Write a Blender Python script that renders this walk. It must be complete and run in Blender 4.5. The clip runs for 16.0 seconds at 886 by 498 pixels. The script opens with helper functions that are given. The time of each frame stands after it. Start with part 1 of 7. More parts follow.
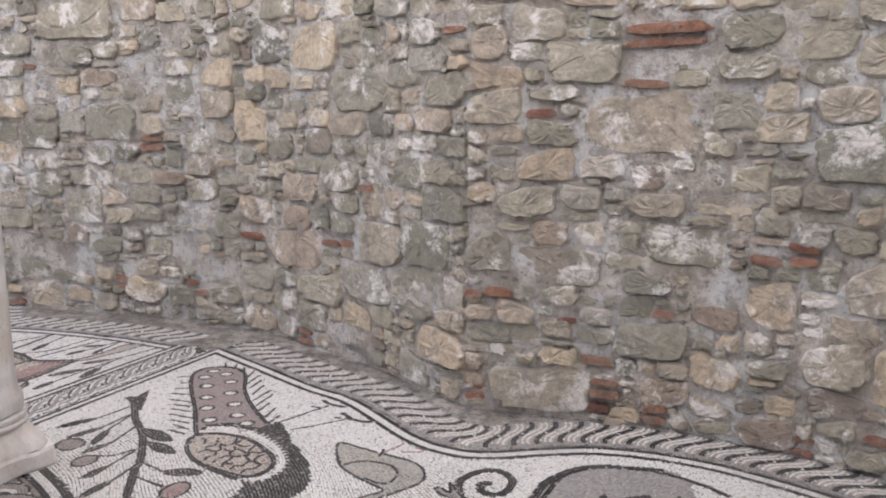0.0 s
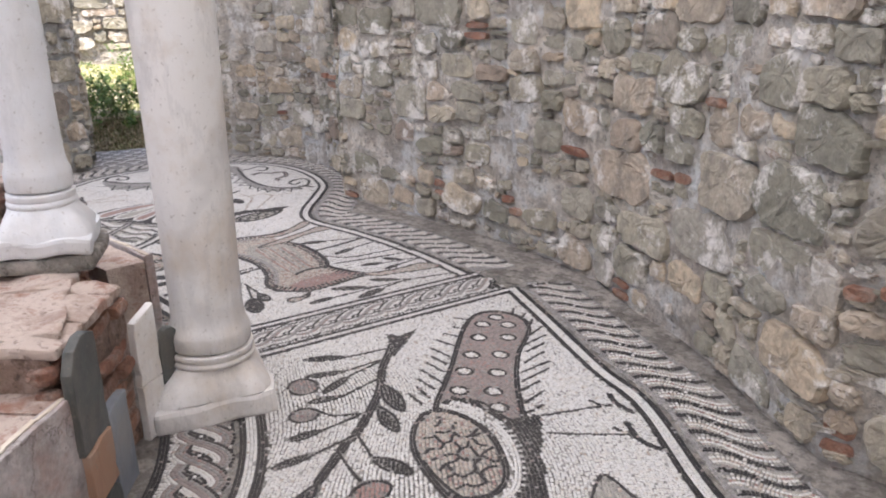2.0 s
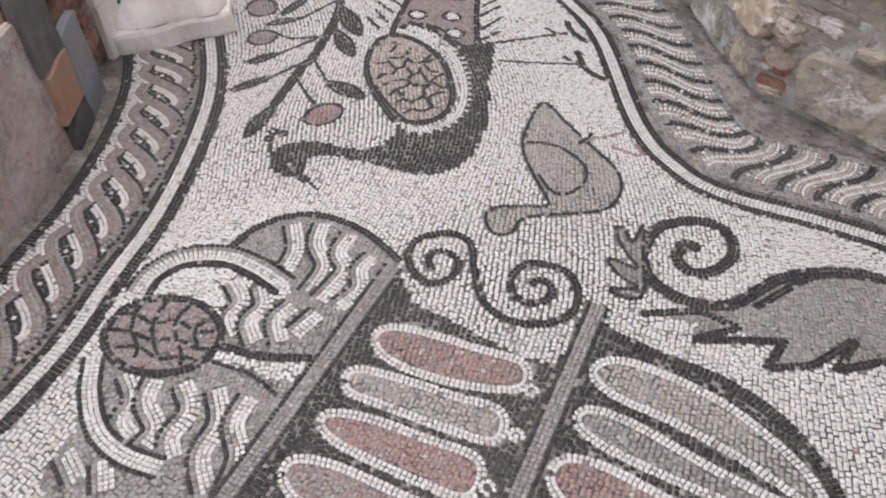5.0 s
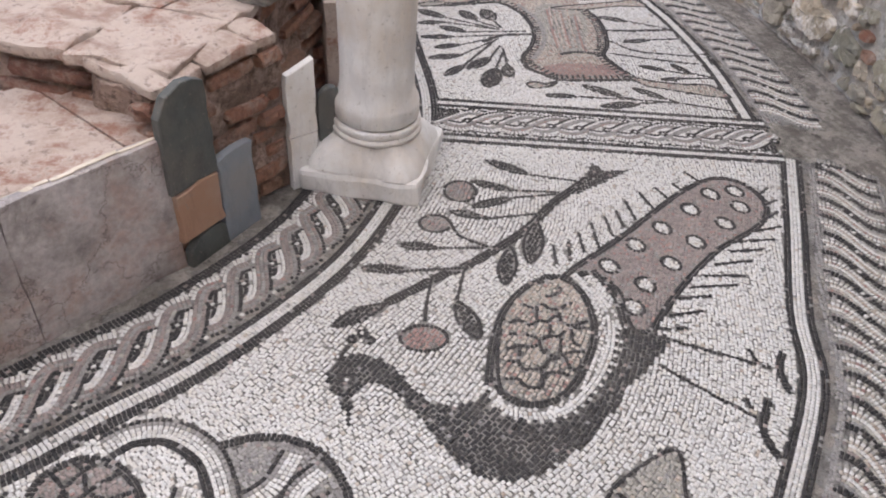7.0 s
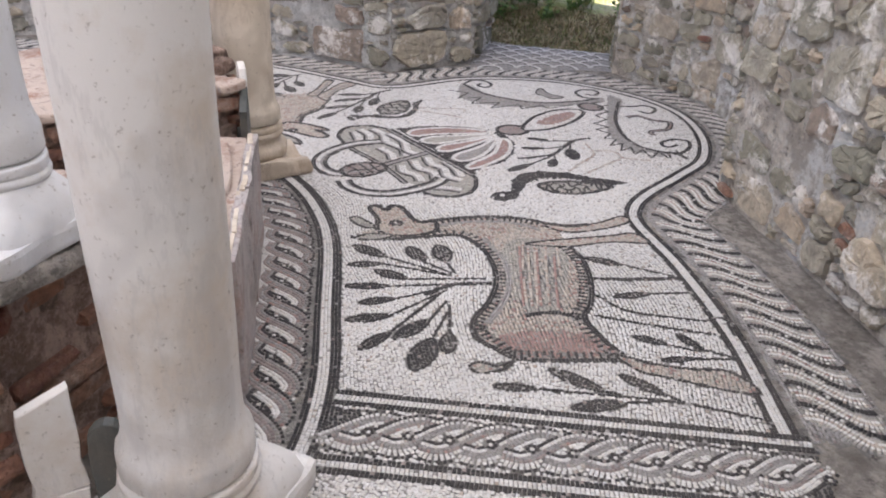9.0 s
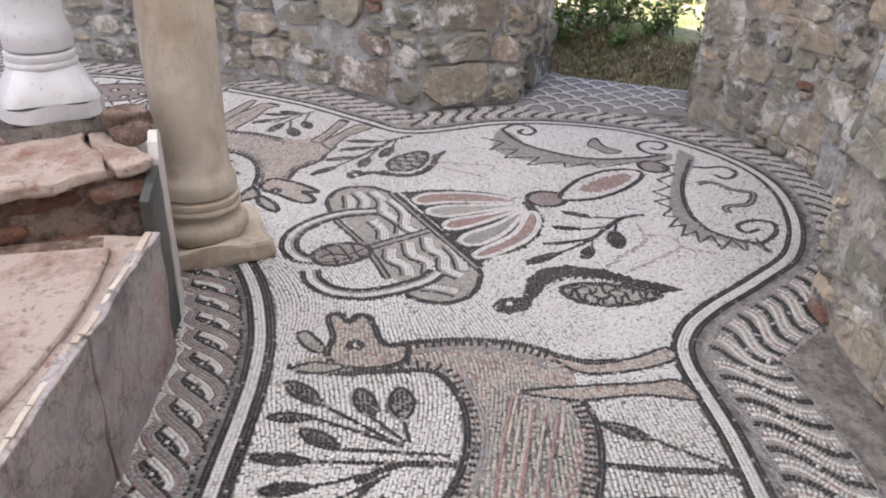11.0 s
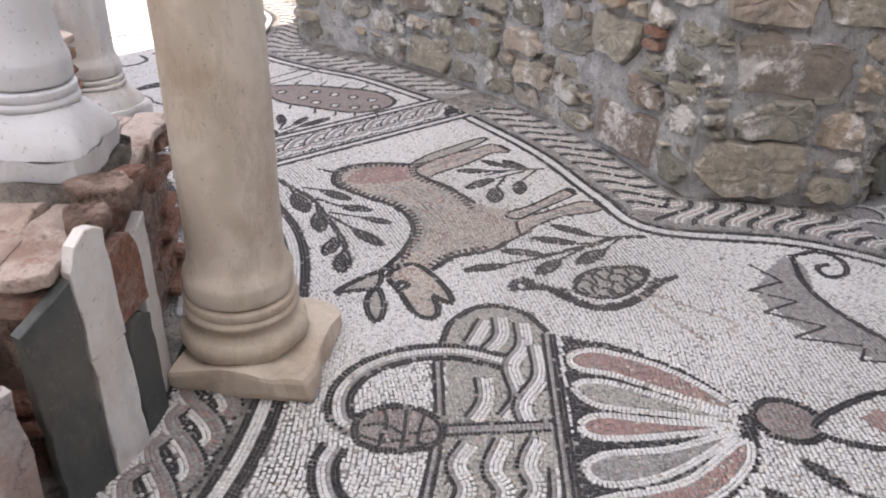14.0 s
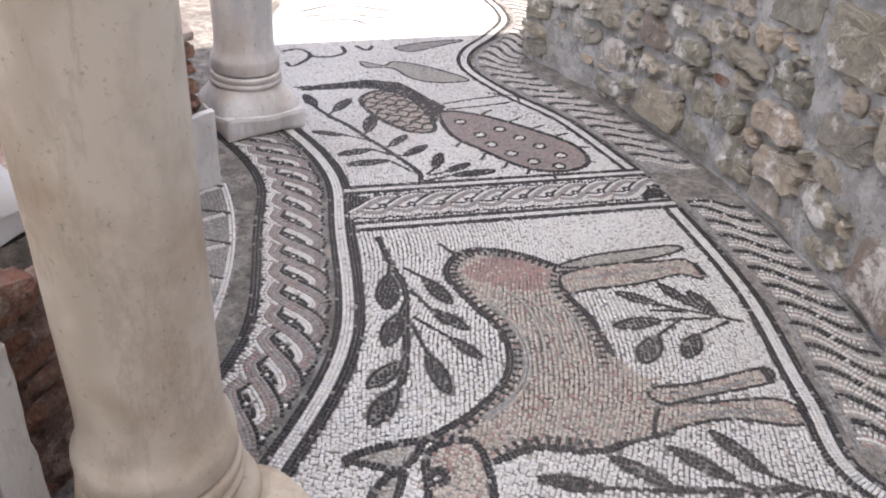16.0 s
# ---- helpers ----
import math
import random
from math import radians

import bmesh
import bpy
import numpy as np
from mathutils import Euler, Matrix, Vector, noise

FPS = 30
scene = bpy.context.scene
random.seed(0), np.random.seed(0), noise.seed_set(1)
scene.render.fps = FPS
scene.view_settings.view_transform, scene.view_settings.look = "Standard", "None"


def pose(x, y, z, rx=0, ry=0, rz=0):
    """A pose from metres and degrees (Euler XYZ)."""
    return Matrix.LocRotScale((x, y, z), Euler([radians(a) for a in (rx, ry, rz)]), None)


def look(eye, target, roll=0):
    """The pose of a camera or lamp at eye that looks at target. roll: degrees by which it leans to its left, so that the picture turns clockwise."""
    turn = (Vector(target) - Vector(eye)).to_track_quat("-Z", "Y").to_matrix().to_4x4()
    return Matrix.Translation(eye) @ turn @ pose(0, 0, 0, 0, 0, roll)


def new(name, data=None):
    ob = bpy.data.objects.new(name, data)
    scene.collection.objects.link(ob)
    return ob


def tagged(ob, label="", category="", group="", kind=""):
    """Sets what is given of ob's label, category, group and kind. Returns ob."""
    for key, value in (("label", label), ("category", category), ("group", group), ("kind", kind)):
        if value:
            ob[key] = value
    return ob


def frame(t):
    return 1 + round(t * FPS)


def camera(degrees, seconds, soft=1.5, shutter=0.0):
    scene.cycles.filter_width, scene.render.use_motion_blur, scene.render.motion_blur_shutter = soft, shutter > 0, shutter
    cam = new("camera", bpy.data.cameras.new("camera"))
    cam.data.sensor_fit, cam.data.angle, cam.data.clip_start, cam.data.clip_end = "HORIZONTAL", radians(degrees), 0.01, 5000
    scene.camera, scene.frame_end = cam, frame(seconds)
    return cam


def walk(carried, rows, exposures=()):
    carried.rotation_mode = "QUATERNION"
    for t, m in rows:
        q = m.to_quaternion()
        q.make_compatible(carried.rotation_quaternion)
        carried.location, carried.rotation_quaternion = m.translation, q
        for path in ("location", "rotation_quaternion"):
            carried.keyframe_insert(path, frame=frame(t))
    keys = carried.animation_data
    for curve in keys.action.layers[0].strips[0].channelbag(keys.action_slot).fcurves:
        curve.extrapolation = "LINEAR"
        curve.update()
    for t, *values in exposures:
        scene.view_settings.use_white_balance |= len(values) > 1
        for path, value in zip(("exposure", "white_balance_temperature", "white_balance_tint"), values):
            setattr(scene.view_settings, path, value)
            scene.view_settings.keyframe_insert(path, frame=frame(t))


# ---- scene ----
cam = camera(60.2, 16.0, soft=1.9)
PATH = [
    (0, (0.139, 0.036, 1.407), (0.085, 2.001, 1.037), 0.1),
    (0.5, (0.175, 0.4, 1.454), (-0.238, 2.342, 1.209), 0.8),
    (1, (0.253, 0.667, 1.407), (-0.519, 2.501, 1.207), 1.0),
    (1.5, (0.214, 0.944, 1.369), (-0.82, 2.62, 1.021), 2.3),
    (2, (0.243, 1.16, 1.37), (-0.758, 2.769, 0.729), -0.7),
    (2.5, (0.42, 1.142, 1.427), (-0.392, 2.652, 0.397), -1.9),
    (3, (0.501, 1.11, 1.462), (-0.21, 2.433, 0.142), -2.4),
    (3.5, (0.507, 1.13, 1.466), (-0.099, 2.331, -0.013), -4.7),
    (6, (0.37, 1.54, 1.459), (-0.606, 2.545, 0.031), 6.3),
    (6.5, (0.403, 1.836, 1.476), (-0.836, 2.656, 0.138), 5.0),
    (7, (0.368, 2.036, 1.486), (-1.019, 2.711, 0.214), 4.0),
    (7.5, (0.153, 2.218, 1.419), (-1.352, 2.822, 0.248), 0.9),
    (8, (-0.03, 2.407, 1.415), (-1.617, 3.0, 0.352), -0.5),
    (8.5, (-0.214, 2.644, 1.402), (-1.864, 3.265, 0.458), 1.4),
    (9, (-0.411, 2.818, 1.379), (-2.063, 3.455, 0.449), 2.9),
    (11.5, (-1.386, 3.649, 1.387), (-3.134, 3.904, 0.449), 1.5),
    (12, (-1.597, 3.856, 1.389), (-3.362, 3.902, 0.449), 0.8),
    (12.5, (-1.739, 3.972, 1.39), (-3.491, 3.804, 0.441), 0.7),
    (13, (-1.978, 4.031, 1.384), (-3.694, 3.667, 0.423), -0.0),
    (13.5, (-2.148, 4.084, 1.379), (-3.833, 3.649, 0.393), 0.9),
    (14, (-2.373, 4.187, 1.362), (-4.028, 3.678, 0.362), 2.0),
    (14.5, (-2.617, 4.214, 1.342), (-4.209, 3.574, 0.315), 2.5),
    (15, (-2.932, 4.134, 1.321), (-4.465, 3.406, 0.263), 3.6),
    (15.5, (-3.157, 4.124, 1.324), (-4.583, 3.219, 0.253), 3.4),
    (16, (-3.416, 4.166, 1.36), (-4.722, 3.096, 0.288), 4.9),
]
EXPO = [(0.0, 1.33, 6620, 16), (16.0, 1.33, 6620, 16)]
walk(cam, [(t, look(eye, target, roll)) for t, eye, target, roll in PATH], EXPO)


# ---- light ----
SUN_AT = Vector((0.25, -0.38, 0.89)).normalized()
world = bpy.data.worlds.new("world")
scene.world = world
world.use_nodes = True
_w = world.node_tree
sky = _w.nodes.new("ShaderNodeTexSky")
sky.sky_type = "NISHITA"
sky.sun_disc = False
sky.sun_elevation = math.asin(SUN_AT.z)
sky.sun_rotation = math.atan2(SUN_AT.x, SUN_AT.y)
_w.nodes["Background"].inputs["Strength"].default_value = 0.15
_w.links.new(sky.outputs[0], _w.nodes["Background"].inputs["Color"])
sun = new("sun", bpy.data.lights.new("sun", "SUN"))
sun.data.energy = 4.0
sun.data.angle = radians(0.6)
sun.data.color = (1.0, 0.95, 0.86)
sun.matrix_world = look(SUN_AT * 30, (0, 0, 0))

# ---- materials ----
def material(name, rough=0.8, bump=0.0):
    m = bpy.data.materials.new(name)
    m.use_nodes = True
    m.node_tree.nodes["Principled BSDF"].inputs["Roughness"].default_value = rough
    return m


def link(m, a, b):
    m.node_tree.links.new(a, b)


def node(m, kind, **values):
    n = m.node_tree.nodes.new(kind)
    for key, value in values.items():
        n.inputs[key.replace("_", " ")].default_value = value
    return n


def ramp(m, source, stops):
    n = m.node_tree.nodes.new("ShaderNodeValToRGB")
    e = n.color_ramp.elements
    while len(e) < len(stops):
        e.new(0.5)
    for el, (p, c) in zip(e, stops):
        el.position = p
        el.color = (*c, 1)
    link(m, source, n.inputs[0])
    return n.outputs[0]


def mix(m, factor, a, b, blend="MIX"):
    n = m.node_tree.nodes.new("ShaderNodeMix")
    n.data_type = "RGBA"
    n.blend_type = blend
    for sock, v in ((n.inputs[0], factor), (n.inputs[6], a), (n.inputs[7], b)):
        if isinstance(v, (int, float)):
            sock.default_value = v
        elif isinstance(v, tuple):
            sock.default_value = (*v, 1)
        else:
            link(m, v, sock)
    return n.outputs[2]


def grain(m, scale, detail=5.0, rough=0.6, local=False, stretch=None):
    """Noise at real-world size: scale in cells per metre."""
    if local:
        co = m.node_tree.nodes.new("ShaderNodeTexCoord").outputs["Object"]
    else:
        co = m.node_tree.nodes.new("ShaderNodeNewGeometry").outputs["Position"]
    if stretch:
        mp = m.node_tree.nodes.new("ShaderNodeMapping")
        mp.inputs["Scale"].default_value = stretch
        link(m, co, mp.inputs["Vector"])
        co = mp.outputs[0]
    n = node(m, "ShaderNodeTexNoise", Scale=scale, Detail=detail, Roughness=rough)
    link(m, co, n.inputs["Vector"])
    return n.outputs["Fac"]


def relief(m, *layers):
    last = None
    for height, strength, distance in layers:
        b = node(m, "ShaderNodeBump", Strength=strength, Distance=distance)
        link(m, height, b.inputs["Height"])
        if last:
            link(m, last, b.inputs["Normal"])
        last = b.outputs[0]
    link(m, last, m.node_tree.nodes["Principled BSDF"].inputs["Normal"])


def paint(m, colour):
    link(m, colour, m.node_tree.nodes["Principled BSDF"].inputs["Base Color"])
    return m


def random_of(m, island):
    if island:
        return m.node_tree.nodes.new("ShaderNodeNewGeometry").outputs["Random Per Island"]
    return m.node_tree.nodes.new("ShaderNodeObjectInfo").outputs["Random"]


def rubble_stone(name, island, tint=(1, 1, 1)):
    """Weathered grey-green and buff field stone; lime stains over some of it."""
    m = material(name, 0.9)
    k = lambda r, g, b: (r * tint[0], g * tint[1], b * tint[2])
    c = ramp(m, random_of(m, island), [(0.0, k(.13, .13, .115)), (0.10, k(.30, .285, .245)), (0.20, k(.18, .18, .155)), (0.30, k(.37, .335, .285)), (0.40, k(.17, .17, .15)),
                                       (0.50, k(.28, .27, .24)), (0.60, k(.33, .285, .245)), (0.70, k(.22, .22, .20)), (0.78, k(.20, .165, .15)), (0.87, k(.40, .345, .275)), (0.94, k(.25, .245, .23)), (1.0, k(.34, .32, .30))])
    c = mix(m, ramp(m, grain(m, 38, 6), [(0.35, (0, 0, 0)), (0.75, (.45, .45, .45))]), c, (.12, .115, .105))
    c = mix(m, ramp(m, grain(m, 9, 7, 0.7), [(0.38, (.5, .5, .5)), (0.52, (0, 0, 0))]), c, (.16, .15, .135))
    lime = ramp(m, grain(m, 4.2, 8, 0.74), [(0.53, (0, 0, 0)), (0.60, (.85, .85, .85))])
    c = mix(m, lime, c, (.80, .765, .73))
    paint(m, c)
    relief(m, (grain(m, 14, 7, .65), 0.8, 0.05), (grain(m, 75, 5), 0.5, 0.010))
    return m


def mortar_mat(name, light=(.60, .55, .50), dark=(.40, .355, .31)):
    m = material(name, 0.95)
    # darkest stop paints in the shade of deep joints
    c = ramp(m, grain(m, 5, 7, 0.74), [(0.34, tuple(.55 * v for v in dark)), (0.43, dark), (0.53, light), (0.66, tuple(min(.80, 1.28 * v) for v in light))])
    c = mix(m, ramp(m, grain(m, 70, 4), [(0.42, (0, 0, 0)), (0.7, (.28, .28, .28))]), c, (.20, .175, .155))
    # crumbs of fresh lime
    c = mix(m, ramp(m, grain(m, 2.2, 8, 0.72), [(0.47, (0, 0, 0)), (0.57, (.85, .85, .85))]), c, tuple(min(.86, 1.32 * v) for v in light))
    c = mix(m, ramp(m, grain(m, 11, 8, .75), [(0.44, (.75, .75, .75)), (0.54, (0, 0, 0))]), c, tuple(.62 * v for v in dark))
    # hollows of the relief darkened in the colour, as shade in small cavities
    c2 = ramp(m, grain(m, 24, 6, .7), [(0.36, (.7, .7, .7)), (0.43, (0, 0, 0))])
    paint(m, mix(m, c2, c, tuple(.30 * v for v in dark)))
    relief(m, (grain(m, 13, 7, 0.7), 1.0, 0.07), (grain(m, 24, 6, .7), .8, .04), (grain(m, 60, 5), 0.7, 0.02))
    return m


def brick_mat(name, island):
    m = material(name, 0.92)
    c = ramp(m, random_of(m, island), [(0.0, (.34, .155, .105)), (0.3, (.47, .245, .165)), (0.6, (.29, .135, .10)), (0.8, (.47, .29, .21)), (1.0, (.38, .18, .12))])
    c = mix(m, ramp(m, grain(m, 12, 7, 0.72), [(0.49, (0, 0, 0)), (0.62, (.75, .75, .75))]), c, (.50, .385, .32))
    c = mix(m, ramp(m, grain(m, 5, 6, 0.7), [(0.34, (.6, .6, .6)), (0.44, (0, 0, 0))]), c, (.15, .09, .07))
    c = mix(m, ramp(m, grain(m, 55, 5), [(0.42, (0, 0, 0)), (0.7, (.5, .5, .5))]), c, (.11, .06, .05))
    paint(m, c)
    relief(m, (grain(m, 16, 7, .7), 1.0, .05), (grain(m, 60, 5), 0.8, 0.015))
    return m


def marble_mat(name, base, vein, stain, rough=0.45, scale=2.6, stretch=(1, 1, 0.35)):
    m = material(name, rough)
    c = ramp(m, grain(m, scale, 8, 0.62, stretch=stretch), [(0.25, vein), (0.45, base), (0.62, base), (0.8, tuple(0.82 * v for v in base))])
    c = mix(m, ramp(m, grain(m, 3.4, 6, 0.65), [(0.47, (0, 0, 0)), (0.66, (.75, .75, .75))]), c, stain)
    c = mix(m, ramp(m, grain(m, 1.5, 8, .7, stretch=(1, 1, .28)), [(.485, (0, 0, 0)), (.50, (.28, .28, .28)), (.515, (0, 0, 0))]), c, vein)
    w = node(m, "ShaderNodeTexWave", Scale=1.1, Distortion=9.0, Detail=4.0, Detail_Scale=1.6)
    link(m, m.node_tree.nodes.new("ShaderNodeNewGeometry").outputs["Position"], w.inputs["Vector"])
    c = mix(m, ramp(m, w.outputs["Fac"], [(0.88, (0, 0, 0)), (1.0, (.3, .3, .3))]), c, vein)
    c = mix(m, ramp(m, grain(m, 75, 4), [(0.62, (0, 0, 0)), (0.72, (.6, .6, .6))]), c, (.24, .20, .165))
    paint(m, c)
    relief(m, (grain(m, 9, 6), 0.22, 0.02), (grain(m, 120, 4), 0.18, 0.003))
    return m


def tessera_mat(name, a, b, c):
    m = material(name, 0.62)
    col = ramp(m, random_of(m, True), [(0.0, a), (0.45, b), (0.8, c), (1.0, tuple(0.72 * v for v in b))])
    col = mix(m, ramp(m, grain(m, 0.9, 4, 0.6), [(0.45, (0, 0, 0)), (0.75, (.20, .20, .20))]), col, (.34, .30, .26))
    col = mix(m, ramp(m, grain(m, 260, 3), [(0.45, (0, 0, 0)), (0.75, (.25, .25, .25))]), col, (.15, .13, .12))
    paint(m, col)
    relief(m, (grain(m, 220, 3), 0.25, 0.002))
    return m


def mottled_mat():
    """Grey-pink breccia with rusty patches and fine cracks."""
    m = material("mottled_pink_marble", .55)
    c = ramp(m, grain(m, 6, 9, .70), [(.3, (.15, .135, .135)), (.42, (.35, .315, .305)), (.53, (.48, .435, .425)), (.63, (.43, .325, .285)), (.78, (.56, .52, .50))])
    c = mix(m, ramp(m, grain(m, 3.1, 7, .66), [(.50, (0, 0, 0)), (.60, (.65, .65, .65))]), c, (.37, .245, .20))
    n = node(m, "ShaderNodeTexNoise", Scale=9.0, Detail=6.0, Roughness=.65)
    link(m, m.node_tree.nodes.new("ShaderNodeNewGeometry").outputs["Position"], n.inputs["Vector"])
    v = node(m, "ShaderNodeTexVoronoi", Scale=5.5)
    v.feature = "DISTANCE_TO_EDGE"
    link(m, mix(m, .22, m.node_tree.nodes["Geometry"].outputs["Position"], n.outputs["Color"]), v.inputs["Vector"])
    c = mix(m, ramp(m, v.outputs["Distance"], [(0.0, (.75, .75, .75)), (.022, (0, 0, 0))]), c, (.13, .095, .085))
    c = mix(m, ramp(m, grain(m, 60, 5), [(.40, (0, 0, 0)), (.7, (.4, .4, .4))]), c, (.16, .14, .13))
    paint(m, c)
    relief(m, (grain(m, 20, 7, .65), .6, .02), (ramp(m, v.outputs["Distance"], [(0, (0, 0, 0)), (.03, (1, 1, 1))]), .4, .01))
    return m


def paving_mat():
    """Worn terracotta tiles under dust and pale mortar smears, with dark pits."""
    m = material("dusty_paving", .9)
    c = ramp(m, random_of(m, False), [(0, (.36, .25, .20)), (.4, (.43, .32, .265)), (.7, (.33, .215, .17)), (1, (.40, .30, .25))])
    c = mix(m, ramp(m, grain(m, 4.5, 8, .70), [(.38, (0, 0, 0)), (.52, (.9, .9, .9))]), c, (.60, .50, .435))
    c = mix(m, ramp(m, grain(m, 7.5, 8, .74), [(.37, (.85, .85, .85)), (.46, (0, 0, 0))]), c, (.31, .155, .11))
    c = mix(m, ramp(m, grain(m, 30, 6, .7), [(.56, (0, 0, 0)), (.66, (.7, .7, .7))]), c, (.17, .11, .09))
    paint(m, c)
    relief(m, (grain(m, 7, 8, .7), .9, .04), (grain(m, 45, 6, .7), .7, .012))
    return m


STONE = rubble_stone("field_stone", False, (1.74, 1.65, 1.51))
STONE_JOINED = rubble_stone("field_stone_joined", True, (1.74, 1.65, 1.51))
MORTAR = mortar_mat("lime_mortar", (.85, .79, .72), (.70, .62, .54))
MORTAR_WHITE = mortar_mat("white_lime_mortar", (.86, .84, .82), (.80, .78, .755))
BRICK = brick_mat("old_brick", False)
BRICK_JOINED = brick_mat("old_brick_joined", True)
BRICK_BED = mortar_mat("brick_mortar", (.47, .345, .285), (.29, .185, .14))
MARBLE = marble_mat("white_marble", (.73, .71, .69), (.45, .435, .43), (.56, .48, .40))
MARBLE_WARM = marble_mat("honey_marble", (.64, .565, .47), (.34, .275, .20), (.40, .31, .22), .6, 4.0, (1, 1, .5))
# column base: browner than the shaft for dirt, with its shade painted in too
MARBLE_WORN_SHADED = marble_mat("worn_shaded_honey_marble", (.55, .47, .375), (.33, .265, .20), (.36, .27, .19), .7, 7.0, (1, 1, 1))
MARBLE_COOL = marble_mat("pale_blue_marble", (.68, .69, .71), (.50, .51, .53), (.60, .585, .57))
MARBLE_PINK = mottled_mat()
SLATE = marble_mat("dark_green_slate", (.075, .083, .080), (.028, .03, .03), (.15, .13, .11), 0.55, 12.0, (1, 1, .6))
SLATE_GREY = marble_mat("blue_grey_slate", (.20, .225, .26), (.13, .145, .17), (.25, .235, .225), 0.55, 9.0, (1, 1, .7))
TERRACOTTA = marble_mat("terracotta_slab", (.33, .195, .13), (.22, .12, .085), (.34, .26, .21), 0.85, 9.0)
PAVING = paving_mat()
BEDDING = mortar_mat("mosaic_bedding", (.37, .35, .33), (.29, .275, .26))
SCREED = mortar_mat("dusty_screed", (.46, .42, .38), (.35, .315, .28))
PLASTER = mortar_mat("old_lime_plaster", (.80, .75, .69), (.68, .62, .56))
TESSERAE = {
    "w": tessera_mat("white_tesserae", (.67, .655, .64), (.77, .755, .74), (.70, .665, .62)),
    "k": tessera_mat("black_tesserae", (.016, .016, .019), (.028, .026, .028), (.055, .05, .05)),
    "g": tessera_mat("grey_tesserae", (.32, .305, .295), (.38, .36, .35), (.27, .255, .25)),
    "p": tessera_mat("rose_tesserae", (.36, .22, .20), (.42, .27, .24), (.33, .21, .19)),
    "m": tessera_mat("mauve_tesserae", (.31, .255, .24), (.37, .305, .285), (.27, .225, .215)),
    "t": tessera_mat("buff_tesserae", (.50, .43, .365), (.58, .52, .455), (.45, .365, .31)),
    "o": tessera_mat("olive_tesserae", (.41, .39, .345), (.47, .445, .40), (.37, .35, .32)),
}

# ---- mesh helpers ----
def mesh_of(name, verts, faces, mats=(), index=None, smooth=False):
    me = bpy.data.meshes.new(name)
    me.from_pydata(verts, [], faces)
    for m in mats:
        me.materials.append(m)
    if index is not None:
        me.polygons.foreach_set("material_index", index)
    if smooth:
        me.polygons.foreach_set("use_smooth", [True] * len(me.polygons))
    me.update()
    return me


def part(name, bm, mat, parent, label="", smooth=False):
    if isinstance(bm, bmesh.types.BMesh):
        me = bpy.data.meshes.new(name)
        if smooth:
            for f in bm.faces:
                f.smooth = True
        bm.to_mesh(me)
        bm.free()
        me.materials.append(mat)
    else:
        me = bm
    ob = new(name, me)
    ob.parent = parent
    return tagged(ob, label)


def thing(name, x, y, z, turn=0.0, **tags):
    ob = new(name)
    ob.empty_display_size = 0.1
    ob.matrix_basis = pose(x, y, z, 0, 0, turn)
    return tagged(ob, **tags)


def block(sx, sy, sz, m=Matrix(), bevel=0.012, rough=0.006, cuts=2, seed=0):
    """A worn block with its base on z = 0: bevelled, cut and slightly uneven."""
    bm = bmesh.new()
    bmesh.ops.create_cube(bm, size=1.0)
    bmesh.ops.transform(bm, matrix=Matrix.Translation((0, 0, sz / 2)) @ Matrix.Diagonal((sx, sy, sz, 1)), verts=bm.verts)
    if bevel:
        bmesh.ops.bevel(bm, geom=bm.edges[:], offset=bevel, segments=2, affect="EDGES", profile=0.6)
    if cuts:
        bmesh.ops.subdivide_edges(bm, edges=[e for e in bm.edges if e.calc_length() > 0.08], cuts=cuts, use_grid_fill=True)
    for v in bm.verts:
        n = noise.noise_vector(v.co * 9 + Vector((seed * 3.1, seed * 1.7, 0)))
        v.co += n * rough
    bmesh.ops.transform(bm, matrix=m, verts=bm.verts)
    return bm


def lathe(profile, sides=48, rough=0.0, seed=0):
    bm = bmesh.new()
    rings = []
    for r, z in profile:
        ring = []
        for i in range(sides):
            a = 2 * math.pi * i / sides
            d = rough * noise.noise(Vector((math.cos(a) * 2 + seed, math.sin(a) * 2, z * 5)))
            ring.append(bm.verts.new(((r + d) * math.cos(a), (r + d) * math.sin(a), z)))
        rings.append(ring)
    for a, b in zip(rings, rings[1:]):
        for i in range(sides):
            bm.faces.new((a[i], a[(i + 1) % sides], b[(i + 1) % sides], b[i]))
    bm.faces.new(rings[-1])
    bm.faces.new(list(reversed(rings[0])))
    return bm


def spline(pts, step=0.012, closed=False):
    """A smooth curve through a few control points, evenly stepped."""
    p = np.array(pts, float)
    if len(p) < 3:
        n = max(2, int(np.hypot(*(p[1] - p[0])) / step))
        return p[0] + (p[1] - p[0]) * np.linspace(0, 1, n)[:, None]
    if closed:
        p = np.vstack([p[-1], p, p[0], p[1]])
    else:
        p = np.vstack([2 * p[0] - p[1], p, 2 * p[-1] - p[-2]])
    out = []
    for a, b, c, d in zip(p, p[1:], p[2:], p[3:]):
        n = max(3, int(np.hypot(*(c - b)) / step * 2))
        u = np.linspace(0, 1, n, endpoint=False)[:, None]
        out.append(0.5 * (2 * b + (c - a) * u + (2 * a - 5 * b + 4 * c - d) * u**2 + (3 * b - a - 3 * c + d) * u**3))
    out = np.vstack(out + [p[-2][None]])
    s = np.r_[0, np.cumsum(np.hypot(*np.diff(out, axis=0).T))]
    q = np.arange(0, s[-1], step)
    return np.c_[np.interp(q, s, out[:, 0]), np.interp(q, s, out[:, 1])]


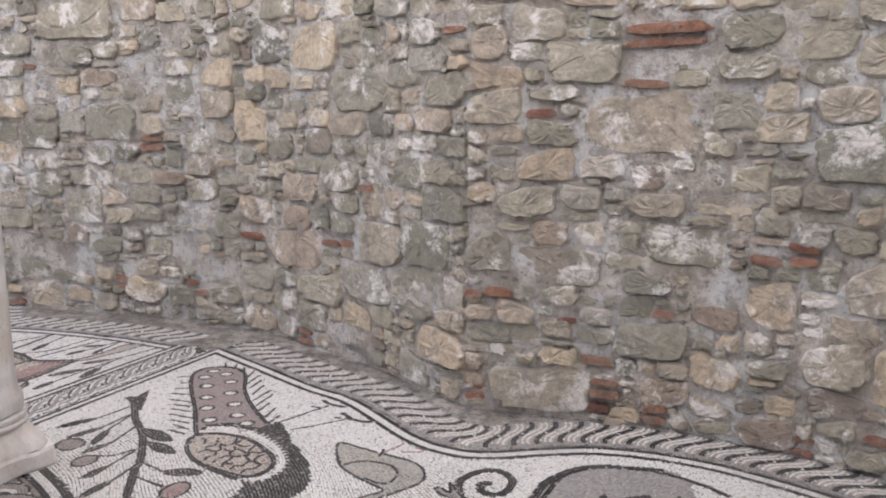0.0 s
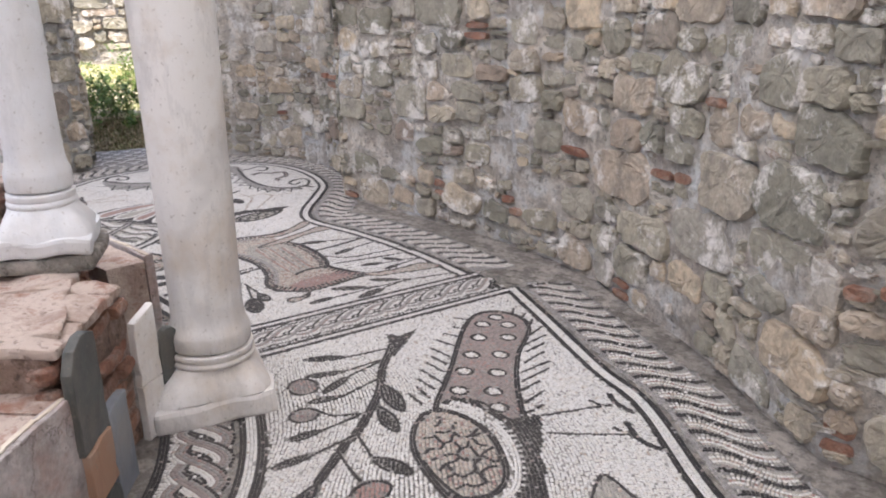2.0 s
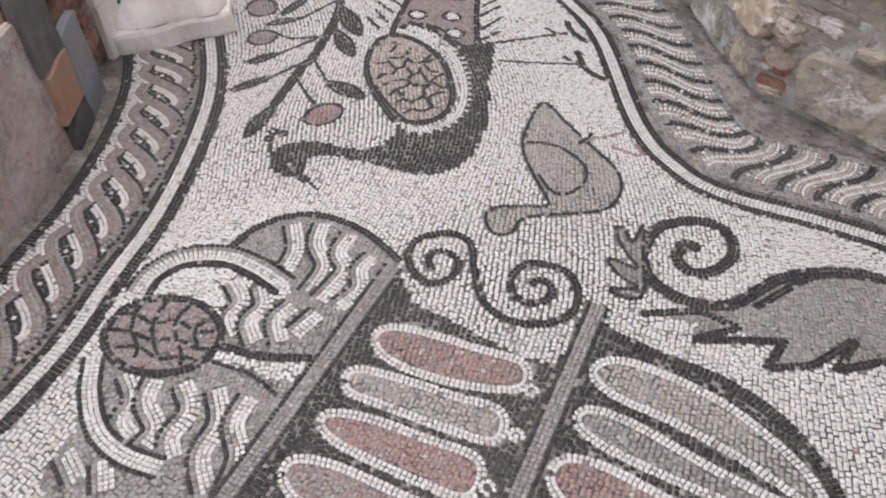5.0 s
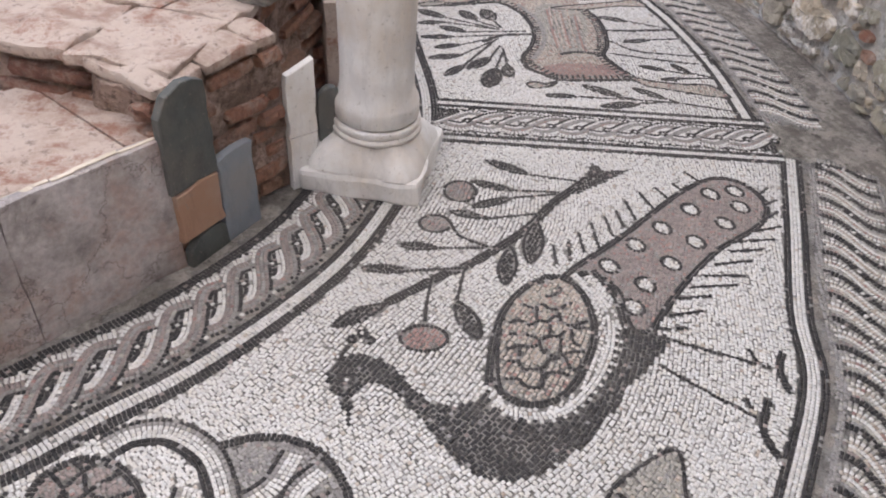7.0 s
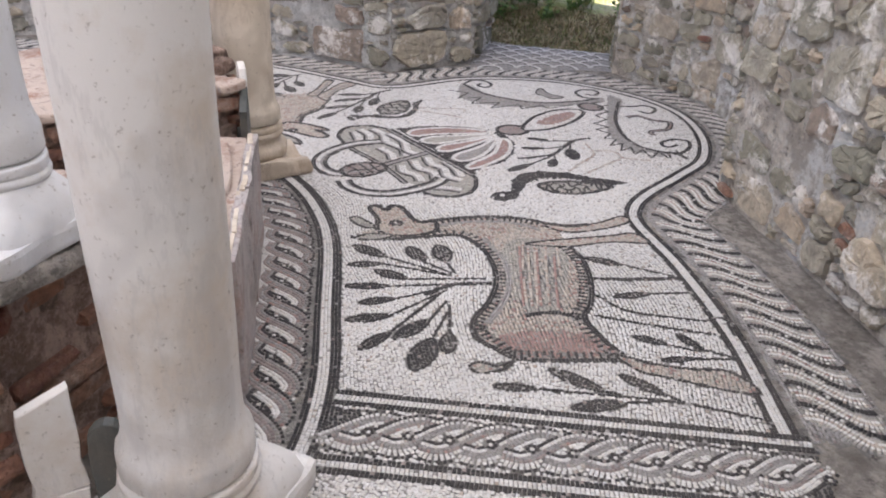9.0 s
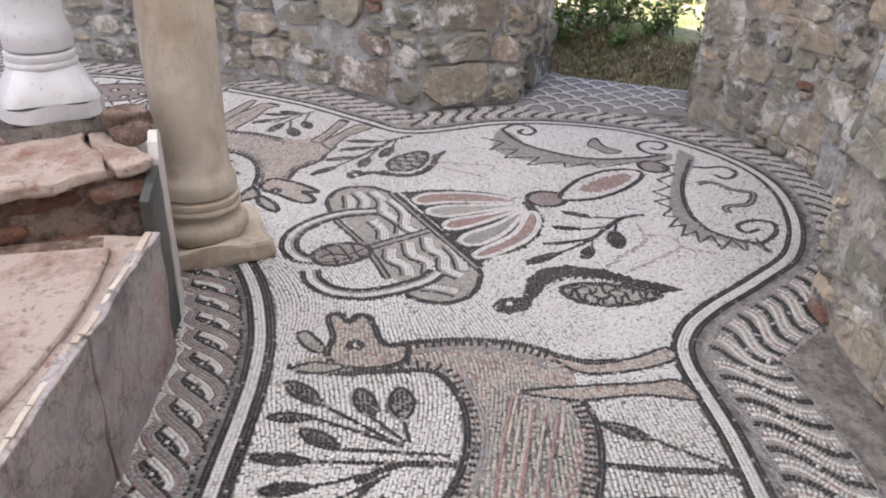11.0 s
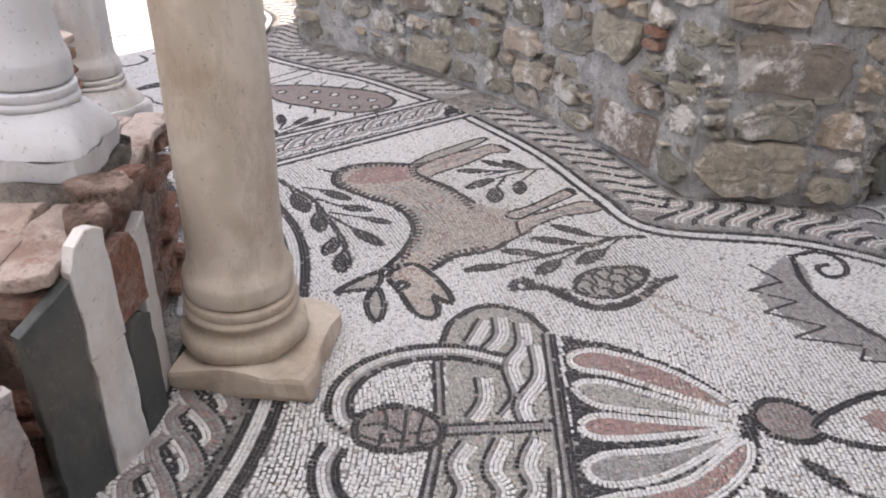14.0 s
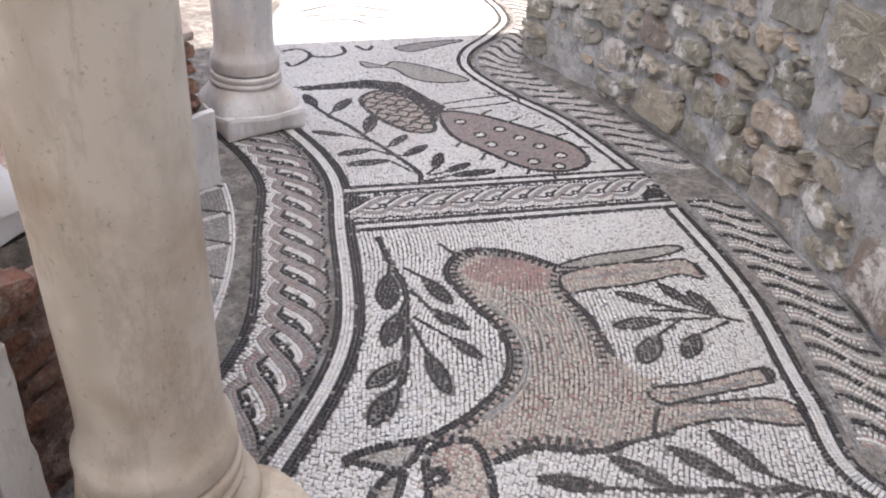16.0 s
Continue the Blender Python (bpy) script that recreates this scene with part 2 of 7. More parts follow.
def polyline(pts, step=0.012):
    """Straight runs between points, evenly stepped."""
    p = np.array(pts, float)
    s = np.r_[0, np.cumsum(np.hypot(*np.diff(p, axis=0).T))]
    q = np.arange(0, s[-1], step)
    return np.c_[np.interp(q, s, p[:, 0]), np.interp(q, s, p[:, 1])]


def normals_of(p):
    d = np.gradient(p, axis=0)
    d /= np.hypot(d[:, 0], d[:, 1])[:, None] + 1e-9
    return d, np.c_[-d[:, 1], d[:, 0]]


# ---- plan ----
CX, CY = -3.05, 1.18


def ring_at(r, degrees):
    return (CX + r * math.cos(radians(degrees)), CY + r * math.sin(radians(degrees)))


# the outer border's double line, from the east conch round to the west conch
LINE_EAST = [(2.2, 1.0), (2.0, 1.9), (1.6, 2.5), (1.25, 2.80), (0.98, 2.94), (0.72, 3.0), (0.5, 2.99), (0.25, 2.95), (0.09, 2.98), (-0.09, 3.11), (-0.40, 3.50), (-0.64, 3.68), (-1.0, 4.0), (-1.30, 4.26)]
LINE_NORTH = [(-1.56, 4.29), (-2.02, 4.47), (-2.50, 4.59), (-2.86, 4.64), (-3.01, 4.72), (-3.13, 4.87), (-3.29, 5.16), (-3.46, 5.42), (-3.77, 5.64), (-4.14, 5.76), (-4.50, 5.71), (-4.86, 5.47), (-5.06, 5.14), (-5.14, 4.72), (-5.05, 4.19), (-5.26, 3.95), (-5.62, 3.62), (-5.97, 3.16)]
LINE_WEST = [(-6.09, 2.97), (-6.31, 2.45), (-6.37, 2.07), (-6.49, 1.71), (-6.71, 1.52), (-7.07, 1.40), (-7.45, 1.2), (-7.75, 0.7), (-7.75, 0.0), (-7.4, -0.7)]
LINE_INNER = [(-5.33, 1.2), (-5.28, 1.75), (-5.15, 2.17), (-4.91, 2.49), (-4.53, 2.94), (-4.09, 3.18), (-3.64, 3.33), (-3.32, 3.37), (-3.02, 3.35), (-2.58, 3.25), (-2.14, 3.14), (-1.82, 2.99), (-1.52, 2.75), (-1.31, 2.54), (-1.15, 2.30), (-1.02, 2.04), (-0.95, 1.82), (-0.87, 1.57), (-0.84, 1.2), (-0.9, 0.7)]
# inner faces of the outer walls, in the same direction
WALL_SOUTH = [(-7.3, -1.3), (-6.3, -2.1), (-4.8, -2.9), (-3.0, -3.1), (-1.2, -2.7), (0.2, -1.6), (1.0, -0.9), (1.9, -0.3), (2.45, 0.5)]
WALL_EAST = [(2.45, 0.5), (2.55, 1.3), (2.35, 2.1), (1.95, 2.65), (1.5, 2.98), (1.08, 3.2), (0.62, 3.34), (0.33, 3.42), (0.15, 3.46), (0.0, 3.62), (-0.3, 3.97), (-0.6, 4.22), (-0.98, 4.56), (-1.25, 4.71)]
WALL_NORTH = [(-1.25, 4.71), (-1.64, 4.87), (-2.05, 4.98), (-2.5, 5.10), (-2.85, 5.16), (-3.08, 5.22)]
WALL_CONCH = [(-3.08, 5.22), (-3.28, 5.50), (-3.5, 5.74), (-3.85, 5.95), (-4.25, 6.03), (-4.62, 6.0)]
WALL_JAMB = [(-4.62, 6.0), (-5.10, 5.86), (-5.60, 6.17)]
WALL_PIER = [(-6.12, 5.33), (-5.52, 4.93), (-5.40, 4.29)]
WALL_WEST = [(-5.40, 4.29), (-5.72, 3.98), (-6.05, 3.60), (-6.28, 3.3), (-6.5, 2.95), (-6.78, 2.3), (-6.95, 1.72)]
WALL_FAR = [(-6.95, 1.72), (-7.3, 1.66), (-7.75, 1.45), (-8.1, 0.9), (-8.1, -0.1), (-7.85, -0.8), (-7.3, -1.3)]


# ---- outer walls of rubble ----
def wall_shell(name, pts, top, thick, label, wave=0.10, bed=None):
    """A wall with its inner face along pts, thickness outward, with an uneven top."""
    p = polyline(pts, 0.07)
    p = np.vstack([p, pts[-1]])
    _, n = normals_of(p)
    sign = -1.0
    n = n * sign
    rows = np.arange(-0.1, top + 0.001, 0.07)
    verts, faces = [], []
    m = len(rows)
    for i, (a, b) in enumerate(zip(p, n)):
        lift = wave * noise.noise(Vector((a[0] * 1.6, a[1] * 1.6, 3.0)))
        for z in rows:
            d = 0.022 * noise.noise(Vector((a[0] * 5, a[1] * 5, z * 5))) + 0.012 * noise.noise(Vector((a[0] * 13, a[1] * 13, z * 13)))
            verts.append((a[0] + b[0] * d, a[1] + b[1] * d, z + (lift if z > top - 0.08 else 0)))
        verts.append((a[0] + b[0] * thick, a[1] + b[1] * thick, rows[-1] + lift))
        verts.append((a[0] + b[0] * thick, a[1] + b[1] * thick, -0.1))
    k = m + 2
    for i in range(len(p) - 1):
        for j in range(k - 1):
            f = (i * k + j, (i + 1) * k + j, (i + 1) * k + j + 1, i * k + j + 1)
            faces.append(f if sign < 0 else f[::-1])
    for i in (0, len(p) - 1):
        f = tuple(i * k + j for j in range(k))
        faces.append(f)
    ob = new(name, mesh_of(name, verts, faces, [bed or MORTAR]))
    return tagged(ob, label, kind="structure")


def stone_shape(seed):
    """A small chip one unit wide and high on its bed, with a worn, nearly flat face."""
    r = random.Random(seed)
    n = 8
    verts, faces = [], []
    out = []
    for x, y in ((.5, -.30), (.5, .28), (.32, .5), (-.34, .5), (-.5, .30), (-.5, -.28), (-.33, -.5), (.31, -.5)):
        out.append((x + r.uniform(-.07, .05) * (1 if x > 0 else -1), y + r.uniform(-.08, .05) * (1 if y > 0 else -1)))
    for scale, h in ((0.97, -0.9), (1.0, 0.70), (0.93, 0.97)):
        for x, y in out:
            verts.append((x * scale, y * scale, h + (r.uniform(-.12, .12) if h > 0 else 0)))
    verts.append((r.uniform(-.2, .2), r.uniform(-.2, .2), r.uniform(.9, 1.15)))
    for k in (0, 1):
        for i in range(n):
            j = (i + 1) % n
            faces.append((k * n + i, k * n + j, (k + 1) * n + j, (k + 1) * n + i))
    for i in range(n):
        faces.append((2 * n + i, 2 * n + (i + 1) % n, 3 * n))
    return verts, faces


SHAPES = [stone_shape(s) for s in range(34)]
STONE_MESHES = [mesh_of("stone", v, f, [STONE], smooth=False) for v, f in SHAPES]
BRICK_MESHES = [mesh_of("brick", v, f, [BRICK], smooth=False) for v, f in SHAPES[:8]]


def cells(w, h, big, rng):
    """Random rubble: each stone is bedded on the lowest free place, so that the joints step up and down."""
    step = .02
    n = max(4, int(w / step))
    step = w / n
    sky = np.array([.02 * rng.random() for _ in range(n)])
    done = []
    while sky.min() < h - .03:
        i = int(np.argmin(sky))
        level = sky[i]
        l = i
        while l > 0 and sky[l - 1] < level + .034:
            l -= 1
        r = i
        while r < n - 1 and sky[r + 1] < level + .034:
            r += 1
        room = (r - l + 1) * step
        # a slot too narrow for a stone is packed with mortar up to its neighbours
        if room < .075 and room < w * .9:
            top = max(level + .012, min(sky[l - 1] if l > 0 else 9, sky[r + 1] if r < n - 1 else 9))
            top = min(top, level + rng.uniform(.05, .11))
            sky[l:r + 1] = top
            x0, x1, y0 = l * step, (r + 1) * step, float(level)
            if top - level > .025 and room > .035:
                k = (top - level) * .3
                done.append([(x0 + k, y0), (x1 - k, y0), (x1, y0 + k), (x1, top - k), (x1 - k, top), (x0 + k, top - rng.uniform(0, k)), (x0, top - k), (x0, y0 + k)])
            continue
        size = big * (.78 if level < .95 else 1.0) * rng.choice((.30, .4, .5, .6, .6, .75, .75, .9, 1.1, 1.5))
        wide = max(.06, size * rng.uniform(1.05, 2.1))
        if room - wide < .055:
            wide = room
        k = max(1, min(r - l + 1, int(round(wide / step))))
        if rng.random() < .5:
            l = r - k + 1
        wide = k * step
        base = float(sky[l:l + k].max())
        tall = min(max(min(size, wide * rng.uniform(.42, 1.05)), .030), .26)
        if rng.random() < .10:
            tall = max(.03, tall * .42)
        tall = min(tall, h - base + .03)
        x0, x1, y0, y1 = l * step, (l + k) * step, base, base + tall
        sky[l:l + k] = y1
        if tall < .02 or wide < .025:
            continue
        slant = rng.uniform(-.16, .16) * tall
        cut = lambda: (wide * rng.uniform(.02, .30), tall * rng.uniform(.04, .45))
        (a, b), (c, d), (e, f), (g, q) = cut(), cut(), cut(), cut()
        done.append([(x0 + a, y0), (x1 - c, y0), (x1, y0 + d), (x1, y1 - f + slant), (x1 - e, y1 + slant), ((x0 + x1) / 2, y1 + rng.uniform(-.12, .10) * tall), (x0 + g, y1 - slant), (x0, y1 - q - slant), (x0, y0 + b)])
    return done


def stone_from(poly, gap, depth, rng):
    """A stone filling its cell but for the joint: corners worn round, face nearly flat and a little tilted."""
    cx, cy = sum(x for x, _ in poly) / len(poly), sum(y for _, y in poly) / len(poly)
    pts = []
    for (ax, ay), (bx, by) in zip(poly, poly[1:] + poly[:1]):
        l = math.hypot(bx - ax, by - ay)
        if l < .012:
            continue
        e = min(.30, .022 / l)
        for t in (e, .36, .67, 1 - e) if l > .07 else (e, 1 - e):
            x, y = ax + (bx - ax) * t - cx, ay + (by - ay) * t - cy
            r = max(math.hypot(x, y), .01)
            k = max(.35, 1 - (gap * rng.uniform(.3, 1.5) + rng.choice((0, 0, .004, .010))) / r)
            pts.append((x * k, y * k))
    n = len(pts)
    if n < 5:
        return None
    size = max(max(abs(x) for x, _ in pts), max(abs(y) for _, y in pts))
    tx, ty = rng.uniform(-.07, .07), rng.uniform(-.10, .05)
    verts, faces = [], []
    for scale, h in ((1.0, -.05), (1.0, depth * .45), (max(.6, 1 - .012 / size), depth)):
        for x, y in pts:
            verts.append((x * scale, y * scale, h + (tx * x + ty * y + rng.uniform(-.0035, .0035) if h > 0 else 0)))
    mx, my = rng.uniform(-.2, .2) * size, rng.uniform(-.2, .2) * size
    for x, y in pts:
        verts.append((x * .5 + mx, y * .5 + my, depth * rng.uniform(.95, 1.15) + tx * x * .5 + ty * y * .5 + rng.uniform(-.003, .004)))
    verts.append((mx, my, depth * rng.uniform(.95, 1.2)))
    for k in (0, 1, 2):
        for i in range(n):
            j = (i + 1) % n
            faces.append((k * n + i, k * n + j, (k + 1) * n + j, (k + 1) * n + i))
    for i in range(n):
        faces.append((3 * n + i, 3 * n + (i + 1) % n, 4 * n))
    return cx, cy, verts, faces


def rubble(wall, pts, z0, z1, seed, big=0.165, singles=290, near=(0.0, 99.0), depth=(0.006, 0.034), gap=0.005, bare=0.03, bricks=0.04, lime=.40):
    """Stones bedded in a wall's face: those along the stretch 'near' one by one, the rest joined."""
    rng = random.Random(seed)
    p = np.vstack([polyline(pts, 0.03), pts[-1]])
    _, n = normals_of(p)
    s = np.r_[0, np.cumsum(np.hypot(*np.diff(p, axis=0).T))]
    total = s[-1]
    # panels between the corners, so that no stone bridges a corner
    corner = [0.0]
    acc = 0.0
    for (ax, ay), (bx, by), (cx, cy) in zip(pts, pts[1:], pts[2:]):
        acc += math.hypot(bx - ax, by - ay)
        turn = abs((math.atan2(cy - by, cx - bx) - math.atan2(by - ay, bx - ax) + math.pi) % (2 * math.pi) - math.pi)
        if turn > 0.55:
            corner.append(acc)
    corner.append(total)
    rows = []

    def seat(c, z):
        px, py = np.interp(c, s, p[:, 0]), np.interp(c, s, p[:, 1])
        nx, ny = np.interp(c, s, n[:, 0]), np.interp(c, s, n[:, 1])
        m = Matrix((Vector((-ny, nx, 0)).normalized(), Vector((0, 0, 1)), Vector((nx, ny, 0)).normalized())).transposed().to_4x4()
        m.translation = (px, py, z)
        return m

    for a, b in zip(corner, corner[1:]):
        for poly in cells(b - a, z1 - z0, big, rng):
            got = stone_from(poly, gap, rng.uniform(*depth), rng)
            if got is None:
                continue
            cx, cy, verts, faces = got
            c, z = a + cx, z0 + cy
            w, h = max(x for x, _ in poly) - min(x for x, _ in poly), max(y for _, y in poly) - min(y for _, y in poly)
            if rng.random() < bare or noise.noise(Vector((c * 2.1 + seed, z * 2.6, seed * 3.7))) > lime and rng.random() < .8:
                if rng.random() < .5:
                    continue
                e = seat(c, z) @ Matrix.Rotation(rng.uniform(-.25, .25), 4, "Z") @ Matrix.Diagonal((rng.uniform(.04, .10), rng.uniform(.03, .06), rng.uniform(.008, .02), 1))
                k = rng.randrange(34)
                rows.append((c, z, e, False, SHAPES[k], STONE_MESHES[k]))
                continue
            if rng.random() < bricks:
                for q in range(rng.choice((1, 1, 2))):
                    e = seat(c, z + (q - .4) * .055) @ Matrix.Rotation(rng.uniform(-.06, .06), 4, "Z") @ Matrix.Diagonal((max(w * .9, .09), rng.uniform(.03, .045), rng.uniform(.012, .03), 1))
                    k = rng.randrange(8)
                    rows.append((c, z, e, True, SHAPES[k], BRICK_MESHES[k]))
                continue
            rows.append((c, z, seat(c, z), False, (verts, faces), None))
            # small chinking stones wedged into the joints
            if rng.random() < .28:
                e = seat(c + w / 2 * rng.uniform(-1, 1), z + rng.choice((-.5, .5)) * h)
                e = e @ Matrix.Rotation(rng.uniform(-.25, .25), 4, "Z") @ Matrix.Diagonal((rng.uniform(.03, .09), rng.uniform(.014, .03), rng.uniform(.008, .026), 1))
                k = rng.randrange(34)
                rows.append((c + 50, z, e, False, SHAPES[k], STONE_MESHES[k]))
    rows.sort(key=lambda r: abs(r[0] - sum(near) / 2) + abs(r[1] - 0.9) * 0.3)
    for c, z, m, red, shape, me in rows[:singles]:
        ob = new("brick" if red else "stone", me or mesh_of("stone", shape[0], shape[1], [STONE]))
        ob.parent = wall
        ob.matrix_basis = m
    for red, mat in ((False, STONE_JOINED), (True, BRICK_JOINED)):
        verts, faces = [], []
        for c, z, m, r, (v, f), me in rows[singles:]:
            if r == red:
                b = len(verts)
                verts += [tuple(m @ Vector(q)) for q in v]
                faces += [tuple(b + i for i in q) for q in f]
        if verts:
            ob = part("rubble", mesh_of("rubble", verts, faces, [mat]), mat, wall)
            tagged(ob, "red brick pieces bedded in the rubble wall" if red else "small grey-green field stones set in lime mortar", kind="stuff")


walls = {}
walls["east"] = wall_shell("wall_east", WALL_EAST, 3.1, 0.6, "curved rubble stone wall with pale crumbling lime mortar")
walls["north"] = wall_shell("wall_north", WALL_NORTH, 3.1, 0.6, "rubble stone wall beside the mosaic, with pale lime mortar")
walls["conch"] = wall_shell("wall_conch", WALL_CONCH, 2.9, 0.55, "curved conch wall of rubble with a patch of white plaster")
walls["jamb"] = wall_shell("wall_jamb", WALL_JAMB, 1.93, 0.5, "low rubble wall end at the doorway, under a steel post")
walls["pier"] = wall_shell("wall_pier", WALL_PIER, 1.95, 0.5, "squat rubble wall end beside the doorway", bed=MORTAR_WHITE)
walls["west"] = wall_shell("wall_west", WALL_WEST, 2.0, 0.6, "rubble stone wall with large rounded field stones", bed=MORTAR_WHITE)
# assumed by mirroring the other conches; kept low to let sun onto the floor
walls["far"] = wall_shell("wall_far", WALL_FAR, 1.4, 0.5, "low rubble wall of the farther conch")
# unseen closing wall; its height is set to shade the floor beside the sun strip
walls["south"] = wall_shell("wall_south", WALL_SOUTH, 2.8, 0.5, "unseen plain rubble wall added to close the far side")

# ---- floor ----
bm = bmesh.new()
bmesh.ops.create_circle(bm, cap_ends=True, segments=96, radius=5.25, matrix=Matrix.Translation((CX, CY, 0)))
bmesh.ops.triangulate(bm, faces=bm.faces[:])
floor = part("floor", bm, SCREED, None)
tagged(floor, "dusty screed floor carrying a black and white figured mosaic", kind="structure")

# ---- mosaic ----
TESS = 0.0113
X0, Y0, CELL = -8.3, -1.2, 0.005
NX, NY = int(10.9 / CELL), int(7.7 / CELL)
COLOURS = "wkgpmto"
ink = np.full((NY, NX), 255, np.uint8)       # colour of each spot
owner = np.zeros((NY, NX), np.int32)         # which stroke holds it
motif_of = np.zeros((NY, NX), np.uint8)      # which figure it belongs to
MOTIFS = []
LAID = []                                    # tesserae laid along lines
count = [0]
pen = [0]


def motif(name, label=""):
    MOTIFS.append((name, label))
    pen[0] = len(MOTIFS) - 1


def spot(x, y):
    return np.clip(((np.asarray(y) - Y0) / CELL).astype(int), 0, NY - 1), np.clip(((np.asarray(x) - X0) / CELL).astype(int), 0, NX - 1)


def inside(poly, x, y):
    hit = np.zeros(x.shape, bool)
    for (ax, ay), (bx, by) in zip(poly, np.roll(poly, -1, axis=0)):
        if ay != by:
            hit ^= ((ay > y) != (by > y)) & (x < (bx - ax) * (y - ay) / (by - ay) + ax)
    return hit


def fill(pts, colour, smooth=True):
    """A filled shape of the mosaic."""
    poly = spline(pts, 0.02, True) if smooth else np.array(pts, float)
    if len(poly) > 400:
        poly = poly[::4]
    j0, i0 = spot(poly[:, 0].min(), poly[:, 1].min())
    j1, i1 = spot(poly[:, 0].max(), poly[:, 1].max())
    gx, gy = np.meshgrid(X0 + (np.arange(i0, i1 + 1) + .5) * CELL, Y0 + (np.arange(j0, j1 + 1) + .5) * CELL)
    m = np.zeros(gx.shape, bool)
    xs, ys = gx[0], gy[:, 0]
    for (ax, ay), (bx, by) in zip(poly, np.roll(poly, -1, axis=0)):
        r0, r1 = np.searchsorted(ys, (min(ay, by), max(ay, by)))
        if r1 > r0:
            m[r0:r1] ^= xs[None] < ((bx - ax) * (ys[r0:r1] - ay) / (by - ay) + ax)[:, None]
    area = (slice(j0, j1 + 1), slice(i0, i1 + 1))
    ink[area][m] = COLOURS.index(colour)
    count[0] += 1
    owner[area][m] = -count[0]
    motif_of[area][m] = pen[0]
    return poly


def lay(p, rows, size=TESS):
    """Rows of tesserae along a stepped curve, side by side; rows names their colours."""
    if len(p) < 2:
        return
    count[0] += 1
    d, n = normals_of(p)
    s = np.r_[0, np.cumsum(np.hypot(*np.diff(p, axis=0).T))]
    fine = np.arange(0, s[-1] + .003, CELL * .7)
    fx, fy = np.interp(fine, s, p[:, 0]), np.interp(fine, s, p[:, 1])
    nx, ny = np.interp(fine, s, n[:, 0]), np.interp(fine, s, n[:, 1])
    half = len(rows) * size / 2
    for o in np.arange(-half + .002, half, CELL * .6):
        j, i = spot(fx + nx * o, fy + ny * o)
        owner[j, i] = count[0]
        motif_of[j, i] = pen[0]
        ink[j, i] = COLOURS.index(rows[min(len(rows) - 1, int((o + half) / size))])
    for k, colour in enumerate(rows):
        o = (k + .5) * size - half
        q = np.arange(size * random.uniform(.3, .6), s[-1], size * 1.04)
        if not len(q):
            q = np.array([s[-1] / 2])
        x = np.interp(q, s, p[:, 0]) + np.interp(q, s, n[:, 0]) * o
        y = np.interp(q, s, p[:, 1]) + np.interp(q, s, n[:, 1]) * o
        a = np.arctan2(np.interp(q, s, d[:, 1]), np.interp(q, s, d[:, 0]))
        LAID.append(np.c_[x, y, a, np.full(len(q), COLOURS.index(colour)), np.full(len(q), pen[0]), np.full(len(q), count[0])])


def line(pts, rows="kk", closed=False):
    lay(spline(pts, 0.012, closed), rows)


def straight(pts, rows="kk"):
    lay(polyline(pts), rows)


def shape(pts, colour, rows="kk"):
    """A filled figure with a drawn outline."""
    fill(pts, colour)
    line(pts, rows, True)


def leaf(x0, y0, x1, y1, fat=0.24, colour="k", rows=""):
    """A pointed leaf from its stalk (x0, y0) to its tip."""
    a, b = np.array((x0, y0)), np.array((x1, y1))
    d = b - a
    n = np.array((-d[1], d[0]))
    pts = [tuple(a + d * u + n * v) for u, v in ((0, 0), (.3, fat * .42), (.6, fat * .5), (.85, fat * .3), (1, 0), (.85, -fat * .3), (.6, -fat * .5), (.3, -fat * .42))]
    fill(pts, colour)
    if rows:
        line(pts, rows, True)


def ellipse(x, y, a, b, turn=0.0, colour="w", rows="k"):
    t = np.linspace(0, 2 * np.pi, 14, endpoint=False)
    c, s = math.cos(radians(turn)), math.sin(radians(turn))
    pts = [(x + a * math.cos(u) * c - b * math.sin(u) * s, y + a * math.cos(u) * s + b * math.sin(u) * c) for u in t]
    if colour:
        fill(pts, colour)
    if rows:
        line(pts, rows, True)


def spiral(x, y, r, start, turns, rows="kk"):
    """A scroll that winds in from radius r; turns may be negative."""
    u = np.linspace(0, 1, 26)
    a = radians(start) + 2 * np.pi * turns * u
    rr = r * (1 - .82 * u)
    lay(spline(np.c_[x + rr * np.cos(a), y + rr * np.sin(a)]), rows)


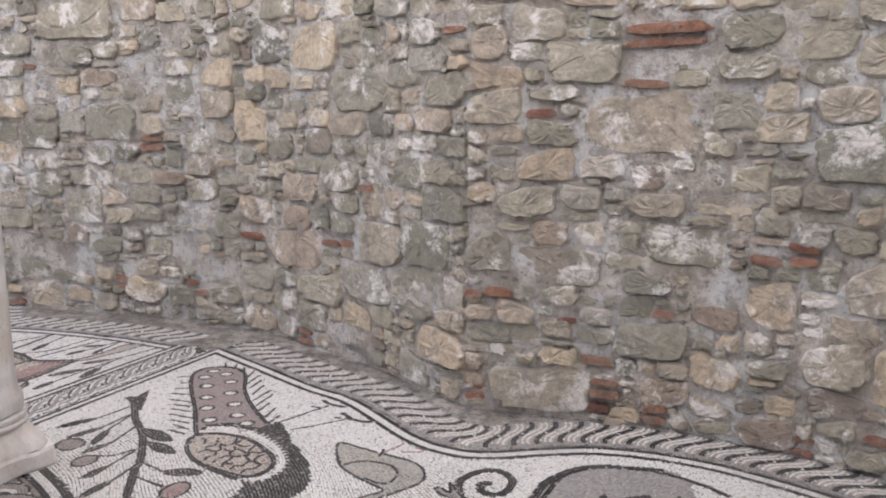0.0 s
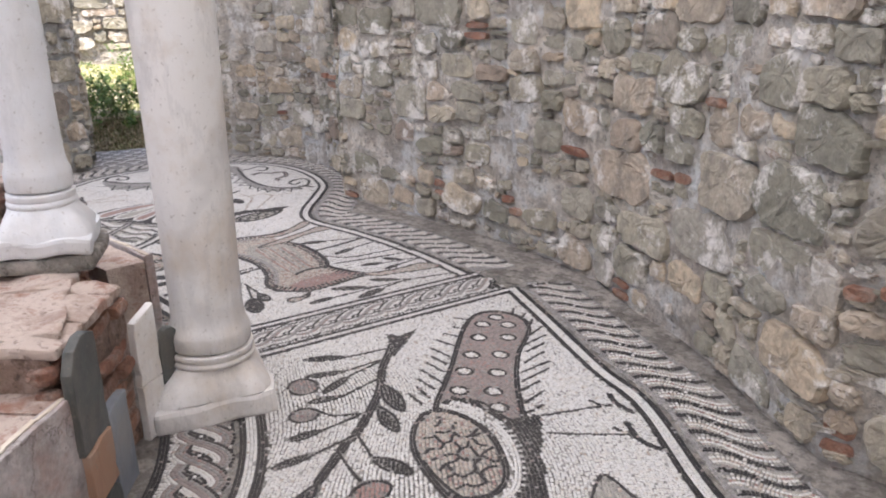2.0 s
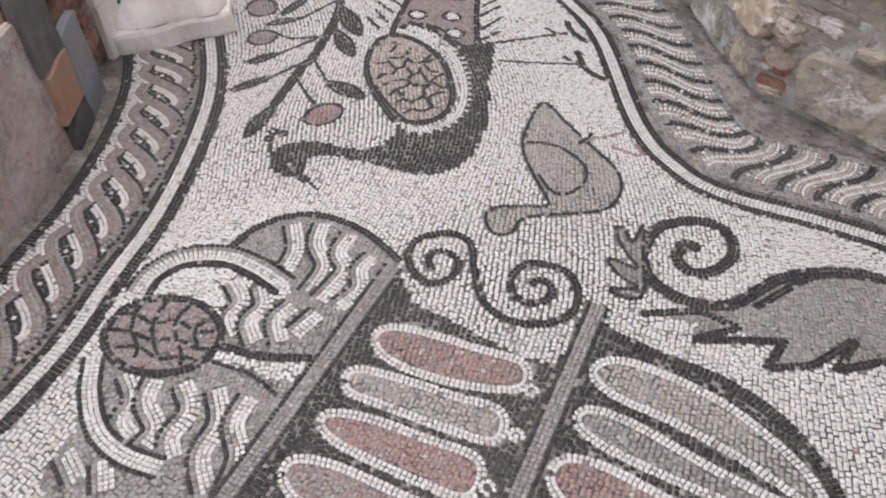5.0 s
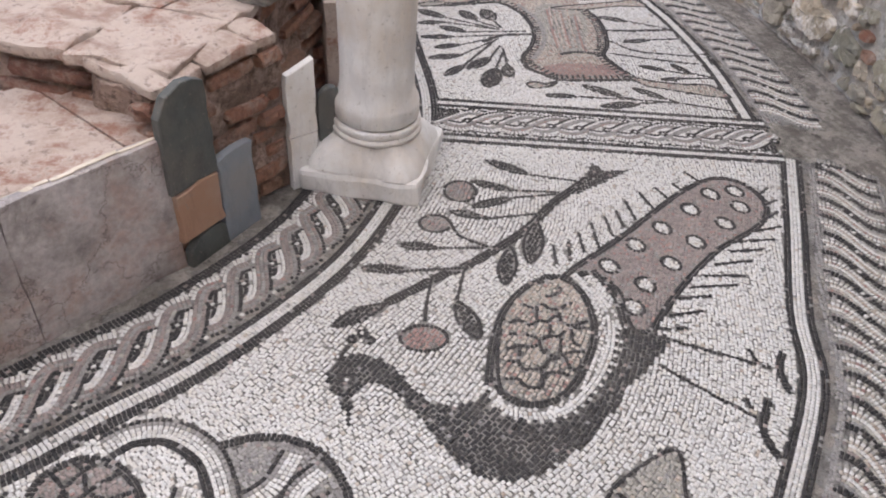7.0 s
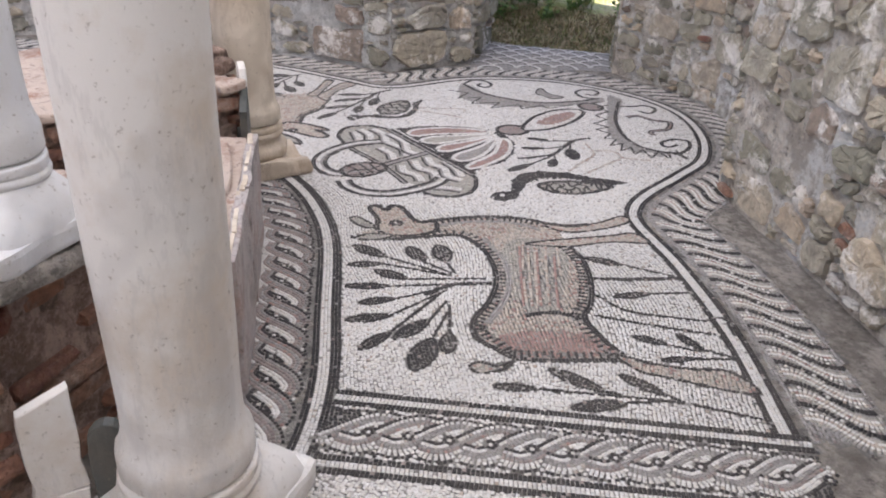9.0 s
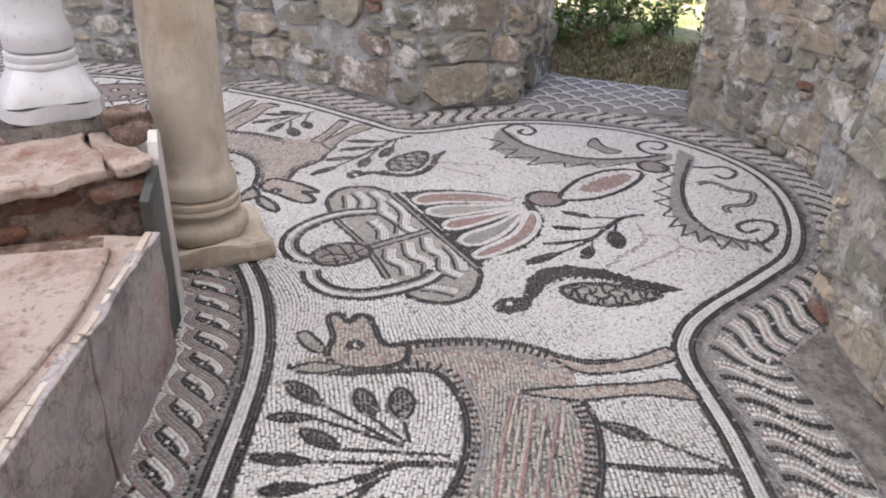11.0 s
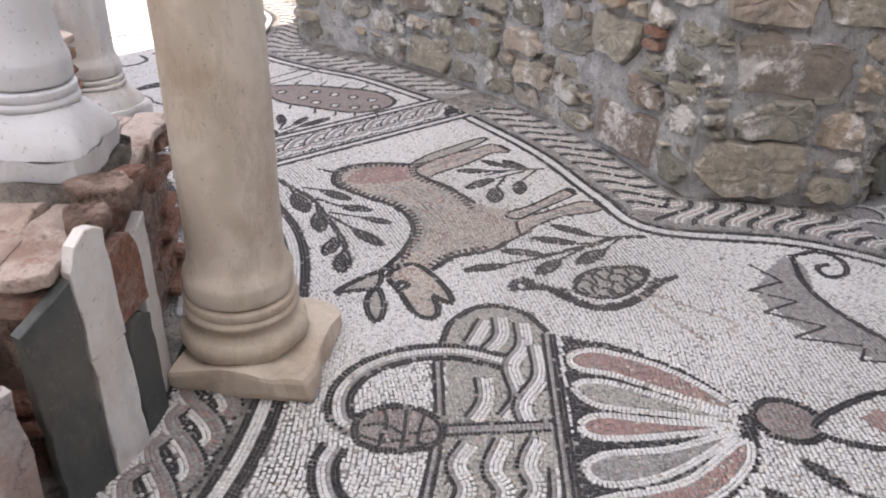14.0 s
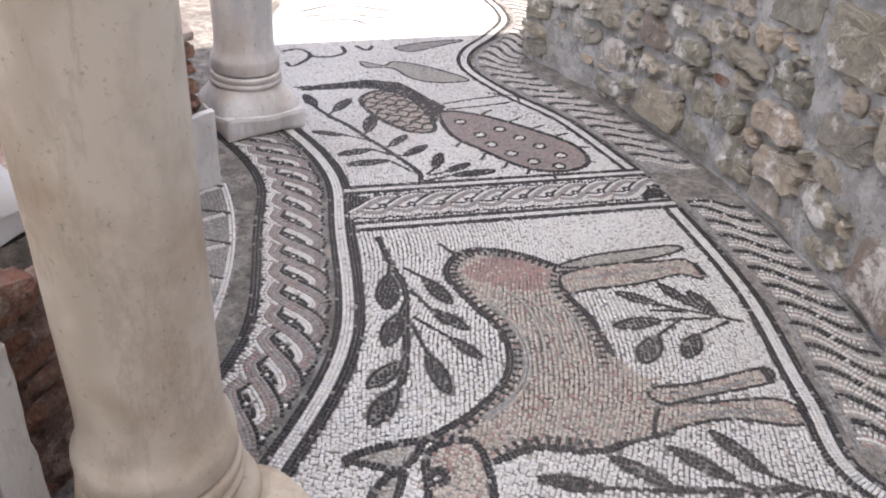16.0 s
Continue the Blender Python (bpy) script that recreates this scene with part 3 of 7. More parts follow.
def cable(path, width, pitch, flip=1, body=("wgg", "wgm"), ground="k", dots=True):
    """A cable of S-shaped strands on a dark ground along a stepped curve."""
    _, n = normals_of(path)
    edge = np.vstack([path + n * width / 2, (path - n * width / 2)[::-1]])
    fill(edge, ground, False)
    s = np.r_[0, np.cumsum(np.hypot(*np.diff(path, axis=0).T))]
    half = len(body[0]) * TESS / 2
    h = max(.03, width / 2 - half * .80)
    u = np.linspace(-1, 1, 17)
    for k, c in enumerate(np.arange(pitch * .6, s[-1] - pitch * .4, pitch)):
        q = np.clip(c + u * pitch * 1.22, 0, s[-1])
        v = flip * h * np.sin(np.clip(u * 1.42, -1, 1) * np.pi / 2) * (1 - .22 * np.clip(np.abs(u) - .65, 0, 1) / .35)
        x = np.interp(q, s, path[:, 0]) + np.interp(q, s, n[:, 0]) * v
        y = np.interp(q, s, path[:, 1]) + np.interp(q, s, n[:, 1]) * v
        lay(spline(np.c_[x, y]), body[k % len(body)])
    # black eyes with a white stone, and dots along both edges
    for c in np.arange(pitch * .6, s[-1] - pitch * .4, pitch) if dots else ():
        for along, v2 in ((.5, 0.0), (.25, width / 2 - .014), (.75, .014 - width / 2)):
            dx = c + along * pitch
            bx, by, mx, my = (np.interp(dx, s, a) for a in (path[:, 0], path[:, 1], n[:, 0], n[:, 1]))
            at = np.array((bx + mx * v2, by + my * v2))
            step = np.array((my, -mx)) * .007
            if v2 == 0:
                for o in (-1, 1):
                    lay(np.array([at + o * TESS * np.array((mx, my)) - step * 1.6, at + o * TESS * np.array((mx, my)) + step * 1.6]), "k")
                lay(np.array([at - step * 2.4, at + step * 2.4]), "k")
            lay(np.array([at - step * .7, at + step * .7]), "w")


def rope(path, width, pitch, lean=0.5, body=("gowtwog", "gowtwom")):
    """A border rope: slanting strands with dark lines between them."""
    _, n = normals_of(path)
    fill(np.vstack([path + n * width / 2, (path - n * width / 2)[::-1]]), "g", False)
    s = np.r_[0, np.cumsum(np.hypot(*np.diff(path, axis=0).T))]
    u = np.linspace(-1, 1, 11)
    h = width / 2 - .012
    marks = list(np.arange(pitch * .5, s[-1], pitch))
    strokes = [(c, body[k % len(body)], .92) for k, c in enumerate(marks)] + [(c + pitch * .5, "kk", 1.0) for c in marks]
    for c, rows, amp in strokes:
        q = np.clip(c + lean * width * (u * .5 + .18 * np.sin(u * np.pi)), 0, s[-1])
        v = h * amp * u
        x = np.interp(q, s, path[:, 0]) + np.interp(q, s, n[:, 0]) * v
        y = np.interp(q, s, path[:, 1]) + np.interp(q, s, n[:, 1]) * v
        lay(spline(np.c_[x, y]), rows)
    for c in marks:
        for v in (-h * .62, 0, h * .62):
            e = c + pitch * .5 + lean * width * .5 * v / h
            bx, by, mx, my = (np.interp(e, s, a) for a in (path[:, 0], path[:, 1], n[:, 0], n[:, 1]))
            lay(np.array([(bx + mx * v - .005, by + my * v), (bx + mx * v + .006, by + my * v)]), "w")


def teeth(pts, length, body, pitch=.027, inward=True, rows="k", closed=False):
    """Short strokes that stand on a drawn outline, into the figure or away from it."""
    p = spline(pts, .012, closed)
    _, n = normals_of(p)
    ring = spline(body, .03, True)
    q = p + n * .03
    sign = 1 if inside(ring, q[:, 0], q[:, 1]).mean() > inside(ring, (p - n * .03)[:, 0], (p - n * .03)[:, 1]).mean() else -1
    if not inward:
        sign = -sign
    s = np.r_[0, np.cumsum(np.hypot(*np.diff(p, axis=0).T))]
    for c in np.arange(pitch, s[-1], pitch):
        at = np.array([np.interp(c, s, p[:, 0]), np.interp(c, s, p[:, 1])])
        d = np.array([np.interp(c, s, n[:, 0]), np.interp(c, s, n[:, 1])]) * sign
        lay(np.array([at + d * .012, at + d * (.012 + length)]), rows)


def net(pts, turn, pitch, rows="k", spread=58):
    """Crossing lines that fill a wing with little scales."""
    ring = spline(pts, .02, True)
    mid = ring.mean(axis=0)
    for a in (turn + spread, turn - spread):
        d = np.array((math.cos(radians(a)), math.sin(radians(a))))
        n = np.array((-d[1], d[0]))
        for k in range(-8, 9):
            t = np.arange(-.4, .4, .01)
            q = mid + n * pitch * k + d * t[:, None] + n * (.008 * np.sin(t * 80))[:, None]
            ok = inside(ring, q[:, 0], q[:, 1])
            if ok.sum() > 3:
                lay(q[ok], rows)


def offset(path, d):
    _, n = normals_of(path)
    out = np.array(path) + n * d
    return out


# field: everything between the font and the walls
motif("mosaic_field", "white mosaic ground of small irregular limestone tesserae")
north = spline(LINE_NORTH)
east = spline(LINE_EAST)
west = spline(LINE_WEST)
inner = spline(LINE_INNER)
fill(np.vstack([east, north, west, [(-7.0, -0.9)], inner, [(-0.6, 0.2), (0.8, -0.3)]]), "w", False)

motif("mosaic_border", "grey rope border of mosaic along the outer walls")
for path in (east, north, west):
    rope(offset(path, -0.185), 0.25, 0.105)
motif("mosaic_cable", "dark cable border of mosaic round the font")
cable(offset(inner, -0.165), 0.21, 0.112, flip=1, body=("kwwmmgk", "kwwmgmk"))
lay(offset(inner, -0.278), "kkk")
motif("mosaic_lines", "black and white double line framing the mosaic panels")
for path in (east, north, west):
    lay(path, "kkwwwkk")
lay(inner, "kkwwwkkk")
# radial cables between the panels
BAND_A = [(-1.98, 3.11), (-1.41, 4.30)]
BAND_E = [(-5.02, 2.41), (-6.06, 3.08)]
for a, b in (BAND_A, BAND_E):
    path = polyline([a, b])
    motif("mosaic_cable", "cable band of mosaic between two panels")
    cable(path, 0.17, 0.108, body=("kwwggwk", "kwwmgwk"))
    motif("mosaic_lines", "black and white lines beside the cable band")
    lay(offset(path, 0.130), "kkwwkk")
    lay(offset(path, -0.130), "kkwwkk")

# a narrow panel inside the cable, between two piers
motif("inner_panel", "grey mosaic strip with white lattice lines at the foot of the font")
arc = lambda r, a, b: spline([ring_at(r, a + (b - a) * k / 8) for k in range(9)])
fill(np.vstack([arc(1.93, 118, 156), arc(1.67, 118, 156)[::-1]]), "g", False)
lay(arc(1.915, 118, 156), "ww")
for k in range(6):
    straight([ring_at(1.69, 122 + 6 * k), ring_at(1.91, 125 + 6 * k)], "ww")
    straight([ring_at(1.91, 125 + 6 * k), ring_at(1.69, 128 + 6 * k)], "k")

# figures: control points in metres on the floor

motif("peacock_motif", "peacock mosaic in black, mauve and rose tesserae")
shape([(-1.012, 3.115), (-1.115, 3.384), (-1.248, 3.705), (-1.286, 3.881), (-1.232, 3.963), (-1.122, 3.969), (-1.041, 3.909), (-0.995, 3.810), (-0.951, 3.635), (-0.857, 3.432), (-0.771, 3.288), (-0.727, 3.218), (-0.764, 3.178), (-0.893, 3.226), (-0.994, 3.202)], "m", "kk")
for spot_at in [(-1.211, 3.814), (-1.196, 3.908), (-1.114, 3.863), (-1.161, 3.690), (-1.108, 3.536), (-1.057, 3.751), (-1.010, 3.596), (-0.950, 3.455), (-1.064, 3.402), (-1.006, 3.266), (-0.897, 3.322), (-0.827, 3.234)]:
    ellipse(*spot_at, 0.034, 0.028, 0, "w", "k")
for bar in [(-1.066, 3.117, -1.165, 3.160), (-1.067, 3.167, -1.161, 3.213), (-1.083, 3.227, -1.193, 3.268), (-1.091, 3.284, -1.218, 3.332), (-1.125, 3.358, -1.238, 3.394), (-1.150, 3.418, -1.252, 3.448), (-1.175, 3.479, -1.282, 3.507), (-1.209, 3.571, -1.308, 3.582), (-1.242, 3.653, -1.321, 3.650), (-1.265, 3.729, -1.324, 3.725), (-1.279, 3.826, -1.350, 3.814)]:
    straight([bar[:2], bar[2:]], "k")
for bar in [(-1.152, 3.983, -1.177, 4.048), (-1.095, 3.946, -1.103, 4.023), (-1.022, 3.869, -1.050, 3.979), (-0.991, 3.805, -0.979, 3.927), (-0.967, 3.716, -0.931, 3.859), (-0.934, 3.666, -0.903, 3.787), (-0.899, 3.581, -0.871, 3.713), (-0.871, 3.505, -0.820, 3.646), (-0.841, 3.440, -0.796, 3.593), (-0.812, 3.378, -0.784, 3.489), (-0.763, 3.311, -0.741, 3.423), (-0.734, 3.242, -0.697, 3.340)]:
    straight([bar[:2], bar[2:]], "k")
fill([(-0.891, 2.351), (-0.931, 2.381), (-0.935, 2.424), (-0.911, 2.478), (-0.849, 2.517), (-0.749, 2.547), (-0.694, 2.591), (-0.684, 2.656), (-0.707, 2.708), (-0.678, 2.707), (-0.616, 2.723), (-0.571, 2.792), (-0.576, 2.891), (-0.641, 3.012), (-0.741, 3.116), (-0.774, 3.153), (-0.727, 3.218), (-0.686, 3.264), (-0.634, 3.170), (-0.579, 3.044), (-0.504, 2.920), (-0.453, 2.786), (-0.442, 2.677), (-0.468, 2.604), (-0.539, 2.552), (-0.667, 2.520), (-0.780, 2.491), (-0.824, 2.440), (-0.813, 2.402), (-0.807, 2.368), (-0.845, 2.344)], "k")
fill([(-0.845, 2.344), (-0.813, 2.402), (-0.793, 2.381), (-0.723, 2.352), (-0.785, 2.354)], "k", False)
for spot_at in [(-0.861, 2.393)]:
    ellipse(*spot_at, 0.017, 0.015, 0, "w", "k")
shape([(-1.021, 3.091), (-0.930, 3.124), (-0.799, 3.084), (-0.698, 2.999), (-0.626, 2.896), (-0.615, 2.809), (-0.656, 2.751), (-0.714, 2.741), (-0.855, 2.811), (-0.962, 2.901), (-1.014, 3.001)], "t", "kk")
line([(-0.950, 2.940), (-0.925, 2.957), (-0.931, 2.993), (-0.904, 3.000), (-0.896, 3.035), (-0.909, 3.066), (-0.894, 3.081)], "k")
line([(-0.897, 2.869), (-0.894, 2.903), (-0.867, 2.914), (-0.876, 2.952), (-0.861, 2.968), (-0.876, 3.009), (-0.837, 3.008), (-0.823, 3.045), (-0.827, 3.085)], "k")
line([(-0.859, 2.849), (-0.848, 2.878), (-0.829, 2.905), (-0.811, 2.919), (-0.813, 2.948), (-0.802, 2.967), (-0.815, 3.003), (-0.814, 3.033), (-0.795, 3.072)], "k")
line([(-0.809, 2.817), (-0.812, 2.856), (-0.795, 2.879), (-0.791, 2.912), (-0.756, 2.913), (-0.735, 2.935), (-0.741, 2.952), (-0.735, 2.992), (-0.724, 3.021)], "k")
line([(-0.772, 2.798), (-0.758, 2.824), (-0.732, 2.827), (-0.718, 2.874), (-0.738, 2.905), (-0.724, 2.942), (-0.682, 2.947), (-0.692, 2.987)], "k")
line([(-0.722, 2.766), (-0.705, 2.802), (-0.682, 2.800), (-0.662, 2.840), (-0.698, 2.873), (-0.687, 2.914), (-0.659, 2.933)], "k")
line([(-0.928, 2.973), (-0.878, 2.946)], "k")
line([(-0.882, 3.020), (-0.839, 3.002)], "k")
line([(-0.850, 2.973), (-0.813, 2.948)], "k")
line([(-0.814, 3.019), (-0.768, 2.998), (-0.745, 3.012)], "k")
line([(-0.812, 2.916), (-0.769, 2.902), (-0.756, 2.913)], "k")
line([(-0.794, 2.976), (-0.745, 2.941)], "k")
line([(-0.804, 2.855), (-0.758, 2.824), (-0.736, 2.826)], "k")
line([(-0.712, 2.868), (-0.658, 2.841)], "k")
line([(-0.733, 2.951), (-0.684, 2.941)], "k")
line([(-0.952, 3.016), (-0.951, 3.045), (-0.979, 3.084)], "k")
line([(-1.010, 3.143), (-0.867, 3.161), (-0.746, 3.105), (-0.645, 3.001), (-0.581, 2.878), (-0.584, 2.792), (-0.627, 2.728), (-0.686, 2.711)], "ww")
teeth([(-0.867, 3.161), (-0.746, 3.105), (-0.645, 3.001), (-0.581, 2.878), (-0.584, 2.792), (-0.627, 2.728), (-0.686, 2.711)], .016, [(-1.021, 3.091), (-0.799, 3.084), (-0.626, 2.896), (-0.656, 2.751), (-0.855, 2.811), (-1.014, 3.001)], .028, False, "w")
line([(-1.005, 3.209), (-0.876, 3.205), (-0.770, 3.163)], "kk")
line([(-1.021, 3.091), (-1.009, 2.980), (-0.937, 2.870), (-0.823, 2.779), (-0.705, 2.712)], "kk")
line([(-0.678, 3.258), (-0.566, 3.379), (-0.496, 3.453)], "k")
line([(-0.612, 3.172), (-0.485, 3.239), (-0.377, 3.300)], "k")
line([(-0.535, 3.519), (-0.491, 3.465), (-0.429, 3.440), (-0.409, 3.440)], "kk")
line([(-0.577, 3.437), (-0.517, 3.424)], "k")
line([(-0.418, 3.364), (-0.354, 3.289), (-0.291, 3.268), (-0.259, 3.265)], "kk")
line([(-0.446, 3.315), (-0.412, 3.304)], "k")
line([(-0.927, 2.391), (-0.973, 2.437), (-0.992, 2.474)], "k")
for spot_at in [(-0.987, 2.445), (-0.997, 2.479), (-0.966, 2.491)]:
    ellipse(*spot_at, 0.013, 0.011, 0, "w", "k")

motif("tree_motif", "black leafy branch mosaic with rose fruits")
line([(-1.474, 3.527), (-1.417, 3.421), (-1.348, 3.269), (-1.264, 3.137), (-1.205, 3.006), (-1.156, 2.867), (-1.138, 2.767), (-1.104, 2.648), (-1.083, 2.572)], "kkk")
fill([(-1.514, 3.523), (-1.452, 3.537), (-1.434, 3.645), (-1.383, 3.469), (-1.365, 3.367)], "k", False)
line([(-1.433, 3.408), (-1.525, 3.268)], "k")
leaf(-1.525, 3.268, -1.654, 3.165, .22, "k", "k")
line([(-1.393, 3.317), (-1.459, 3.166)], "k")
leaf(-1.459, 3.166, -1.552, 3.061, .22, "k", "k")
line([(-1.388, 3.302), (-1.418, 3.145)], "k")
leaf(-1.418, 3.145, -1.416, 2.998, .22, "k", "k")
line([(-1.311, 3.184), (-1.342, 3.024)], "k")
leaf(-1.342, 3.024, -1.420, 2.919, .22, "k", "k")
line([(-1.205, 2.966), (-1.260, 2.810)], "k")
leaf(-1.260, 2.810, -1.314, 2.701, .25, "k", "k")
line([(-1.144, 2.861), (-1.192, 2.691)], "k")
leaf(-1.192, 2.691, -1.252, 2.563, .22, "k", "k")
line([(-1.104, 2.648), (-1.083, 2.572)], "k")
leaf(-1.083, 2.572, -1.052, 2.415, .28, "k", "k")
line([(-1.207, 3.026), (-1.184, 3.024)], "k")
leaf(-1.184, 3.024, -1.041, 2.926, .3, "k", "k")
line([(-1.306, 3.198), (-1.271, 3.162)], "k")
leaf(-1.271, 3.162, -1.098, 3.043, .28, "k", "k")
line([(-1.137, 2.843), (-1.024, 2.767)], "k")
leaf(-1.024, 2.767, -0.872, 2.765, .36, "k", "k")
ellipse(-0.924, 2.626, 0.064, 0.047, 70, "p", "k")
line([(-1.147, 2.744), (-1.042, 2.683), (-0.972, 2.649)], "k")
ellipse(-1.510, 2.999, 0.054, 0.060, 63, "m", "k")
ellipse(-1.375, 2.849, 0.049, 0.045, 61, "m", "k")
line([(-1.364, 2.898), (-1.287, 2.899), (-1.205, 2.966)], "k")

motif("duck_motif", "pale olive duck mosaic outlined in black")
shape([(-0.381, 3.047), (-0.275, 2.996), (-0.203, 2.958), (-0.133, 2.922), (-0.054, 2.877), (-0.012, 2.808), (-0.011, 2.729), (-0.059, 2.672), (-0.126, 2.623), (-0.188, 2.563), (-0.188, 2.502), (-0.218, 2.474), (-0.256, 2.489), (-0.281, 2.534), (-0.255, 2.576), (-0.193, 2.616), (-0.155, 2.651), (-0.240, 2.727), (-0.323, 2.811), (-0.363, 2.903)], "o", "k")
line([(-0.331, 2.853), (-0.248, 2.882), (-0.155, 2.856), (-0.115, 2.799), (-0.124, 2.728), (-0.166, 2.699), (-0.237, 2.742)], "k")
line([(-0.178, 2.967), (-0.117, 3.035), (-0.102, 3.072)], "p")
line([(-0.113, 2.968), (-0.023, 2.975), (-0.058, 3.024)], "p")
line([(-0.199, 2.923), (-0.186, 2.989)], "k")

motif("scroll_motif", "black scroll mosaic above the vase")
line([(-0.373, 2.283), (-0.384, 2.336), (-0.363, 2.378), (-0.312, 2.416), (-0.255, 2.406), (-0.209, 2.344), (-0.154, 2.279), (-0.100, 2.248), (-0.038, 2.247), (0.025, 2.281), (0.064, 2.340), (0.057, 2.400), (0.015, 2.449), (-0.043, 2.455), (-0.098, 2.430), (-0.113, 2.369), (-0.086, 2.325), (-0.042, 2.314), (-0.007, 2.344), (-0.008, 2.386), (-0.046, 2.400), (-0.059, 2.367)], "kk")
line([(-0.373, 2.283), (-0.327, 2.246), (-0.273, 2.238), (-0.239, 2.285), (-0.253, 2.339), (-0.303, 2.347), (-0.325, 2.312), (-0.295, 2.280)], "kk")

motif("acanthus_motif", "grey acanthus scroll mosaic outlined in black")
fill([(0.199, 2.432), (0.319, 2.536), (0.415, 2.630), (0.469, 2.730), (0.559, 2.814), (0.699, 2.865), (0.800, 2.851), (0.978, 2.817), (0.985, 2.608), (0.889, 2.544), (0.827, 2.607), (0.729, 2.605), (0.603, 2.542), (0.467, 2.522), (0.333, 2.482)], "g")
fill([(0.334, 2.421), (0.418, 2.520), (0.526, 2.544), (0.505, 2.442), (0.594, 2.509), (0.663, 2.646), (0.640, 2.520), (0.726, 2.629), (0.825, 2.635), (0.782, 2.537), (0.862, 2.571), (0.944, 2.631), (0.941, 2.709), (0.326, 2.511)], "g", False)
straight([(0.206, 2.434), (0.323, 2.520), (0.418, 2.520), (0.333, 2.425), (0.520, 2.541), (0.505, 2.442), (0.594, 2.509), (0.663, 2.646), (0.640, 2.520), (0.728, 2.609), (0.825, 2.635), (0.782, 2.537), (0.862, 2.571), (0.944, 2.631)], "kk")
line([(0.251, 2.710), (0.213, 2.713), (0.209, 2.658), (0.250, 2.626), (0.298, 2.649), (0.330, 2.726), (0.309, 2.792), (0.246, 2.820), (0.174, 2.782), (0.128, 2.715), (0.133, 2.619), (0.177, 2.554), (0.246, 2.530), (0.318, 2.540), (0.382, 2.581), (0.413, 2.641), (0.455, 2.725), (0.531, 2.800), (0.613, 2.848), (0.699, 2.865), (0.785, 2.857), (0.935, 2.833)], "kkk")
shape([(0.095, 2.715), (0.094, 2.641), (0.058, 2.676), (0.035, 2.668), (0.079, 2.611), (0.143, 2.564), (0.065, 2.558), (0.110, 2.518), (0.169, 2.506), (0.106, 2.461), (0.174, 2.465), (0.182, 2.511), (0.133, 2.619)], "g", "k")
line([(0.430, 2.601), (0.536, 2.789), (0.701, 2.860), (0.872, 2.837), (1.021, 2.745), (1.114, 2.642)], "kk")

motif("vase_motif", "large fluted vase mosaic with rose and grey lobes")
fill([(-0.219, 1.465), (-0.166, 1.546), (-0.131, 1.631), (0.204, 1.696), (0.246, 1.543), (0.292, 1.496), (0.321, 1.583), (0.442, 1.633), (0.572, 1.673), (0.689, 1.753), (0.764, 1.864), (0.793, 1.980), (0.781, 2.084), (0.752, 2.145), (0.650, 2.180), (-0.434, 2.164), (-0.328, 1.896)], "k", False)
shape([(-0.223, 1.690), (-0.198, 1.656), (-0.129, 1.652), (0.013, 1.677), (0.130, 1.701), (0.129, 1.768), (0.016, 1.781), (-0.119, 1.764), (-0.190, 1.734)], "p", "ww")
shape([(-0.261, 1.814), (-0.238, 1.782), (-0.144, 1.789), (-0.010, 1.813), (0.095, 1.834), (0.089, 1.906), (-0.032, 1.892), (-0.163, 1.863), (-0.237, 1.846)], "o", "ww")
shape([(0.286, 1.698), (0.330, 1.656), (0.424, 1.668), (0.564, 1.724), (0.666, 1.800), (0.735, 1.878), (0.765, 1.951), (0.722, 1.936), (0.603, 1.860), (0.462, 1.794), (0.336, 1.750)], "o", "ww")
line([(0.321, 1.583), (0.442, 1.633), (0.572, 1.673), (0.689, 1.753), (0.764, 1.864), (0.793, 1.980), (0.783, 2.084)], "kkk")
fill([(-0.661, 1.488), (-0.615, 1.397), (-0.533, 1.335), (-0.440, 1.324), (-0.340, 1.355), (-0.220, 1.455), (-0.271, 1.636), (-0.322, 1.771), (-0.442, 1.784), (-0.583, 1.764), (-0.523, 1.663), (-0.452, 1.593), (-0.568, 1.531)], "g")
line([(-0.527, 1.368), (-0.493, 1.454), (-0.501, 1.533)], "kgwww")
line([(-0.451, 1.350), (-0.445, 1.425), (-0.402, 1.498), (-0.422, 1.593)], "kgwww")
line([(-0.368, 1.375), (-0.380, 1.448), (-0.349, 1.500), (-0.390, 1.613)], "kgwww")
line([(-0.290, 1.442), (-0.313, 1.492), (-0.298, 1.551), (-0.339, 1.615)], "kgwww")
line([(-0.661, 1.488), (-0.615, 1.397), (-0.533, 1.335), (-0.440, 1.324), (-0.340, 1.355), (-0.255, 1.412), (-0.205, 1.456)], "kk")
fill([(-0.375, 2.239), (-0.295, 2.185), (-0.229, 2.120), (0.105, 2.190), (0.084, 2.347), (0.108, 2.408), (0.169, 2.339), (0.300, 2.340), (0.435, 2.353), (0.574, 2.325), (0.686, 2.251), (0.758, 2.156), (0.787, 2.055), (0.784, 1.988), (0.703, 1.916), (-0.303, 1.511), (-0.308, 1.799)], "k", False)
shape([(-0.291, 2.030), (-0.282, 2.071), (-0.219, 2.101), (-0.079, 2.133), (0.038, 2.156), (0.063, 2.094), (-0.036, 2.038), (-0.167, 2.002), (-0.244, 2.002)], "p", "ww")
shape([(-0.279, 1.901), (-0.270, 1.939), (-0.180, 1.969), (-0.047, 1.999), (0.058, 2.020), (0.080, 1.951), (-0.037, 1.918), (-0.169, 1.894), (-0.244, 1.881)], "o", "ww")
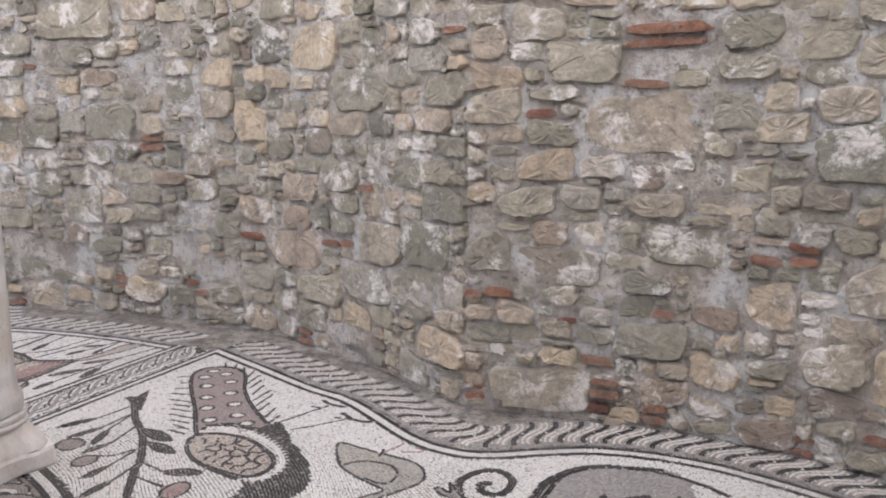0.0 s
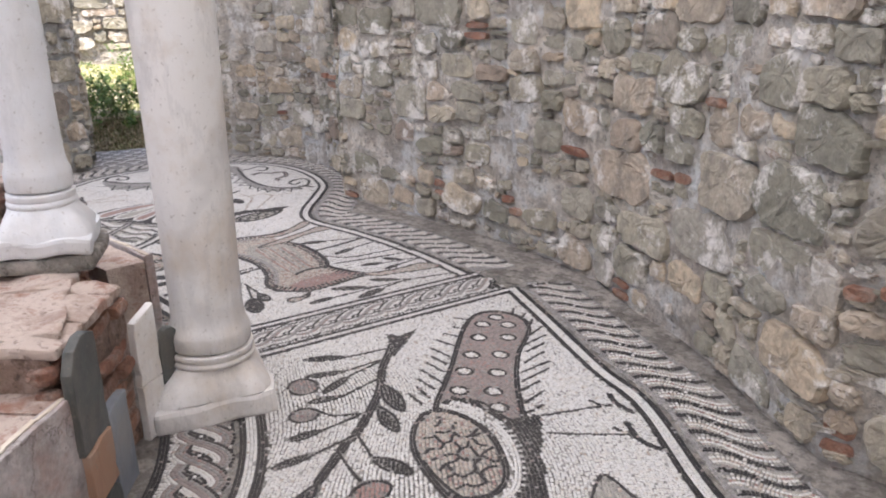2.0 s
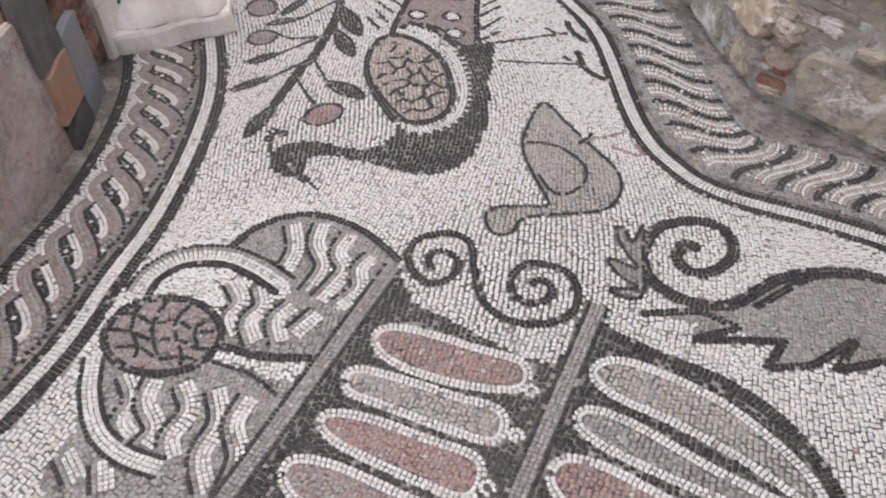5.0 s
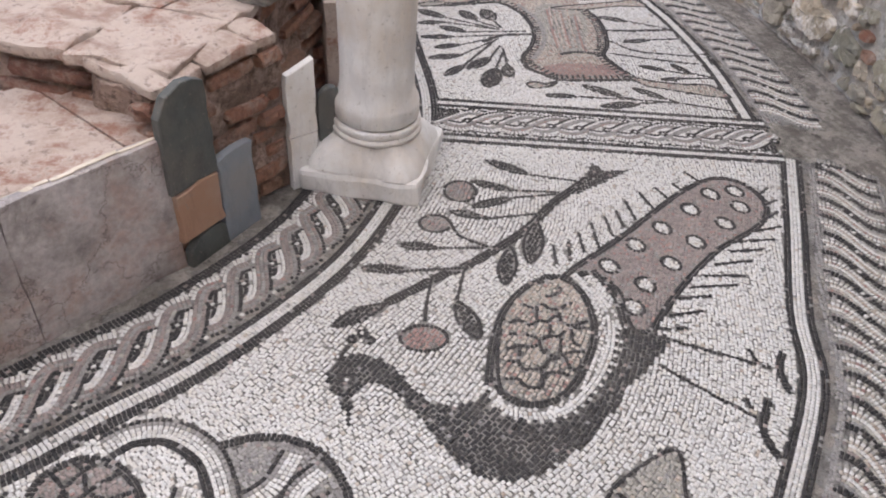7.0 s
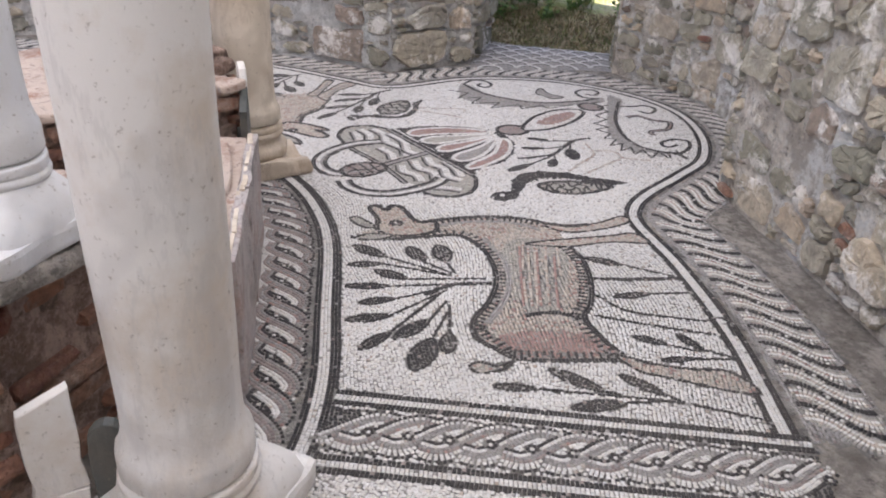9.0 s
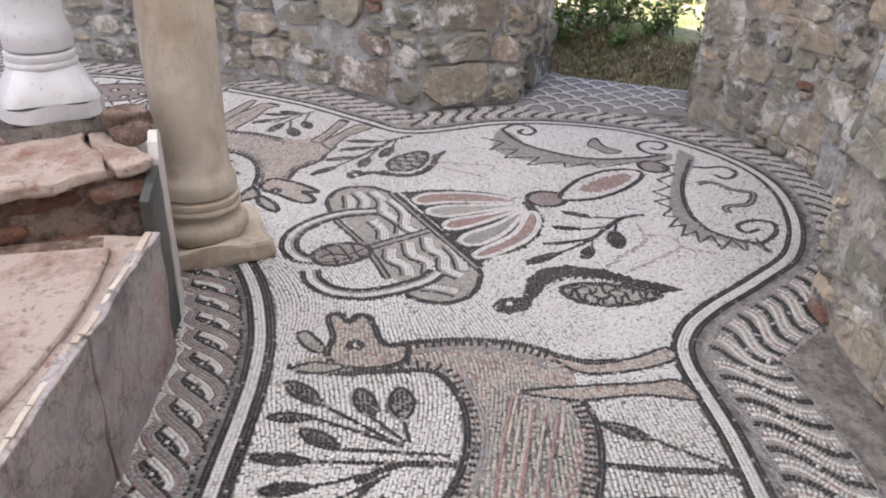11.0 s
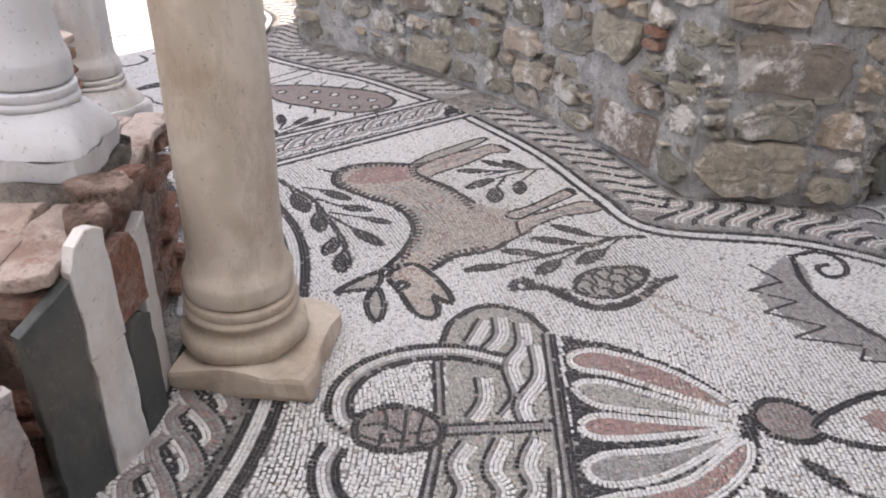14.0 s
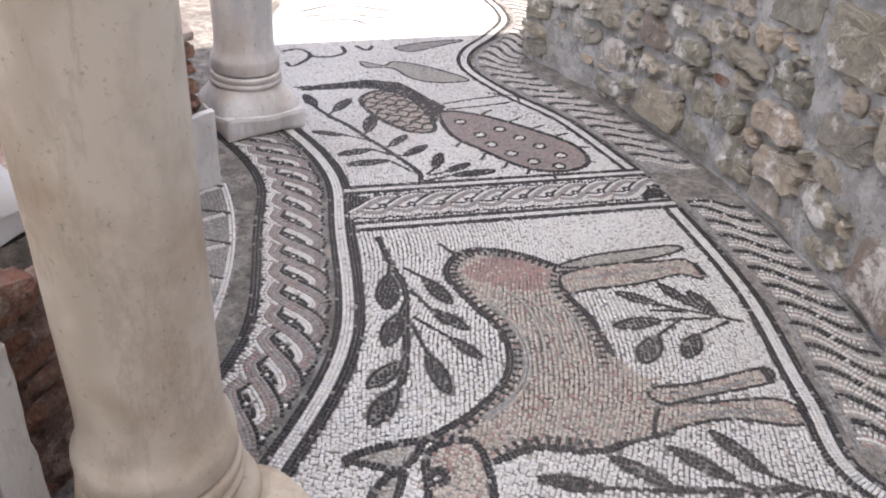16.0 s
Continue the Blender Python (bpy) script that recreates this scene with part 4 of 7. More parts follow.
shape([(-0.256, 1.788), (-0.251, 1.817), (-0.175, 1.851), (-0.046, 1.878), (0.077, 1.896), (0.099, 1.816), (-0.003, 1.790), (-0.132, 1.773), (-0.216, 1.770)], "p", "ww")
shape([(-0.247, 1.657), (-0.243, 1.695), (-0.162, 1.727), (-0.021, 1.747), (0.087, 1.756), (0.105, 1.675), (-0.022, 1.624), (-0.128, 1.623), (-0.209, 1.631)], "m", "ww")
for spot_at in [(0.088, 2.103), (0.113, 1.988), (0.122, 1.854), (0.140, 1.737)]:
    ellipse(*spot_at, 0.016, 0.014, 0, "w", "w")
shape([(0.181, 2.219), (0.205, 2.275), (0.297, 2.301), (0.447, 2.303), (0.571, 2.272), (0.665, 2.227), (0.721, 2.171), (0.675, 2.168), (0.536, 2.193), (0.380, 2.199), (0.247, 2.191)], "o", "ww")
shape([(0.205, 2.089), (0.218, 2.131), (0.314, 2.148), (0.485, 2.141), (0.655, 2.145), (0.736, 2.145), (0.739, 2.127), (0.615, 2.100), (0.438, 2.075), (0.273, 2.066)], "g", "ww")
shape([(0.212, 1.956), (0.229, 2.001), (0.312, 2.026), (0.474, 2.030), (0.625, 2.046), (0.752, 2.071), (0.576, 2.001), (0.424, 1.945), (0.286, 1.912), (0.238, 1.922)], "p", "ww")
shape([(0.238, 1.803), (0.249, 1.841), (0.366, 1.894), (0.582, 1.973), (0.719, 2.028), (0.768, 2.028), (0.739, 1.964), (0.599, 1.889), (0.396, 1.797), (0.275, 1.771)], "m", "ww")
line([(0.169, 2.339), (0.300, 2.340), (0.435, 2.353), (0.574, 2.325), (0.686, 2.251), (0.758, 2.156), (0.789, 2.056)], "kkk")
fill([(-0.774, 2.047), (-0.766, 2.149), (-0.715, 2.237), (-0.633, 2.284), (-0.529, 2.294), (-0.380, 2.248), (-0.357, 2.061), (-0.351, 1.917), (-0.457, 1.858), (-0.595, 1.822), (-0.579, 1.939), (-0.540, 2.031), (-0.671, 2.043)], "g")
fill([(-0.761, 1.672), (-0.657, 1.729), (-0.559, 1.774), (-0.424, 1.811), (-0.321, 1.843), (-0.320, 1.747), (-0.327, 1.669), (-0.319, 1.573), (-0.314, 1.506), (-0.497, 1.409), (-0.638, 1.365), (-0.670, 1.447), (-0.694, 1.524)], "g")
line([(-0.696, 2.209), (-0.632, 2.143), (-0.608, 2.067)], "kgwww")
line([(-0.633, 2.255), (-0.599, 2.188), (-0.531, 2.138), (-0.512, 2.042)], "kgwww")
line([(-0.547, 2.264), (-0.530, 2.192), (-0.481, 2.156), (-0.475, 2.036)], "kgwww")
line([(-0.449, 2.233), (-0.451, 2.178), (-0.414, 2.129), (-0.427, 2.054)], "kgwww")
line([(-0.692, 1.974), (-0.630, 1.938), (-0.622, 1.885), (-0.565, 1.848)], "kgwww")
line([(-0.623, 2.000), (-0.576, 1.959), (-0.574, 1.903), (-0.507, 1.856)], "kgwww")
line([(-0.519, 2.000), (-0.522, 1.942), (-0.463, 1.891)], "kgwww")
line([(-0.453, 2.015), (-0.461, 1.937)], "kgwww")
line([(-0.703, 1.645), (-0.637, 1.607), (-0.620, 1.553), (-0.558, 1.534)], "kgwww")
line([(-0.640, 1.669), (-0.613, 1.617), (-0.545, 1.583), (-0.538, 1.528)], "kgwww")
line([(-0.578, 1.694), (-0.516, 1.655), (-0.504, 1.584), (-0.454, 1.547)], "kgwww")
line([(-0.504, 1.723), (-0.441, 1.669), (-0.419, 1.589), (-0.349, 1.534)], "kgwww")
line([(-0.430, 1.751), (-0.411, 1.681), (-0.349, 1.631), (-0.315, 1.548)], "kgwww")
line([(-0.660, 1.437), (-0.589, 1.411)], "kgwww")
line([(-0.580, 1.469), (-0.525, 1.424)], "kgwww")
line([(-0.774, 2.047), (-0.766, 2.149), (-0.715, 2.237), (-0.633, 2.284), (-0.529, 2.294), (-0.429, 2.274), (-0.365, 2.253)], "kk")
line([(-0.590, 1.815), (-0.493, 1.841), (-0.410, 1.885), (-0.342, 1.929)], "kk")
line([(-0.560, 1.775), (-0.462, 1.796), (-0.378, 1.788)], "k")
line([(-0.858, 1.823), (-0.875, 1.885), (-0.850, 1.965), (-0.769, 2.027), (-0.671, 2.043), (-0.559, 2.034)], "kkwwwgk")
line([(-0.801, 1.640), (-0.732, 1.569), (-0.641, 1.515), (-0.550, 1.506), (-0.461, 1.527)], "kwwwk")
straight([(-0.382, 2.236), (-0.306, 1.525)], "kgggk")
straight([(0.110, 2.405), (0.200, 1.728)], "kgggk")
ellipse(-0.714, 1.768, 0.139, 0.108, 21, "m", "kk")
line([(-0.856, 1.749), (-0.815, 1.774), (-0.757, 1.778), (-0.718, 1.815), (-0.658, 1.816), (-0.618, 1.841)], "k")
line([(-0.836, 1.708), (-0.780, 1.733), (-0.719, 1.743), (-0.678, 1.776), (-0.615, 1.783), (-0.581, 1.810)], "k")
line([(-0.778, 1.682), (-0.736, 1.712), (-0.670, 1.715), (-0.630, 1.748), (-0.580, 1.759)], "k")
line([(-0.832, 1.823), (-0.815, 1.774), (-0.780, 1.733), (-0.736, 1.712), (-0.717, 1.680)], "k")
line([(-0.783, 1.851), (-0.757, 1.778), (-0.719, 1.743), (-0.670, 1.715)], "k")
line([(-0.723, 1.865), (-0.718, 1.815), (-0.678, 1.776), (-0.630, 1.748), (-0.613, 1.716)], "k")
line([(-0.660, 1.852), (-0.658, 1.816), (-0.615, 1.783)], "k")
ellipse(0.886, 2.090, 0.078, 0.078, 22, "m", "kk")

motif("deer_motif", "buff and rose deer mosaic with a black outline")
fill([(-3.082, 3.685), (-3.077, 4.008), (-2.945, 4.260), (-2.761, 4.256), (-2.558, 4.219), (-2.406, 4.157), (-2.264, 4.055), (-2.127, 4.051), (-2.020, 4.059), (-2.062, 3.914), (-2.124, 3.732), (-2.238, 3.665), (-2.319, 3.674), (-2.451, 3.784), (-2.569, 3.862), (-2.733, 3.909), (-2.879, 3.903), (-2.958, 3.836), (-3.007, 3.568), (-3.078, 3.495)], "t")
fill([(-2.242, 3.706), (-2.243, 3.846), (-2.180, 4.019), (-2.062, 4.054), (-2.073, 3.919), (-2.138, 3.738)], "p")
fill([(-2.847, 4.023), (-2.832, 4.178), (-2.742, 4.233), (-2.575, 4.157), (-2.354, 3.996), (-2.366, 3.884), (-2.557, 3.906)], "o")
line([(-2.830, 4.090), (-2.620, 3.992), (-2.399, 3.903)], "t")
line([(-2.796, 4.123), (-2.569, 4.020), (-2.371, 3.933)], "t")
line([(-2.785, 4.167), (-2.556, 4.065), (-2.359, 3.977)], "t")
line([(-2.751, 4.200), (-2.544, 4.110)], "t")
line([(-3.102, 3.691), (-3.108, 3.842), (-3.092, 4.014), (-3.035, 4.172), (-2.959, 4.268), (-2.916, 4.351), (-2.910, 4.483), (-2.942, 4.627)], "kk")
line([(-3.050, 3.442), (-2.993, 3.564), (-2.971, 3.745), (-2.952, 3.859), (-2.854, 3.905), (-2.711, 3.905), (-2.569, 3.862), (-2.451, 3.784), (-2.365, 3.697), (-2.288, 3.662), (-2.238, 3.665), (-2.180, 3.699), (-2.124, 3.732), (-2.087, 3.809), (-2.057, 3.911), (-2.028, 4.013), (-2.013, 4.064)], "kk")
line([(-2.777, 4.252), (-2.641, 4.253), (-2.477, 4.198), (-2.338, 4.119), (-2.264, 4.055), (-2.144, 4.051), (-2.044, 4.063)], "kk")
DEER = [(-3.082, 3.685), (-3.077, 4.008), (-2.945, 4.260), (-2.761, 4.256), (-2.406, 4.157), (-2.264, 4.055), (-2.020, 4.059), (-2.062, 3.914), (-2.238, 3.665), (-2.451, 3.784), (-2.733, 3.909), (-2.879, 3.903), (-2.958, 3.836), (-3.007, 3.568)]
for edge in ([(-3.102, 3.691), (-3.108, 3.842), (-3.092, 4.014), (-3.035, 4.172), (-2.959, 4.268)], [(-2.971, 3.745), (-2.952, 3.859), (-2.854, 3.905), (-2.711, 3.905), (-2.569, 3.862), (-2.451, 3.784), (-2.365, 3.697), (-2.288, 3.662), (-2.180, 3.699), (-2.124, 3.732), (-2.057, 3.911), (-2.013, 4.064)], [(-2.777, 4.252), (-2.641, 4.253), (-2.477, 4.198), (-2.338, 4.119), (-2.264, 4.055), (-2.144, 4.051), (-2.044, 4.063)]):
    teeth(edge, .030, DEER, .025)
line([(-3.060, 3.80), (-3.050, 3.98), (-2.99, 4.14), (-2.90, 4.21)], "gg")
line([(-2.90, 3.95), (-2.72, 3.955), (-2.56, 3.91), (-2.43, 3.83), (-2.32, 3.72)], "gg")
for k in range(5):
    line([(-2.80 + .02 * k, 4.06 + .028 * k), (-2.58 + .015 * k, 3.965 + .028 * k), (-2.39 + .01 * k, 3.888 + .028 * k)], "t" if k % 2 else "p")
line([(-2.334, 3.869), (-2.324, 3.969), (-2.266, 4.046)], "kk")
shape([(-2.123, 3.582), (-2.135, 3.623), (-2.099, 3.664), (-2.111, 3.725), (-2.081, 3.675), (-2.082, 3.602)], "t", "k")
shape([(-2.049, 4.046), (-1.980, 4.125), (-1.920, 4.227), (-1.873, 4.337), (-1.779, 4.365), (-1.760, 4.339), (-1.813, 4.249), (-1.894, 4.147), (-1.957, 4.070)], "t", "k")
line([(-2.383, 4.167), (-2.265, 4.221), (-2.176, 4.365), (-2.134, 4.450), (-2.133, 4.518), (-2.022, 4.477)], "k")
line([(-2.271, 4.092), (-2.197, 4.201), (-2.098, 4.355), (-2.052, 4.432)], "k")
shape([(-2.960, 4.242), (-2.906, 4.346), (-2.910, 4.483), (-2.945, 4.615), (-2.883, 4.610), (-2.852, 4.449), (-2.869, 4.300)], "t", "k")
shape([(-2.814, 4.094), (-2.807, 4.293), (-2.789, 4.466), (-2.783, 4.570), (-2.689, 4.590), (-2.739, 4.436), (-2.751, 4.238)], "t", "k")
shape([(-3.180, 3.588), (-3.292, 3.583), (-3.309, 3.621), (-3.248, 3.650), (-3.292, 3.678), (-3.260, 3.719), (-3.114, 3.738), (-3.099, 3.809), (-3.013, 3.783), (-2.995, 3.672), (-3.034, 3.584), (-3.094, 3.562)], "t", "kk")
shape([(-3.214, 3.478), (-3.214, 3.516), (-3.115, 3.559), (-3.104, 3.532), (-3.147, 3.496)], "o", "k")
shape([(-3.034, 3.450), (-3.054, 3.525), (-3.018, 3.607), (-2.999, 3.533)], "o", "k")
for spot_at in [(-3.121, 3.651)]:
    ellipse(*spot_at, 0.022, 0.019, 0, "w", "kk")

motif("plant_motif", "black leafy plants mosaic round the deer")
line([(-2.650, 3.722), (-2.858, 3.526)], "k")
leaf(-2.858, 3.526, -2.977, 3.435, .36, "k", "k")
line([(-2.663, 3.705), (-2.806, 3.500)], "k")
leaf(-2.806, 3.500, -2.830, 3.378, .28, "k", "k")
line([(-2.598, 3.834), (-2.673, 3.558)], "k")
leaf(-2.673, 3.558, -2.763, 3.463, .36, "k", "k")
line([(-2.568, 3.822), (-2.640, 3.485)], "k")
leaf(-2.640, 3.485, -2.685, 3.333, .22, "k", "k")
line([(-2.581, 3.697), (-2.554, 3.480)], "k")
leaf(-2.554, 3.480, -2.563, 3.353, .28, "k", "k")
line([(-2.561, 3.668), (-2.457, 3.432)], "k")
leaf(-2.457, 3.432, -2.470, 3.286, .28, "k", "k")
line([(-2.548, 3.643), (-2.362, 3.404)], "k")
leaf(-2.362, 3.404, -2.299, 3.286, .3, "k", "k")
line([(-2.490, 3.642), (-2.396, 3.549)], "k")
leaf(-2.396, 3.549, -2.323, 3.402, .3, "k", "k")
line([(-2.443, 3.636), (-2.294, 3.524)], "k")
leaf(-2.294, 3.524, -2.149, 3.412, .42, "k", "k")
line([(-2.470, 3.646), (-2.310, 3.587)], "k")
leaf(-2.310, 3.587, -2.202, 3.538, .42, "k", "k")
line([(-2.669, 3.729), (-2.777, 3.657)], "k")
leaf(-2.777, 3.657, -2.910, 3.636, .42, "k", "k")
line([(-2.666, 3.740), (-2.755, 3.739)], "k")
leaf(-2.755, 3.739, -2.893, 3.754, .5, "k", "k")
line([(-2.562, 3.842), (-2.589, 3.700), (-2.546, 3.579)], "kk")
line([(-2.403, 4.550), (-2.560, 4.379)], "k")
leaf(-2.560, 4.379, -2.646, 4.268, .28, "k", "k")
line([(-2.307, 4.517), (-2.342, 4.362)], "k")
leaf(-2.342, 4.362, -2.360, 4.222, .22, "k", "k")
line([(-2.496, 4.208), (-2.450, 4.360), (-2.406, 4.552)], "kk")
line([(-1.986, 4.317), (-2.052, 4.235)], "k")
leaf(-2.052, 4.235, -2.124, 4.155, .28, "k", "k")
line([(-1.930, 4.403), (-1.999, 4.327)], "k")
leaf(-1.999, 4.327, -2.099, 4.301, .28, "k", "k")
line([(-1.922, 4.397), (-1.960, 4.277)], "k")
leaf(-1.960, 4.277, -1.983, 4.167, .22, "k", "k")
line([(-1.798, 4.100), (-1.966, 3.732)], "k")
leaf(-1.966, 3.732, -2.016, 3.610, .22, "k", "k")
line([(-1.872, 3.958), (-1.898, 3.917)], "k")
leaf(-1.898, 3.917, -2.043, 3.807, .25, "k", "k")
line([(-1.776, 4.123), (-1.837, 4.078)], "k")
leaf(-1.837, 4.078, -1.957, 4.000, .25, "k", "k")
line([(-1.798, 4.100), (-1.834, 3.953)], "k")
leaf(-1.834, 3.953, -1.859, 3.785, .25, "k", "k")
line([(-1.931, 3.805), (-1.792, 4.096), (-1.659, 4.284)], "k")

motif("goblet_motif", "two-handled fluted goblet mosaic with wavy wine")
fill([(-4.122, 3.656), (-4.239, 3.675), (-4.334, 3.751), (-4.335, 3.852), (-4.258, 3.948), (-3.859, 4.072), (-3.554, 4.151), (-3.424, 4.118), (-3.332, 4.042), (-3.330, 3.947), (-3.391, 3.870), (-3.643, 3.801), (-3.907, 3.740)], "o")
line([(-4.255, 3.752), (-4.122, 3.743)], "kgwww")
line([(-4.282, 3.788), (-4.192, 3.814), (-4.098, 3.794)], "kgwww")
line([(-4.277, 3.858), (-4.171, 3.889), (-4.064, 3.876), (-3.946, 3.929), (-3.848, 3.913)], "kgwww")
line([(-4.179, 3.926), (-4.049, 3.965), (-3.919, 3.944), (-3.840, 3.981)], "kgwww")
line([(-3.986, 3.818), (-3.899, 3.847), (-3.809, 3.837)], "kgwww")
line([(-3.731, 3.852), (-3.652, 3.842), (-3.588, 3.887), (-3.508, 3.882)], "kgwww")
line([(-3.774, 3.929), (-3.669, 3.927), (-3.607, 3.974), (-3.513, 3.959)], "kgwww")
line([(-3.804, 4.009), (-3.711, 4.003), (-3.644, 4.040), (-3.550, 4.026), (-3.474, 4.074)], "kgwww")
line([(-3.432, 3.921), (-3.410, 3.980), (-3.368, 4.039)], "kgwww")
line([(-3.726, 4.077), (-3.633, 4.097), (-3.519, 4.089)], "kgwww")
line([(-4.071, 3.666), (-4.216, 3.659), (-4.330, 3.731), (-4.335, 3.852), (-4.258, 3.948)], "kk")
line([(-3.554, 4.151), (-3.491, 4.152), (-3.383, 4.106), (-3.328, 4.042), (-3.319, 3.962), (-3.356, 3.889), (-3.397, 3.854)], "kk")
fill([(-4.258, 3.987), (-4.266, 4.168), (-4.215, 4.351), (-4.126, 4.485), (-4.045, 4.543), (-3.902, 4.540), (-3.761, 4.477), (-3.654, 4.364), (-3.607, 4.245), (-3.568, 4.165), (-3.862, 4.088)], "k", False)
shape([(-4.165, 4.030), (-4.221, 4.093), (-4.214, 4.260), (-4.158, 4.401), (-4.081, 4.497), (-4.097, 4.344), (-4.125, 4.169), (-4.120, 4.060)], "p", "ww")
shape([(-4.038, 4.064), (-4.085, 4.133), (-4.073, 4.309), (-4.050, 4.494), (-4.011, 4.306), (-3.984, 4.135)], "o", "ww")
shape([(-3.894, 4.104), (-3.948, 4.153), (-3.980, 4.305), (-4.025, 4.491), (-3.921, 4.302), (-3.862, 4.154)], "p", "ww")
shape([(-3.752, 4.140), (-3.814, 4.187), (-3.886, 4.333), (-4.004, 4.489), (-3.808, 4.344), (-3.715, 4.202)], "g", "ww")
shape([(-3.635, 4.164), (-3.682, 4.217), (-3.789, 4.374), (-3.978, 4.502), (-3.897, 4.516), (-3.751, 4.431), (-3.650, 4.291), (-3.610, 4.187)], "p", "ww")
straight([(-4.250, 3.949), (-3.534, 4.158)], "kgkk")
line([(-4.021, 3.675), (-3.766, 3.764), (-3.505, 3.815)], "kgk")
line([(-3.756, 3.782), (-3.810, 3.909), (-3.866, 4.038)], "kggk")
line([(-4.076, 3.852), (-4.071, 3.713), (-4.001, 3.576), (-3.902, 3.497), (-3.792, 3.481), (-3.702, 3.524), (-3.699, 3.575)], "kkwwgkk")
line([(-3.614, 3.547), (-3.541, 3.551), (-3.460, 3.604), (-3.417, 3.705), (-3.434, 3.834), (-3.478, 3.945), (-3.534, 4.005)], "kkwwgkk")
shape([(-3.723, 3.561), (-3.784, 3.607), (-3.806, 3.688), (-3.779, 3.762), (-3.716, 3.781), (-3.666, 3.732), (-3.638, 3.656), (-3.649, 3.588)], "m", "kk")
line([(-3.700, 3.580), (-3.726, 3.637), (-3.710, 3.690), (-3.752, 3.763)], "k")
line([(-3.667, 3.588), (-3.665, 3.642), (-3.687, 3.695), (-3.694, 3.768)], "k")
line([(-3.778, 3.608), (-3.726, 3.637), (-3.665, 3.642), (-3.642, 3.655)], "k")
line([(-3.796, 3.665), (-3.710, 3.690), (-3.655, 3.702)], "k")
line([(-3.801, 3.715), (-3.730, 3.723), (-3.673, 3.739)], "k")
ellipse(-4.097, 4.616, 0.088, 0.080, 102, "m", "kk")
shape([(-4.089, 4.678), (-4.270, 4.824), (-4.374, 5.019), (-4.362, 5.174), (-4.271, 5.161), (-4.142, 5.004), (-4.066, 4.827)], "w", "kk")
fill([(-4.186, 4.808), (-4.303, 4.991), (-4.317, 5.115), (-4.222, 5.057), (-4.136, 4.877)], "p")

motif("goose_motif", "dark goose mosaic with an olive wing")
fill([(-3.283, 4.138), (-3.320, 4.190), (-3.307, 4.253), (-3.345, 4.276), (-3.425, 4.306), (-3.496, 4.388), (-3.504, 4.494), (-3.453, 4.619), (-3.357, 4.724), (-3.274, 4.847), (-3.245, 4.748), (-3.319, 4.661), (-3.392, 4.568), (-3.411, 4.455), (-3.371, 4.363), (-3.295, 4.299), (-3.223, 4.240), (-3.212, 4.176), (-3.235, 4.148)], "k", False)
line([(-3.340, 4.356), (-3.392, 4.451), (-3.366, 4.560), (-3.314, 4.660)], "w")
shape([(-3.340, 4.406), (-3.363, 4.477), (-3.350, 4.572), (-3.299, 4.671), (-3.245, 4.748), (-3.208, 4.641), (-3.210, 4.533), (-3.258, 4.435)], "o", "kk")
net([(-3.340, 4.406), (-3.363, 4.477), (-3.350, 4.572), (-3.299, 4.671), (-3.245, 4.748), (-3.208, 4.641), (-3.210, 4.533), (-3.258, 4.435)], 70, .052, "k")
teeth([(-3.340, 4.356), (-3.392, 4.451), (-3.366, 4.560), (-3.314, 4.660)], .016, [(-3.340, 4.406), (-3.350, 4.572), (-3.245, 4.748), (-3.210, 4.533)], .027, False, "w")
for spot_at in [(-3.275, 4.197)]:
    ellipse(*spot_at, 0.010, 0.008, 0, "w", "w")
line([(-3.467, 4.640), (-3.555, 4.756), (-3.649, 4.880), (-3.804, 4.917)], "t")
line([(-3.425, 4.713), (-3.510, 4.882), (-3.570, 4.996), (-3.666, 4.998), (-3.699, 4.898)], "t")
line([(-3.570, 4.996), (-3.495, 5.123)], "t")
line([(-3.879, 4.984), (-3.860, 4.877), (-3.786, 4.775), (-3.699, 4.672), (-3.682, 4.555), (-3.682, 4.453)], "kk")
line([(-3.699, 4.691), (-3.601, 4.499)], "k")
leaf(-3.601, 4.499, -3.540, 4.343, .22, "k", "k")
line([(-3.860, 4.857), (-3.886, 4.746)], "k")
leaf(-3.886, 4.746, -3.956, 4.643, .25, "k", "k")
line([(-3.786, 4.755), (-3.786, 4.658)], "k")
leaf(-3.786, 4.658, -3.822, 4.545, .22, "k", "k")
line([(-3.692, 4.670), (-3.633, 4.644)], "k")
leaf(-3.633, 4.644, -3.540, 4.573, .36, "k", "k")
line([(-3.822, 4.835), (-3.751, 4.792)], "k")
leaf(-3.751, 4.792, -3.601, 4.744, .42, "k", "k")

motif("acanthus_motif", "grey acanthus wreath mosaic in the conch")
fill([(-4.998, 4.647), (-4.963, 4.721), (-4.732, 4.762), (-4.612, 4.908), (-4.528, 5.079), (-4.530, 5.275), (-4.560, 5.459), (-4.448, 5.387), (-4.463, 5.225), (-4.445, 5.004), (-4.471, 4.869), (-4.525, 4.714), (-4.610, 4.635), (-4.730, 4.558)], "g")
straight([(-4.906, 4.536), (-4.827, 4.640), (-4.730, 4.532), (-4.713, 4.681), (-4.609, 4.573), (-4.593, 4.755), (-4.496, 4.659), (-4.526, 4.860), (-4.443, 4.837), (-4.483, 4.992), (-4.418, 4.995), (-4.463, 5.225), (-4.420, 5.209), (-4.486, 5.403)], "k")
line([(-5.034, 4.681), (-4.828, 4.719), (-4.671, 4.824), (-4.538, 5.009), (-4.518, 5.246), (-4.542, 5.427)], "kk")
